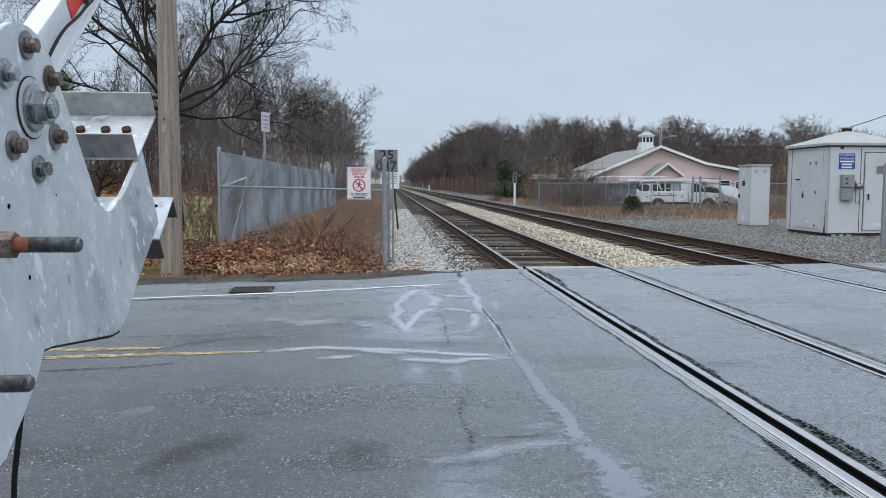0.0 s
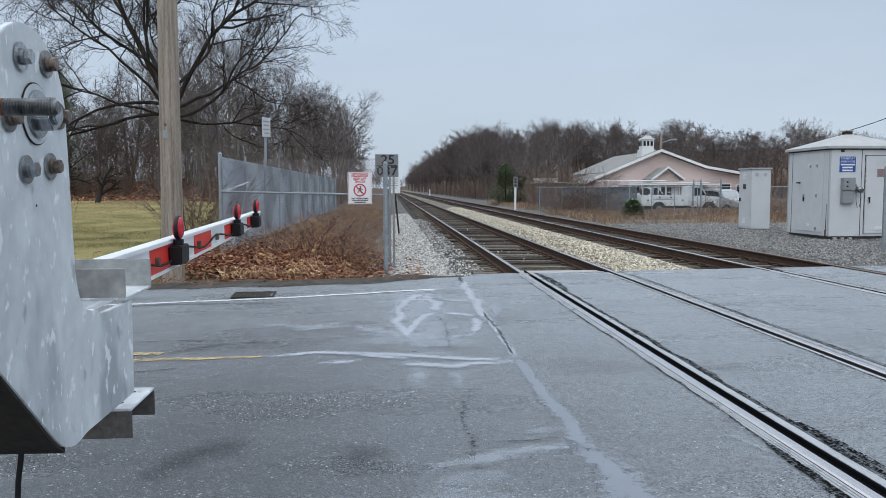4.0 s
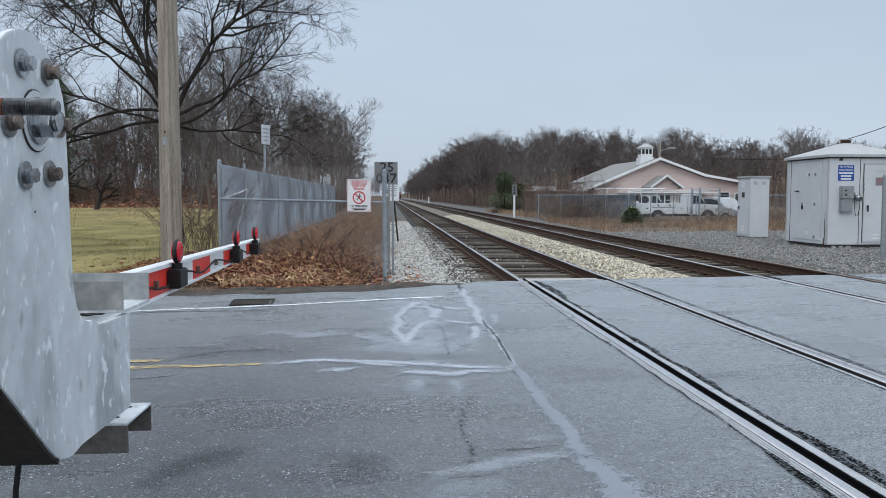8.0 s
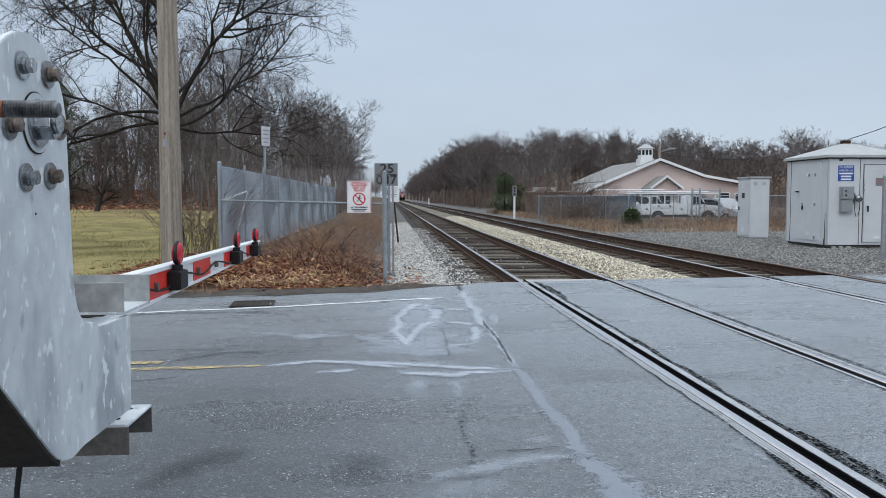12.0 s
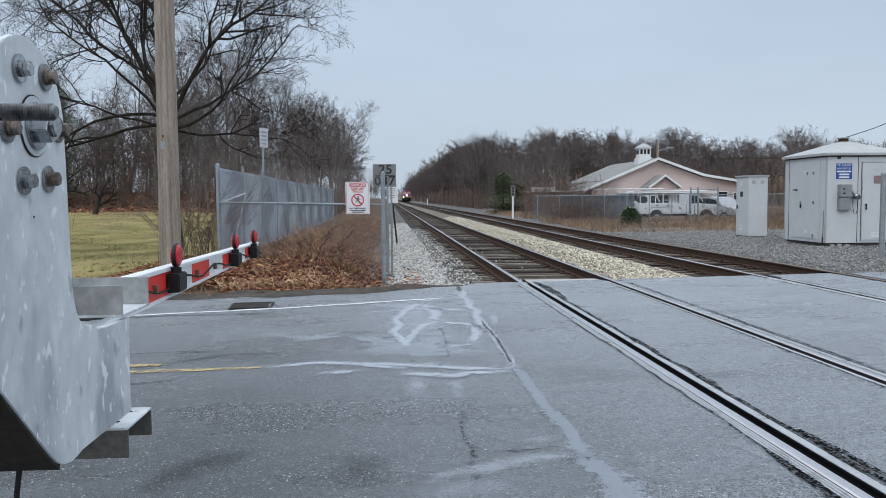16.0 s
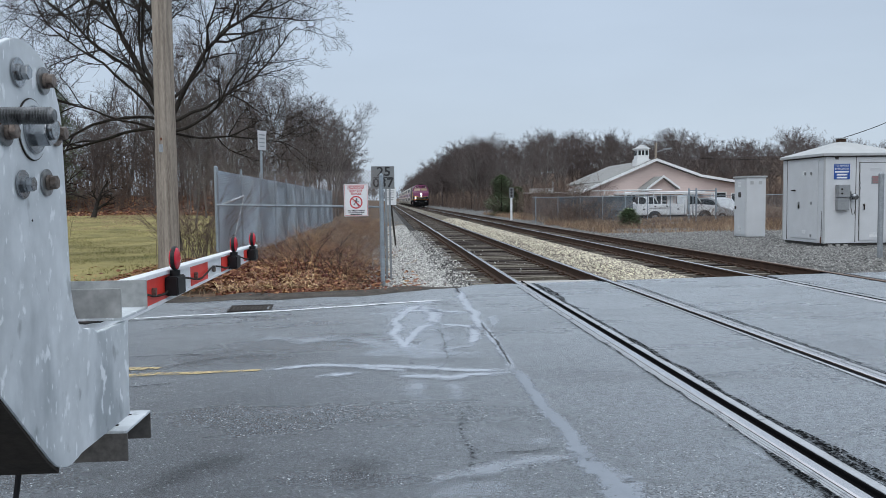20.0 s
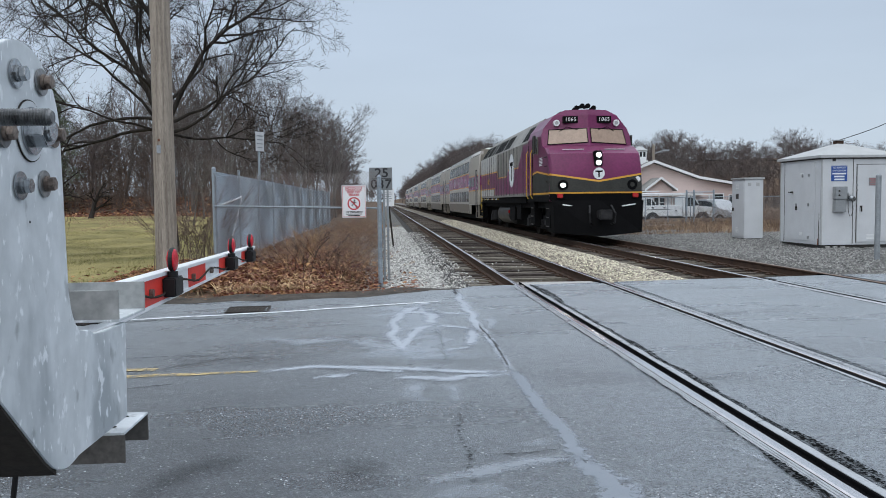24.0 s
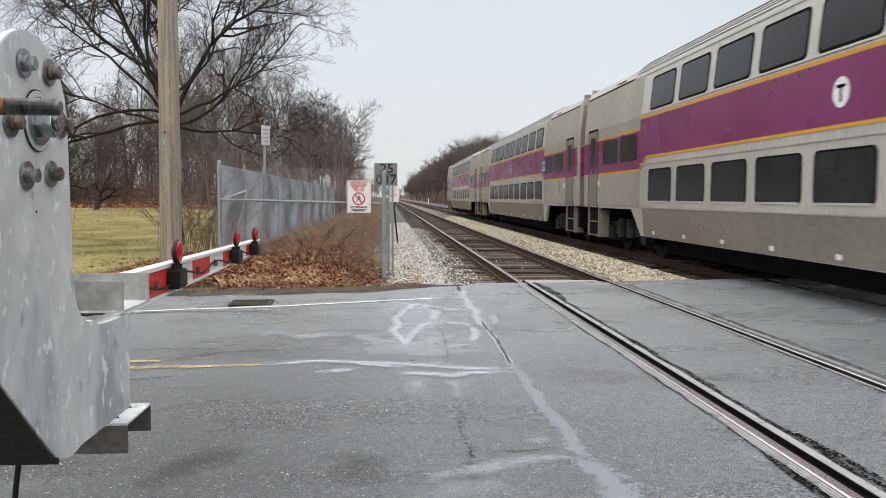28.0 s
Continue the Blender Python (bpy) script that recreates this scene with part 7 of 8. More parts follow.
        part("nose_grab", Build().rod((s * 0.35, nose_y(0.35, 3.0) - 0.03, 3.0), (s * 1.05, nose_y(1.05, 3.0) - 0.03, 3.0), 0.02, n=6), "mill_finish", lo)
        part("pilot_grab", Build().rod((s * 0.75, -0.14, 1.12), (s * 1.2, -0.09, 1.18), 0.022, n=6), "marker_light", lo)
        part("red_marker", Build().box(s * 1.25 - 0.09, s * 1.25 + 0.09, 0.0, 0.18, 1.40, 1.54), "red_light", lo, "red marker lamps", bevel=0.02)
    hb = part("headlight_housing", Build().box(-0.13, 0.13, -0.05, 0.25, 2.41, 2.93), "train_black", lo, bevel=0.03)
    for z in (2.54, 2.79):
        part("headlight", Build().disc((0, -0.058, z), 0.075, "y", 0.006, 20), "headlight", hb, "glowing white headlight")
    em = part("nose_emblem", Build().disc((0, -0.085, 2.19), 0.19, "y", 0.006, 24), "white_film", lo, "white round emblem with a dark shape")
    part("emblem_shape", Build().box(-0.12, 0.12, -0.090, -0.086, 2.23, 2.28).box(-0.025, 0.025, -0.090, -0.086, 2.06, 2.24), "train_black", em)
    part("badge", Build().disc((1.36, nose_y(1.36, 2.0) - 0.012, 2.00), 0.09, "y", 0.004, 16), "marker_light", lo)
    # pilot plow
    b = Build().add([(-1.5, -0.02, 1.32), (0, -0.25, 1.32), (1.5, -0.02, 1.32), (-1.45, -0.02, 0.26), (0, -0.45, 0.16), (1.45, -0.02, 0.26), (-1.5, 1.2, 1.32), (1.5, 1.2, 1.32), (-1.45, 1.2, 0.3), (1.45, 1.2, 0.3)],
                    [(0, 1, 4, 3), (1, 2, 5, 4), (0, 3, 8, 6), (2, 7, 9, 5), (0, 6, 7, 2, 1)])
    part("pilot", b, "train_black", lo, "black snowplow pilot")
    part("coupler", Build().box(-0.14, 0.14, -0.85, -0.2, 0.72, 1.0).box(-0.2, 0.2, -0.95, -0.75, 0.70, 1.02), "bogie_grey", lo, bevel=0.03)
    hose = [(0.35, -0.25, 1.15), (0.42, -0.5, 0.9), (0.40, -0.5, 0.6), (0.30, -0.42, 0.55)]
    for s in (-1, 1):
        part("air_hose", Build().tube([(s * x, y, z) for x, y, z in hose], 0.03, 6), "black_plastic", lo)
    # roof details
    for y, r in ((5.4, 0.35), (9.6, 0.55), (11.4, 0.55), (15.5, 0.6), (17.2, 0.6)):
        part("roof_fan", Build().disc((0, y, 4.435), r, "z", 0.10, 20), "train_charcoal", lo)
    for hx, hz in ((-0.3, 4.50), (-0.1, 4.57), (0.1, 4.57), (0.3, 4.50)):
        part("horn", Build().rod((hx, 2.3, hz), (hx, 1.7, hz), 0.035, 0.09, n=10), "train_black", lo, "black air horn")
    part("antenna_dome", Build().box(-0.6, 0.1, 3.0, 3.6, 4.41, 4.53), "train_charcoal", lo, bevel=0.04)
    part("rear_wall", Build().box(-1.4, 1.4, 18.52, 18.57, 1.5, 4.2), "train_grime", lo)
    return lo


def coach(at_y, number):
    ca = thing("passenger_coach", "silver bilevel passenger coach with purple band and gold stripes", "railway coach", (6.97, at_y, 0), group="coaches")
    L, w = 25.9, 1.52
    e = 0.42
    # side outline: low between the bogies, raised at the ends
    drop = [(e, 1.12), (1.75, 1.12), (1.75, 1.10), (4.7, 1.10), (5.25, 0.53), (L - 5.25, 0.53), (L - 4.7, 1.10), (L - 1.75, 1.10), (L - e, 1.12), (L - e, 4.02), (e, 4.02)]
    for s in (-1, 1):
        part("side_wall", Build().prism(drop, s * w - 0.04, s * w + 0.04, "x"), "train_silver", ca, "stainless side sheet")
    part("end_wall", Build().box(-w + 0.04, w - 0.04, e, e + 0.05, 1.1, 4.3), "train_grime", ca)
    part("end_wall", Build().box(-w + 0.04, w - 0.04, L - e - 0.05, L - e, 1.1, 4.3), "train_grime", ca)
    for xa, xb in ((-1.46, -0.78), (0.78, 1.46)):
        part("end_band", Build().box(xa, xb, e - 0.006, e + 0.002, 1.98, 2.80), "coach_purple", ca, "purple band")
        part("end_band", Build().box(xa, xb, L - e - 0.002, L - e + 0.006, 1.98, 2.80), "coach_purple", ca, "purple band")
    part("floor", Build().box(-w + 0.05, w - 0.05, 5.4, L - 5.4, 0.49, 0.6), "train_black", ca)
    # black box put in for the shade below the coach floor
    part("underfloor_gear", Build().box(-1.15, 1.15, 5.8, L - 5.8, 0.20, 0.49), "train_black", ca)
    for y0, y1 in ((e, 5.4), (L - 5.4, L - e)):
        part("end_floor", Build().box(-w + 0.05, w - 0.05, y0, y1, 1.05, 1.15), "train_black", ca)
    # black boxes added to keep the track under the coach ends in shade
    for y0, y1 in ((0.5, 5.4), (L - 5.4, L - 0.5)):
        part("underframe_core", Build().box(-0.92, 0.92, y0, y1, 0.30, 1.06), "train_black", ca)
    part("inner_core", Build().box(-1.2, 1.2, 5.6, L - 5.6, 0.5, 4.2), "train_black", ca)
    # roof with fine dark strips that paint the shade between its ribs
    prof = [(-w - 0.04, 4.0)] + [(-(w + 0.04) * math.cos(radians(a)), 4.0 + 0.60 * math.sin(radians(a))) for a in (12, 26, 42, 60, 78)] + [((w + 0.04) * math.cos(radians(a)), 4.0 + 0.60 * math.sin(radians(a))) for a in (78, 60, 42, 26, 12)] + [(w + 0.04, 4.0)]
    rf = part("roof", Build().prism(prof, 4.6, L - 4.6, "y"), "train_roof", ca, "ribbed pale metal roof", smooth=40)
    for s in (-1, 1):
        for a in (8, 14, 20, 27, 34, 42, 50, 59):
            x, z = s * (w + 0.045) * math.cos(radians(a)), 4.0 + 0.605 * math.sin(radians(a))
            part("roof_rib", Build().box(x - 0.006, x + 0.006, 4.7, L - 4.7, z - 0.006, z + 0.006), "roof_groove", rf)
    capped = [(-w - 0.03, 4.0), (-w + 0.02, 4.18), (-1.16, 4.36), (-0.95, 4.43), (0.95, 4.43), (1.16, 4.36), (w - 0.02, 4.18), (w + 0.03, 4.0)]
    for y0, y1 in ((1.2, 4.6), (L - 4.6, L - 1.2)):
        part("roof_end", Build().prism(capped, y0, y1, "y"), "train_silver", ca, "raised smooth roof end", bevel=0.02)
    for y0, y1, sg in ((e, 1.2, 1), (L - 1.2, L - e, -1)):
        n = len(capped)
        b = Build()
        lo_r = [(x, min(z, 4.25)) for x, z in capped]
        a, c = (lo_r, capped) if sg > 0 else (capped, lo_r)
        b.add([(x, y0, z) for x, z in a] + [(x, y1, z) for x, z in c], [(i, (i + 1) % n, n + (i + 1) % n, n + i) for i in range(n)] + [tuple(range(n)), tuple(range(n, 2 * n))])
        part("roof_slope", b, "train_silver", ca)
    for s in (-1, 1):
        x = s * (w + 0.045)

        def band(name, y0, y1, z0, z1, mats, label="", lift=0.0):
            return part(name, Build().box(x - 0.004 + s * lift, x + 0.004 + s * lift, y0, y1, z0, z1), mats, ca, label)

        band("purple_band", 5.3, L - 5.3, 2.24, 3.03, "coach_purple", "purple band")
        band("gold_stripe", 5.3, L - 5.3, 3.03, 3.085, "train_gold", "gold stripe")
        band("gold_stripe", 5.3, L - 5.3, 2.19, 2.24, "train_gold", "gold stripe")
        for y0, y1 in ((e + 0.05, 5.3), (L - 5.3, L - e - 0.05)):
            band("purple_band", y0, y1, 1.98, 2.80, "coach_purple", "purple band")
            band("end_panel", y0, y1, 2.85, 3.97, "end_beige", "grimy beige end panel")
            band("end_panel", y0, y1, 1.15, 1.93, "end_beige", "grimy beige end panel")
            band("gold_stripe", y0, y1, 2.80, 2.85, "train_gold", "gold stripe")
            band("gold_stripe", y0, y1, 1.93, 1.98, "train_gold", "gold stripe")
        band("skirt", 5.5, L - 5.5, 0.54, 1.13, "train_grime", "darker lower skirt")
        for z in (1.16, 2.08, 3.14, 3.98):
            band("rib", 5.35, L - 5.35, z - 0.015, z + 0.015, "train_silver", lift=0.008)
        for y0, y1 in ((e + 0.05, 4.6), (L - 4.6, L - e - 0.05)):
            band("drip_rail", y0, y1, 3.98, 4.01, "train_black")
            band("roof_vent", y0 + 2.6 if y0 < 5 else y0 + 0.7, y0 + 3.3 if y0 < 5 else y0 + 1.4, 4.05, 4.08, "train_black")
        upper = [5.75 + 1.62 * i for i in range(9)]
        for y in upper:
            wd = Build()
            for z0, z1 in ((3.20, 3.81),):
                wd.prism(pane(y, y + 1.27, z0, z1), x - 0.006, x + 0.006, "x")
            part("gasket", Build().prism(pane(y - 0.04, y + 1.31, 3.16, 3.85), x - 0.004, x + 0.004, "x"), "train_black", ca)
            part("gasket", Build().prism(pane(y - 0.03, y + 1.30, 1.27, 1.95), x - 0.004, x + 0.004, "x"), "train_black", ca)
            part("upper_window", wd, "train_glass", ca, "dark tinted upper window")
            wd = Build()
            wd.prism(pane(y, y + 1.27, 1.30, 1.92), x - 0.006, x + 0.006, "x")
            part("lower_window", wd, "train_glass", ca, "dark tinted lower window")
            part("window_sill", Build().box(x - 0.012, x + 0.016, y + 0.03, y + 1.24, 1.265, 1.295), "train_roof", ca)
        for y in (2.30, 3.82, L - 5.12, L - 3.60):
            wd = Build().prism(pane(y, y + 1.30, 2.18, 2.76), x - 0.010, x + 0.010, "x")
            part("end_window", wd, "train_glass", ca, "dark tinted end window")
        for y in (0.92, L - 1.80):
            d = part("door", Build().box(x - 0.006, x + 0.007, y, y + 0.88, 1.14, 3.08), "coach_door", ca, "flat end door darkened for the shade of its recess")
            part("door_gap", Build().box(x - 0.006, x + 0.009, y - 0.05, y, 1.1, 3.12).box(x - 0.006, x + 0.009, y + 0.88, y + 0.93, 1.1, 3.12).box(x - 0.006, x + 0.009, y, y + 0.88, 3.08, 3.14), "train_black", d)
            part("door_window", Build().prism(pane(y + 0.20, y + 0.68, 2.15, 2.92), x - 0.018, x + 0.018, "x"), "train_glass", d)
            part("door_band", Build().box(x + s * 0.008 - 0.002, x + s * 0.008 + 0.002, y + 0.01, y + 0.87, 1.98, 2.80), "coach_purple", d)
            st = part("step_well", Build().box(s * 1.36 - 0.14, s * 1.36 + 0.14, y - 0.05, y + 0.92, 0.34, 1.10), "train_black", ca)
            for yy in (y - 0.12, y + 0.92):
                part("step_cheek", Build().box(s * 1.40 - 0.14, s * 1.40 + 0.14, yy, yy + 0.07, 0.34, 1.12), "train_grime", st)
            for z in (0.36, 0.72):
                part("step_edge", Build().box(s * 1.50 - 0.012, s * 1.50 + 0.012, y, y + 0.87, z, z + 0.03), "train_grime", st)
        for i in range(9):
            part("marker_plate", Build().box(x - 0.006, x + 0.010, 6.1 + i * 1.7, 6.24 + i * 1.7, 0.60, 0.67), "marker_light", ca)
        for y in (1.95, L - 2.05):
            part("notice", Build().box(x - 0.005, x + 0.007, y, y + 0.34, 1.66, 1.80), "marker_light", ca, "small white notice")
            part("intercom", Build().box(x - 0.005, x + 0.014, y + 0.75, y + 0.88, 1.48, 1.90), "train_grime", ca)
        sk = part("sticker", Build().box(x - 0.006, x + 0.008, 5.14, 5.62, 2.30, 2.62), "marker_light", ca, "white and blue sticker")
        part("sticker_print", Build().box(x - 0.010, x + 0.010, 5.18, 5.58, 2.36, 2.40).box(x - 0.010, x + 0.010, 5.18, 5.30, 2.42, 2.58).box(x - 0.010, x + 0.010, 5.36, 5.44, 2.42, 2.58).box(x - 0.010, x + 0.010, 5.50, 5.58, 2.42, 2.58), "sign_blue", sk)
        for y0, y1 in ((5.3, 5.75), (L - 5.3, L - 5.75)):
            for za, zb, mm in ((2.24, 1.98, "coach_purple"), (2.19, 1.93, "train_gold")):
                t = 0.0 if mm == "coach_purple" else 0.05
                wedge = [(y0, zb), (y0, za + t), (y1, za + t)] if t == 0 else [(y0, zb), (y0, zb + t), (y1 - 0.0, za + t), (y1, za)]
                part("band_corner", Build().prism(wedge, x - 0.0052 + (0.0006 if t else 0), x + 0.0052 + (0.0006 if t else 0), "x"), mm, ca)
        roundel(ca, s * (w + 0.052), 12.95, 2.62, 0.185, 0.175, face=s)
    bogie(ca, 3.35, 2.6, 0.43)
    bogie(ca, L - 3.35, 2.6, 0.43)
    for ob in [c for c in ca.children_recursive if c.type == "MESH"]:
        if ob.name.split(".")[0] in ("bogie_frame", "wheel", "axle", "step_well", "step_edge", "step_cheek"):
            continue
        bm = bmesh.new()
        bm.from_mesh(ob.data)
        zs = [v.co.z for v in bm.verts]
        for cut in (1.2, 3.1):
            if min(zs) < cut - 0.02 and max(zs) > cut + 0.02 and max(abs(v.co.x) for v in bm.verts) > 1.4:
                bmesh.ops.bisect_plane(bm, geom=bm.verts[:] + bm.edges[:] + bm.faces[:], plane_co=(0, 0, cut), plane_no=(0, 0, 1))
        for v in bm.verts:
            v.co.x *= 1 - 0.062 * max(0.0, v.co.z - 3.1) - 0.06 * max(0.0, 1.2 - v.co.z)
        bm.to_mesh(ob.data)
        bm.free()
    part("journal_light", Build().disc((-1.35, 2.35, 0.72), 0.035, "x", 0.02, 10), "small_light", ca, "small glowing step light")
    for s in (-1, 1):
        part("equipment_box", Build().box(s * 1.25 - 0.2, s * 1.25 + 0.2, 0.50, 0.70, 0.5, 1.1), "train_black", ca)
    for y0, y1 in ((-0.02, e + 0.02), (L - e - 0.02, L + 0.02)):
        part("gangway", Build().box(-0.75, 0.75, y0, y1, 1.0, 3.9), "train_black", ca, "black gangway bellows")
        part("coupler", Build().box(-0.15, 0.15, y0 - 0.15, y1 + 0.15, 0.7, 1.0), "rail_rust", ca)
    return ca


LOCO = locomotive()
first = coach(820.0, 0)
COACHES = [first] + [copy_thing(first, pose(6.97, 820 + 25.9 * k, 0)) for k in range(1, 6)]

# ---- trees and brush ----
def grow(rng, limbs, twigs, p, d, length, r, level, plan, droop):
    """One limb and its children. plan: per level (segments, children, child length, spread degrees, bend)."""
    seg, kids, ratio, spread, bend = plan[level]
    pts, rad = [p.copy()], [r]
    d = d.normalized()
    nodes = []
    for i in range(seg):
        d = (d + Vector((rng.uniform(-1, 1), rng.uniform(-1, 1), rng.uniform(-1, 1) + droop)) * bend).normalized()
        p = p + d * (length / seg)
        pts.append(p.copy())
        rad.append(max(r * (1 - 0.75 * (i + 1) / seg), 0.0028))
        nodes.append((p.copy(), d.copy(), rad[-1]))
    last = level == len(plan) - 1
    (twigs if level >= len(plan) - 2 else limbs).append((pts, rad, 7 if level == 0 else 5 if level == 1 else 3))
    if last:
        return
    for k in range(kids):
        t = 0.28 + 0.72 * (k + rng.random()) / kids if level else 0.35 + 0.65 * (k + rng.random()) / kids
        i = min(seg - 1, int(t * seg))
        q, dd, rr = nodes[i]
        base = pts[i].lerp(q, rng.random())
        a = dd.orthogonal().normalized()
        a.rotate(Matrix.Rotation(rng.uniform(0, 2 * math.pi), 3, dd))
        ang = radians(spread) * rng.uniform(0.7, 1.25)
        cd = dd * math.cos(ang) + a * math.sin(ang)
        grow(rng, limbs, twigs, base, cd, length * ratio * rng.uniform(0.7, 1.15) * (1.1 - 0.35 * t), min(rr * 0.8, r * 0.55), level + 1, plan, droop)


THIN = 0.008


def spike(b, rng, pts, r):
    """A finest twig, a thin tapering sliver."""
    d = pts[1] - pts[0]
    s = d.cross(Vector((rng.uniform(-1, 1), rng.uniform(-1, 1), rng.uniform(-1, 1)))).normalized() * max(r, THIN)
    b.add([tuple(pts[0] - s), tuple(pts[0] + s), tuple(pts[1])], [(0, 1, 2)])


def bare_tree(seed, height, r, plan, lean=(0, 0), droop=0.05, trunk=1.0):
    rng = random.Random(seed)
    limbs, twigs = [], []
    grow(rng, limbs, twigs, Vector((0, 0, -0.15)), Vector((lean[0], lean[1], 1)), height * trunk, r, 0, plan, droop)
    lb, tb = Build(), Build()
    for pts, rad, n in limbs:
        lb.tube(pts, rad, n)
    for pts, rad, n in twigs:
        if len(pts) > 2:
            tb.tube(pts, rad, 3)
        else:
            spike(tb, rng, pts, rad[0])
    return lb, tb


def tree_thing(label, lb, tb, at, rz=0.0, mats=("bark", "twig"), group="", name="tree"):
    t = thing(name, label, "tree", at, rz, group)
    part("trunk", lb, mats[0], t, smooth=60)
    part("crown", tb, mats[1], t, "bare twigs")
    return t


# the big maple behind the pole: trunk forks low into long limbs
rng = random.Random(11)
maple = thing("tree", "large bare maple with a dark forked trunk and spreading limbs", "tree", (-6.93, 26.0, ground_z(-6.93, 26.0)))
limbs, twigs = [], []
trunk_pts = [Vector((0, 0, -0.2)), Vector((0.02, 0, 0.8)), Vector((-0.03, 0.03, 1.9)), Vector((0.03, 0, 3.1)), Vector((-0.02, 0, 4.0)), Vector((0.0, 0, 4.7))]
limbs.append((trunk_pts, [0.40, 0.29, 0.26, 0.25, 0.22, 0.12], 12))
MAPLE_LIMBS = [  # direction, length, radius, height on the trunk
    ((-0.42, -0.05, 1.0), 7.4, 0.145, 3.9), ((0.62, 0.10, 0.90), 7.6, 0.150, 4.0), ((-0.10, 0.25, 1.0), 7.2, 0.13, 4.5), ((0.22, -0.15, 1.0), 7.4, 0.13, 4.4),
    ((-1.0, 0.15, 0.24), 6.8, 0.105, 3.9), ((1.0, -0.15, 0.30), 5.4, 0.10, 3.8), ((0.05, 0.7, 0.7), 6.4, 0.11, 4.2), ((0.0, -0.7, 0.75), 5.8, 0.10, 4.3),
    ((-0.95, -0.35, 0.14), 5.6, 0.075, 3.9), ((0.95, 0.4, 0.10), 4.8, 0.08, 3.75), ((-0.85, 0.15, 0.70), 7.4, 0.11, 4.1), ((-1.0, -0.1, 0.36), 7.0, 0.095, 4.2), ((0.95, 0.2, 0.48), 6.2, 0.10, 4.1),
    ((-0.9, 0.3, 0.5), 7.0, 0.095, 4.0), ((-0.6, -0.3, 1.0), 7.2, 0.11, 4.3), ((-1.0, 0.4, 0.9), 6.8, 0.09, 4.4), ((0.4, 0.3, 1.0), 6.5, 0.10, 4.5)]
PLAN = [(13, 13, 0.44, 46, 0.27), (7, 9, 0.48, 48, 0.30), (4, 7, 0.55, 46, 0.32), (3, 0, 0, 0, 0.32)]
for d, ln, r, h in MAPLE_LIMBS:
    grow(rng, limbs, twigs, Vector((0, 0, h)), Vector(d), ln * (0.92 if d[0] > 0 else 1.06), r * 0.56, 0, PLAN, 0.06)
lb, tb = Build(), Build()
for pts, rad, n in limbs:
    lb.tube(pts, rad, n)
for pts, rad, n in twigs:
    tb.tube(pts, [max(q, 0.0038) for q in rad], 3)
part("trunk", lb, "bark", maple, smooth=60)
part("crown", tb, "twig", maple, "fine dark bare twigs")

# skyline fitted to the camera's view: height over the level of the eye, per metre of distance, by bearing (x / y)
SKYLINE = [(-0.02, 0.000), (0.016, 0.014), (0.068, 0.062), (0.115, 0.084), (0.164, 0.077), (0.21, 0.087), (0.30, 0.082), (0.33, 0.070), (0.365, 0.088), (0.394, 0.088), (0.42, 0.064), (0.46, 0.080), (0.50, 0.070), (0.528, 0.094), (0.557, 0.078), (0.63, 0.068), (1.2, 0.068)]


def skyline_top(x, y):
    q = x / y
    for (a, h0), (b, h1) in zip(SKYLINE, SKYLINE[1:]):
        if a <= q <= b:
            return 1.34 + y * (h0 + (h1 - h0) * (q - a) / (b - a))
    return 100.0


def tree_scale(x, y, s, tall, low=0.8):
    """Scales a tree so that its top fits the skyline seen from the camera."""
    room = (skyline_top(x, y) - ground_z(x, y)) / tall
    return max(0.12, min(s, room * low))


# woodland trees: a few grown forms, repeated with turns
WOOD = [(6, 15, 0.42, 36, 0.07), (4, 9, 0.46, 36, 0.12), (3, 7, 0.48, 38, 0.16), (1, 5, 0.5, 38, 0.12), (1, 0, 0, 0, 0.12)]
FORMS, TALL = [], []
for k in range(6):
    lb, tb = bare_tree(100 + k, 10.5 + 0.5 * k, 0.12 + 0.012 * k, WOOD, (0.05 * (k - 2.5), 0.03), 0.30, 1.0)
    TALL.append(max(p[2] for p in lb.v + tb.v))
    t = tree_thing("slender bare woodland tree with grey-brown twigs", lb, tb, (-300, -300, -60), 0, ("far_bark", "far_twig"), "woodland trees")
    FORMS.append(t)
rng = random.Random(21)
spots = []
for i in range(16):  # left wood, nearest trees
    y = 70 + 55 * (i / 16) ** 1.2
    spots.append((-5.4 - rng.uniform(0, 8), y + rng.uniform(-2, 2), rng.uniform(0.68, 0.88)))
spots += [(-4.5, 67.0, 0.60), (-4.8, 73.0, 0.66), (-5.6, 61.0, 0.58), (-4.8, 80.0, 0.72)]
spots += [(-13.5 - 1.1 * i + rng.uniform(-0.4, 0.4), 64 + rng.uniform(0, 9), rng.uniform(0.85, 1.1)) for i in range(7)]
for i in range(11):  # lower growth between the maple and the wood
    y = 38 + 32 * i / 11
    spots.append((-y * rng.uniform(0.12, 0.245), y, rng.uniform(0.30, 0.46) + 0.003 * (y - 38)))
for i in range(26):  # behind the lawn
    spots.append((-10 - i * 1.5 + rng.uniform(-1, 1), 74 + rng.uniform(0, 16), rng.uniform(0.6, 0.9)))
for i in range(26):  # right edge beside the far track
    spots.append((12.5 + rng.uniform(0, 5), 84 + i * 2.6 + rng.uniform(-1, 1), rng.uniform(0.42, 0.68)))
for i in range(26):  # behind the pink building
    spots.append((16 + i * 2.4 + rng.uniform(-1, 1), 104 + rng.uniform(0, 14), rng.uniform(0.55, 0.80)))
spots += [(54.0, 102.0, 1.0), (40.5, 106.0, 1.0), (18.2, 170.0, 1.3)]
used = set()
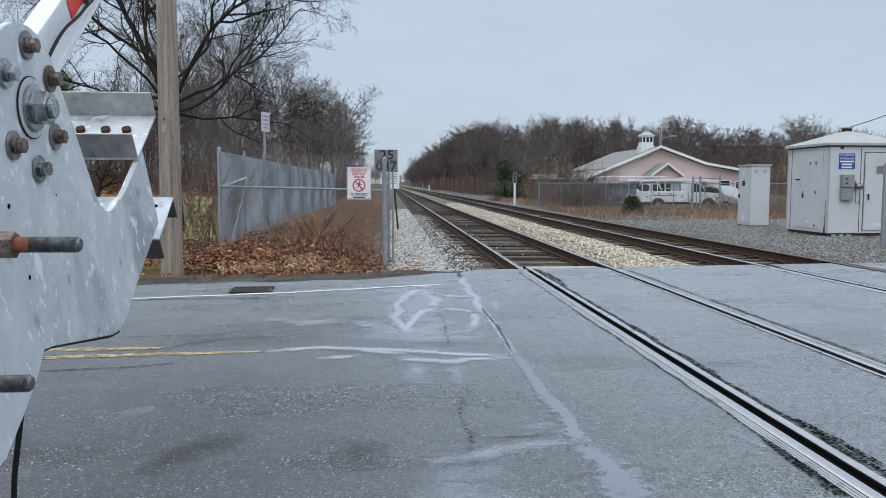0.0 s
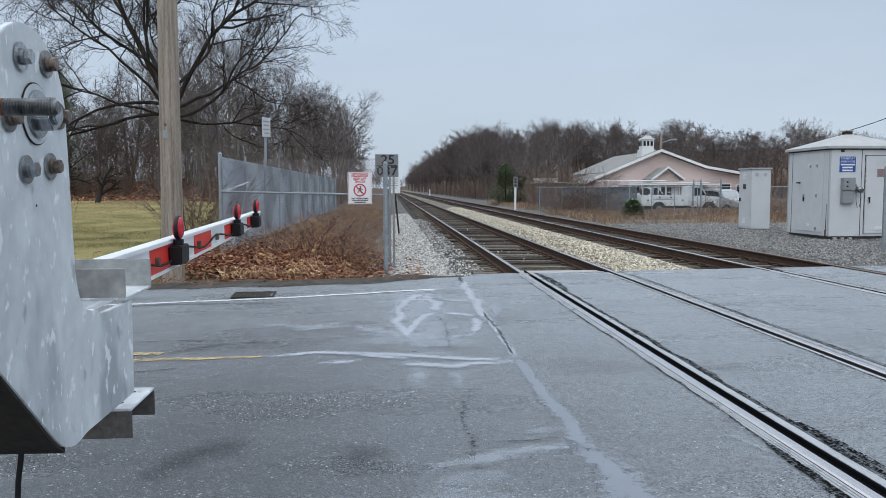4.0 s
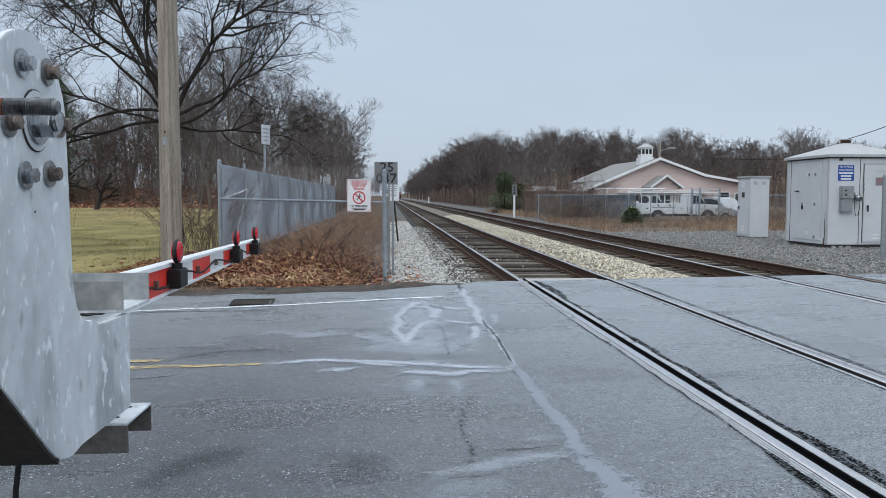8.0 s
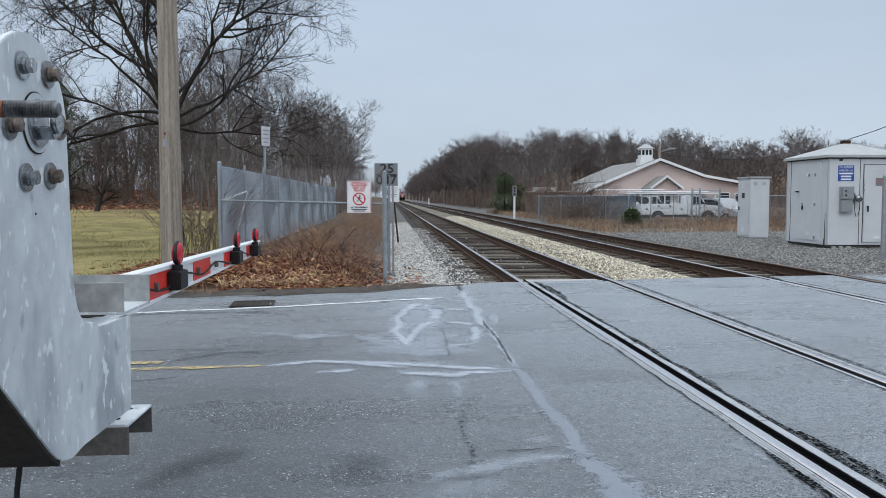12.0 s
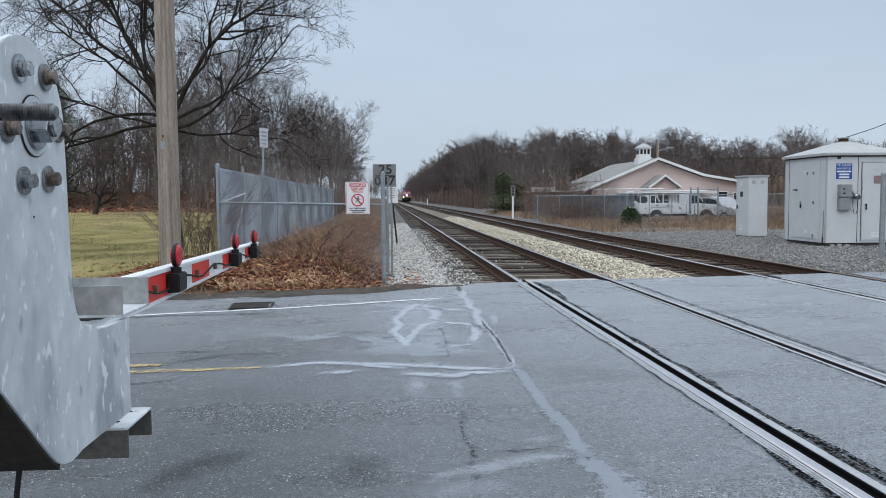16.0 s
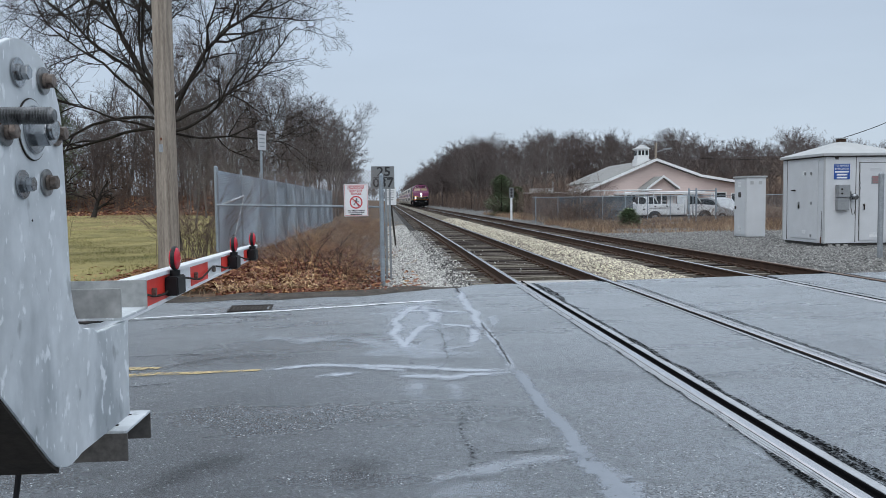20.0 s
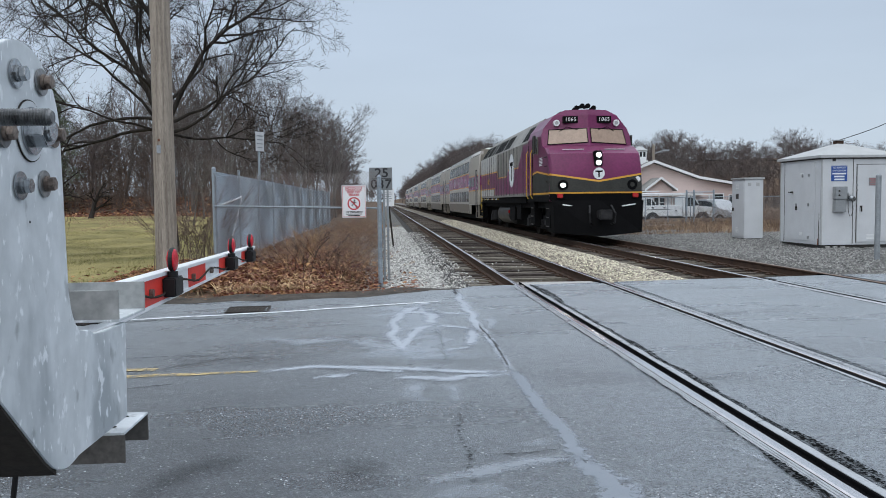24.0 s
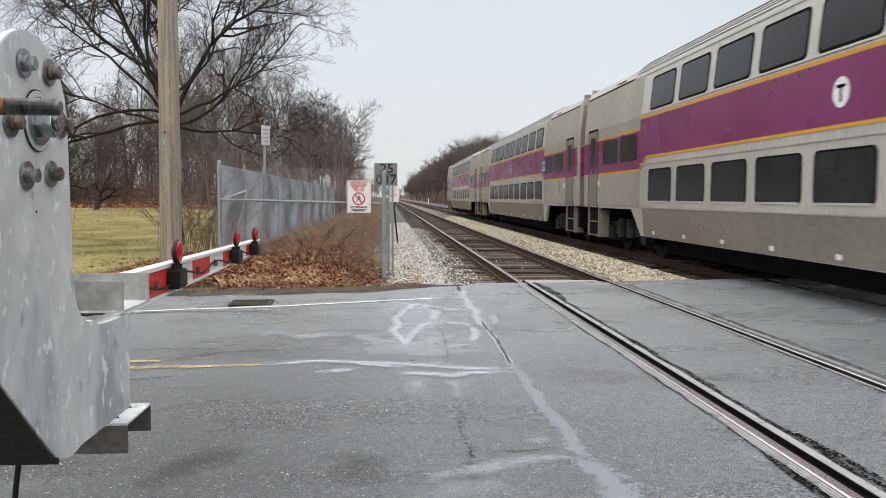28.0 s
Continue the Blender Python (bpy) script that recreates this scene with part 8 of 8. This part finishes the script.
for k, (x, y, s) in enumerate(spots):
    f = k % 6
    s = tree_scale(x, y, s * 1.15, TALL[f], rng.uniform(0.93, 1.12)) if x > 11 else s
    m = pose(x, y, ground_z(x, y) - 0.1, rz=rng.uniform(0, 360))
    if f not in used:
        t = FORMS[f]
        used.add(f)
        t.matrix_basis = m
    else:
        t = copy_thing(FORMS[f], m)
    t.scale = (s * 1.08, s * 1.08, s)


# far woods as one mass of real trees
def forest(name, label, places, seed, mats, low):
    r = random.Random(seed)
    chunks_v, chunks_f, total = [], [], 0
    forms = []
    for k in range(5):
        lb, tb = bare_tree(seed + k, 11, 0.16, low, (0.04 * (k - 2), 0), 0.30)
        v = np.array(lb.v + tb.v)
        quads = lb.f + [tuple(i + len(lb.v) for i in q) for q in tb.f]
        f = np.array([t for q in quads for t in ([q] if len(q) == 3 else [(q[0], q[1], q[2]), (q[0], q[2], q[3])])])
        forms.append((v, f))
    for i, (x, y, s) in enumerate(places):
        v, f = forms[i % 5]
        if x > 8:
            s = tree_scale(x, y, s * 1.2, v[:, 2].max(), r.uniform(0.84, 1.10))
        a = r.uniform(0, 6.28)
        c, q = math.cos(a), math.sin(a)
        w = np.stack([v[:, 0] * c - v[:, 1] * q, v[:, 0] * q + v[:, 1] * c, v[:, 2]], -1) * s + np.array([x, y, ground_z(x, y) - 0.3])
        chunks_v.append(w)
        chunks_f.append(f + total)
        total += len(v)
    fast_mesh(name, np.concatenate(chunks_v), np.concatenate(chunks_f), mats, label, "woods")


THIN = 0.026
LOW = [(4, 15, 0.42, 46, 0.07), (2, 9, 0.44, 44, 0.14), (1, 7, 0.45, 46, 0.14), (1, 2, 0.55, 44, 0.12), (1, 0, 0, 0, 0.12)]
rng = random.Random(31)
left_far = [(-6.5 - rng.uniform(0, 22), 112 + 700 * rng.random() ** 1.6, rng.uniform(0.85, 1.15)) for _ in range(44)]
left_far += [(-18 - rng.uniform(0, 45), 66 + 70 * rng.random(), rng.uniform(0.55, 0.8)) for _ in range(46)]
right_far = [(13.0 + rng.uniform(0, 26), 150 + 700 * rng.random() ** 1.5, rng.uniform(0.8, 1.1)) for _ in range(80)]
right_far = [(x, y, s + 0.28 * smoothstep(180, 380, y)) for x, y, s in right_far]
right_far += [(11.8 + rng.uniform(0, 7), 100 + 400 * q, rng.uniform(0.5, 0.75) + 0.45 * q) for q in [rng.random() ** 1.3 for _ in range(90)]]
right_far += [(rng.uniform(-70, 90), 1060 + 200 * rng.random(), rng.uniform(1.0, 1.4)) for _ in range(40)]
right_far += [(22 + rng.uniform(0, 95), 122 + 130 * rng.random(), rng.uniform(0.8, 1.2)) for _ in range(150)]
right_far += [(24 + rng.uniform(0, 80), 114 + 40 * rng.random(), rng.uniform(0.45, 0.7)) for _ in range(110)]
right_far += [(60 + rng.uniform(0, 120), 95 + 60 * rng.random(), rng.uniform(0.6, 0.9)) for _ in range(40)]
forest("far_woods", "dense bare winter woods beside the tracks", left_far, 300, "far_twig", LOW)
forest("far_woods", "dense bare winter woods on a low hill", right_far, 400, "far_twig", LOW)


# brush: many thin arching stems rooted in the ground
def stems(name, label, spots, mats, seed, hgt, r, per, category="brush", kind="stuff", forks=3, sprawl=0.45):
    rg = random.Random(seed)
    b = Build()
    for x, y, s in spots:
        for _ in range(per):
            a = rg.uniform(0, 6.28)
            px, py = x + rg.gauss(0, 0.22 * s), y + rg.gauss(0, 0.22 * s)
            h = hgt * s * rg.uniform(0.5, 1.1)
            o = rg.uniform(0.1, 0.1 + sprawl) * h
            z = ground_z(px, py) - 0.05
            p1 = (px + math.cos(a) * o * 0.35, py + math.sin(a) * o * 0.35, z + h * 0.55)
            p2 = (px + math.cos(a) * o, py + math.sin(a) * o, z + h)
            b.tube([(px, py, z), p1, p2], [r, r * 0.75, r * 0.35], 3)
            for _ in range(forks):
                t = rg.uniform(0.3, 1)
                q = Vector(p1).lerp(Vector(p2), t)
                a2 = a + rg.uniform(-1.6, 1.6)
                l2 = h * rg.uniform(0.15, 0.4)
                b.tube([tuple(q), (q.x + math.cos(a2) * l2 * 0.7, q.y + math.sin(a2) * l2 * 0.7, q.z + l2 * rg.uniform(0.1, 0.8))], [r * 0.55, r * 0.3], 3)
    if kind == "stuff":
        return fast_faces(name, b, mats, label, category)
    return b


def fast_faces(name, b, mats, label, category):
    return fast_mesh(name, np.array(b.v), np.array(b.f), mats, label, category)


rng = random.Random(41)
# understory along the wood edges
edge = [(-5.2 - rng.uniform(0, 3.5), 44 + 106 * rng.random() ** 1.3, rng.uniform(0.7, 1.4)) for _ in range(420)]
edge += [(-8 - rng.uniform(0, 36), 66 + rng.uniform(0, 12), rng.uniform(0.6, 1.5)) for _ in range(330)]
edge += [(-8 - rng.uniform(0, 38), 76 + rng.uniform(0, 10), rng.uniform(1.6, 3.2)) for _ in range(420)]
stems("underbrush", "tangled brown underbrush at the edge of the woods", edge, "brush", 1, 2.1, 0.014, 7)
edge = [(11.2 + rng.uniform(0, 6), 62 + 200 * rng.random() ** 1.6, rng.uniform(0.8, 1.6)) for _ in range(420)]
edge += [(18 + rng.uniform(0, 66), 98 + rng.uniform(0, 24), rng.uniform(1.0, 2.2)) for _ in range(330)]
stems("underbrush", "tangled brown underbrush beside the far track", edge, "brush", 2, 2.4, 0.018, 8)
# dead brush inside the fence corner
spots = [(rng.uniform(-3.3, -0.15), rng.uniform(15.2, 22), rng.uniform(0.4, 1.0)) for _ in range(95)]
spots += [(rng.uniform(-3.0, -0.3), rng.uniform(22, 45), rng.uniform(0.6, 1.0)) for _ in range(80)]
spots += [(rng.uniform(-1.9, -0.25), rng.uniform(17, 60), rng.uniform(0.5, 0.9)) for _ in range(90)]
spots += [(rng.uniform(-2.8, -0.5), rng.uniform(13.2, 15.4), rng.uniform(0.3, 0.7)) for _ in range(24)]
stems("dead_brush", "dry tan brambles and weeds inside the fence", spots, "bramble", 3, 0.62, 0.0068, 6, forks=6, sprawl=2.4)
for x, y, s in ((-1.35, 15.0, 1.0), (-1.9, 15.6, 0.9), (-0.8, 15.2, 0.7)):
    b = stems("bush", "", [(x, y, s)], "brush", int(x * 100), 0.95, 0.006, 26, kind="one", forks=7)
    e = thing("bush", "bare brown bramble bush growing through the fence", "bush", (0, 0, 0), group="bushes")
    part("tangle", b, "bramble", e)
for x, y, s in ((-0.95, 13.7, 0.9), (-1.25, 14.1, 1.1), (-0.62, 14.3, 0.8)):
    b = stems("bush", "", [(x, y, s)], "bark", int(x * 100), 0.85, 0.005, 12, kind="one", forks=8, sprawl=0.7)
    e = thing("bush", "dark bare brambles in dead leaves by the fence", "bush", (0, 0, 0), group="bushes")
    part("tangle", b, "bark", e)
for x, y, s in ((-4.25, 18.0, 1.2), (-4.0, 18.5, 0.9)):
    b = stems("bush", "", [(x, y, s)], "brush", int(x * 77), 1.7, 0.0075, 46, kind="one", forks=10, sprawl=0.75)
    e = thing("bush", "tall bare shrub with brown stems behind the pole", "bush", (0, 0, 0), group="bushes")
    part("tangle", b, "brush", e)

# small fruit trees on the lawn
FRUIT = [(4, 7, 0.75, 55, 0.2), (5, 8, 0.5, 45, 0.22), (3, 5, 0.5, 45, 0.25), (2, 0, 0, 0, 0.25)]
for k, (x, y, h) in enumerate(((-19.9, 55.5, 2.3), (-17.6, 43.0, 3.2), (-26.5, 57.0, 2.6))):
    lb, tb = bare_tree(500 + k, h, 0.20, FRUIT, (0.15, 0), 0.02)
    tree_thing("low bare fruit tree on the lawn", lb, tb, (x, y, ground_z(x, y)), k * 70, ("bark", "twig"), "fruit trees")

# evergreens
def conifer(seed, h, r):
    rg = random.Random(seed)
    t, c = Build().rod((0, 0, -0.2), (0, 0, h), 0.10, 0.02, n=8), Build()
    for _ in range(int(1900 * h + 600)):
        z = h * (0.06 + 0.94 * rg.random())
        rr = r * math.sqrt(max(0.02, 1 - (z / h) ** 2.2)) * math.sqrt(rg.uniform(0.15, 1.0)) * (0.85 + 0.25 * math.sin(z * 3.1 + seed))
        a = rg.uniform(0, 6.28)
        p = Vector((math.cos(a) * rr, math.sin(a) * rr, z))
        o = Vector((math.cos(a), math.sin(a), rg.uniform(-0.3, 0.5)))
        side = o.cross(Vector((0, 0, 1))).normalized() * rg.uniform(0.03, 0.07)
        q = p + o * rg.uniform(0.12, 0.30)
        c.add([tuple(p - side), tuple(p + side), tuple(q)], [(0, 1, 2)])
    return t, c


for k, (x, y, h, r) in enumerate(((10.2, 70.0, 4.0, 1.6), (11.9, 72.0, 3.0, 1.8), (-28.2, 70.0, 10.5, 2.6), (11.8, 38.0, 0.95, 0.5))):
    t, c = conifer(600 + k, h, r)
    e = thing("tree" if k < 3 else "bush", "dark green evergreen at the edge of the woods" if k < 3 else "small green shrub in dry grass by the fence", "tree" if k < 3 else "bush", (x, y, ground_z(x, y) if k < 3 else -0.2))
    part("trunk", t, "bark", e)
    part("foliage", c, "needles", e, "dense dark green foliage")


# dry grass, lawn tufts and leaves
def blades(name, label, count, area, mats, seed, hgt, width, z_at, clump=None):
    r = np.random.RandomState(seed)
    x0, x1, y0, y1 = area
    x, y = x0 + (x1 - x0) * r.rand(count), y0 + (y1 - y0) * r.rand(count)
    if clump:
        keep = np.array([noise.noise((a * clump, b * clump, seed)) > -0.12 for a, b in zip(x, y)])
        x, y = x[keep], y[keep]
    n = len(x)
    z = np.array([z_at(a, b) for a, b in zip(x, y)])
    h = hgt * (0.4 + 0.8 * r.rand(n))
    a = r.rand(n) * 6.28
    lean = h * (0.15 + 0.6 * r.rand(n))
    b = r.rand(n) * 6.28
    w = width * (0.6 + 0.8 * r.rand(n))
    base = np.stack([x, y, z], -1)
    side = np.stack([np.cos(a) * w, np.sin(a) * w, np.zeros(n)], -1)
    tip = base + np.stack([np.cos(b) * lean, np.sin(b) * lean, h], -1)
    pts = np.stack([base - side, base + side, tip], 1).reshape(-1, 3)
    fast_mesh(name, pts, np.arange(3 * n).reshape(-1, 3), mats, label, "grass")


blades("dry_grass", "tall tan dry grass along the lot fence", 30000, (8.9, 24.0, 31.5, 45.0), "straw", 1, 0.33, 0.012, lambda x, y: ground_z(x, y) if x > 17 else -0.16, 0.25)
blades("dry_grass", "tan dry grass beside the far track", 9000, (9.4, 12.5, 45.0, 80.0), "straw", 2, 0.5, 0.018, lambda x, y: -0.25, 0.25)
blades("dead_grass", "flattened dead grass inside the fence", 12000, (-3.4, -0.3, 12.9, 30.0), "straw", 3, 0.18, 0.006, ground_z, 0.9)
blades("lawn_grass", "short green and straw lawn grass", 60000, (-24, -4.4, 14.0, 40.0), "grass_blade", 4, 0.075, 0.007, lambda x, y: ground_z(x, y) + 0.02, 0.5)
blades("dry_grass", "pale straw-coloured grass at the far side of the lawn", 16000, (-30, -7, 40.0, 62.0), "straw", 9, 0.10, 0.014, lambda x, y: ground_z(x, y) + 0.02, 0.2)
blades("verge_grass", "sparse worn grass beside the pole", 9000, (-8.0, -3.0, 12.3, 15.0), "grass_blade", 5, 0.06, 0.006, ground_z, 0.9)


def leaves(name, label, count, area, seed, z_at, size=0.05, keep_fn=None):
    r = np.random.RandomState(seed)
    x0, x1, y0, y1 = area
    x, y = x0 + (x1 - x0) * r.rand(count), y0 + (y1 - y0) * r.rand(count)
    if keep_fn:
        k = np.array([keep_fn(a, b) for a, b in zip(x, y)])
        x, y = x[k], y[k]
    n = len(x)
    z = np.array([z_at(a, b) for a, b in zip(x, y)]) + 0.01 + 0.05 * r.rand(n)
    s = size * (0.5 + 0.9 * r.rand(n))
    a = r.rand(n) * 6.28
    shape = np.array([(-1, 0, 0.1), (-0.2, -0.6, -0.15), (0.9, -0.15, 0.2), (0.25, 0.65, 0.25)])
    v = shape[None] * s[:, None, None] * (0.7 + 0.6 * r.rand(n, 4, 1))
    v[..., 2] *= (r.rand(n) * 3 - 1)[:, None]
    t = (r.rand(n, 1) - 0.5) * 1.8
    vy, vz = v[..., 1] * np.cos(t) - v[..., 2] * np.sin(t), v[..., 1] * np.sin(t) + v[..., 2] * np.cos(t)
    c, q = np.cos(a)[:, None], np.sin(a)[:, None]
    pts = np.stack([v[..., 0] * c - vy * q, v[..., 0] * q + vy * c, vz], -1) + np.stack([x, y, z], -1)[:, None]
    f = np.array([(0, 1, 3), (1, 2, 3)])
    fast_mesh(name, pts.reshape(-1, 3), (f[None] + 4 * np.arange(n)[:, None, None]).reshape(-1, 3), "dead_leaf", label, "leaves")


def strap_heaps(name, label, centres, per, mats, seed, length, width):
    """Clumps of long dead leaves that arch out of a crown and lie over one another."""
    rg = random.Random(seed)
    v, f = [], []
    for x, y, s in centres:
        for _ in range(per):
            a = rg.uniform(0, 2 * math.pi)
            ln = length * s * rg.uniform(0.45, 1.1)
            up = rg.uniform(0.10, 0.75)
            px, py = x + rg.gauss(0, 0.10 * s), y + rg.gauss(0, 0.10 * s)
            z = ground_z(px, py)
            bend = a + rg.uniform(-0.8, 0.8)
            w = width * rg.uniform(0.5, 1.2)
            o = len(v)
            for k in range(5):
                t = k / 4
                d = a + (bend - a) * t
                h = up * ln * (1.9 * t - 1.75 * t * t) + 0.03 + 0.05 * rg.random()
                cx, cy = px + math.cos(d) * ln * t, py + math.sin(d) * ln * t
                ww = w * (1 - 0.75 * t * t)
                tw = rg.uniform(-0.6, 0.6)
                v.append((cx - math.sin(d) * ww, cy + math.cos(d) * ww, z + h - ww * tw))
                v.append((cx + math.sin(d) * ww, cy - math.cos(d) * ww, z + h + ww * tw))
            f += [(o + 2 * k, o + 2 * k + 1, o + 2 * k + 3, o + 2 * k + 2) for k in range(4)]
    fast_mesh(name, v, f, mats, label, "dead leaves")


rng = random.Random(77)
HEAPS = [(rng.uniform(-2.55, -0.35), 12.75 + 2.3 * rng.random() ** 1.3, rng.uniform(0.6, 1.1)) for _ in range(46)]
strap_heaps("dead_leaf_heap", "collapsed heaps of tan strap-like dead leaves at the road edge", HEAPS, 42, "straw_bright", 5, 0.42, 0.009)
strap_heaps("dead_leaf_heap", "collapsed heaps of rusty brown dead leaves at the road edge", [(x + 0.15, y + 0.1, q) for x, y, q in HEAPS], 42, "dead_leaf", 6, 0.36, 0.010)
leaves("leaf_litter", "drift of curled brown dead leaves against the fence", 105000, (-3.5, 0.1, 11.95, 24.0), 1, ground_z, 0.027, lambda a, b: (a > -2.6 + 0.3 * noise.noise((a * 2, b * 2, 8)) or b > 14.3) and noise.noise((a * 0.8, b * 0.8, 5)) > -0.35 and a < -0.15 - 0.25 * max(0, 14 - b) and b > 12.25 + 0.3 * noise.noise((a * 1.3, 0, 2)))
leaves("leaf_litter", "brown dead leaves under the shrubs", 14000, (-5.6, -3.0, 14.4, 22.0), 2, ground_z, 0.032, lambda a, b: noise.noise((a * 0.6, b * 0.6, 9)) > -0.2)
leaves("leaf_litter", "scattered brown leaves on the lawn edge", 700, (-14, -3.0, 12.2, 20.0), 3, ground_z, 0.05)
leaves("leaf_litter", "reddish brown leaves under the far trees", 15000, (-34, -6, 60, 82), 4, ground_z, 0.13)
weeds = [(8.9 + 15 * rng.random(), 33 + 12.5 * rng.random(), rng.uniform(0.8, 1.5)) for _ in range(330)]
stems("weeds", "dark reddish dry weeds along the lot fence", weeds, "brush", 7, 0.75, 0.006, 8, forks=4, sprawl=0.8)
shrub = [(10.0 + 3.2 * rng.random(), 43.5 + 3.5 * rng.random(), rng.uniform(1.0, 1.5)) for _ in range(26)]
shrub += [(9.2 + 4.5 * rng.random(), 45 + 14 * rng.random(), rng.uniform(0.8, 1.5)) for _ in range(60)]
stems("shrubs", "dark bare shrubs between the track and the lot", shrub, "brush", 8, 1.5, 0.010, 10, forks=5, sprawl=0.7)
leaves("leaf_litter", "dead leaves and grit along the road edge", 1300, (-7.0, 0.9, 11.5, 12.6), 6, lambda x, y: max(ground_z(x, y), road_z(x) + 0.02), 0.022, lambda a, b: noise.noise((a * 2.0, b * 2.0, 4)) > 0.0)
leaves("leaf_litter", "few brown leaves on the pale ballast", 160, (-0.4, 0.6, 12.4, 17.0), 5, lambda x, y: z_left(x), 0.045)

leaves("leaf_litter", "dead leaves caught in the brambles", 24000, (-3.4, -0.15, 13.0, 21.0), 8, lambda x, y: ground_z(x, y) + 0.5 * abs(noise.noise((x * 9, y * 9, 3))), 0.036, lambda a, b: noise.noise((a * 0.9, b * 0.9, 7)) > -0.3)


# ---- what moves ----
GATE = [(0, 36.2), (0.5, 29.9), (1.0, 23.2), (1.5, 16.3), (2.0, 10.3), (2.5, 5.7), (3.0, 4.7), (3.5, 2.8), (4.2, 1.2), (5.0, 0.2), (5.5, 0.0), (28.0, 0.0)]
ARM = [(0, 38.0), (0.5, 31.3), (1.0, 24.5), (1.5, 17.4), (2.0, 11.0), (2.5, 6.6), (3.0, 5.2), (3.5, 3.3), (4.2, 1.4), (5.0, 0.2), (5.5, 0.0), (28.0, 0.0)]
# seconds and place of the locomotive's nose along the track
RUN = [(0, 827.1), (4, 693.5), (8, 559.9), (12, 426.3), (16, 292.7), (20, 159.1), (22, 92.3), (23, 58.9), (23.5, 42.2), (24, 25.5), (24.5, 9.2), (25, -7.22), (25.6, -26.04), (26.2, -44.84), (27, -69.76), (27.5, -85.27), (28, -100.9)]


def motions():
    walk(plate, [(t, pose(0, 0, 0, rx=a)) for t, a in GATE])
    walk(arm, [(t, pose(0, 0, 0, rx=a)) for t, a in ARM])
    walk(LOCO, [(t, pose(6.97, y, 0)) for t, y in RUN])
    for k, c in enumerate(COACHES):
        walk(c, [(t, pose(6.97, y + 19.5 + 25.9 * k, 0)) for t, y in RUN])


motions()
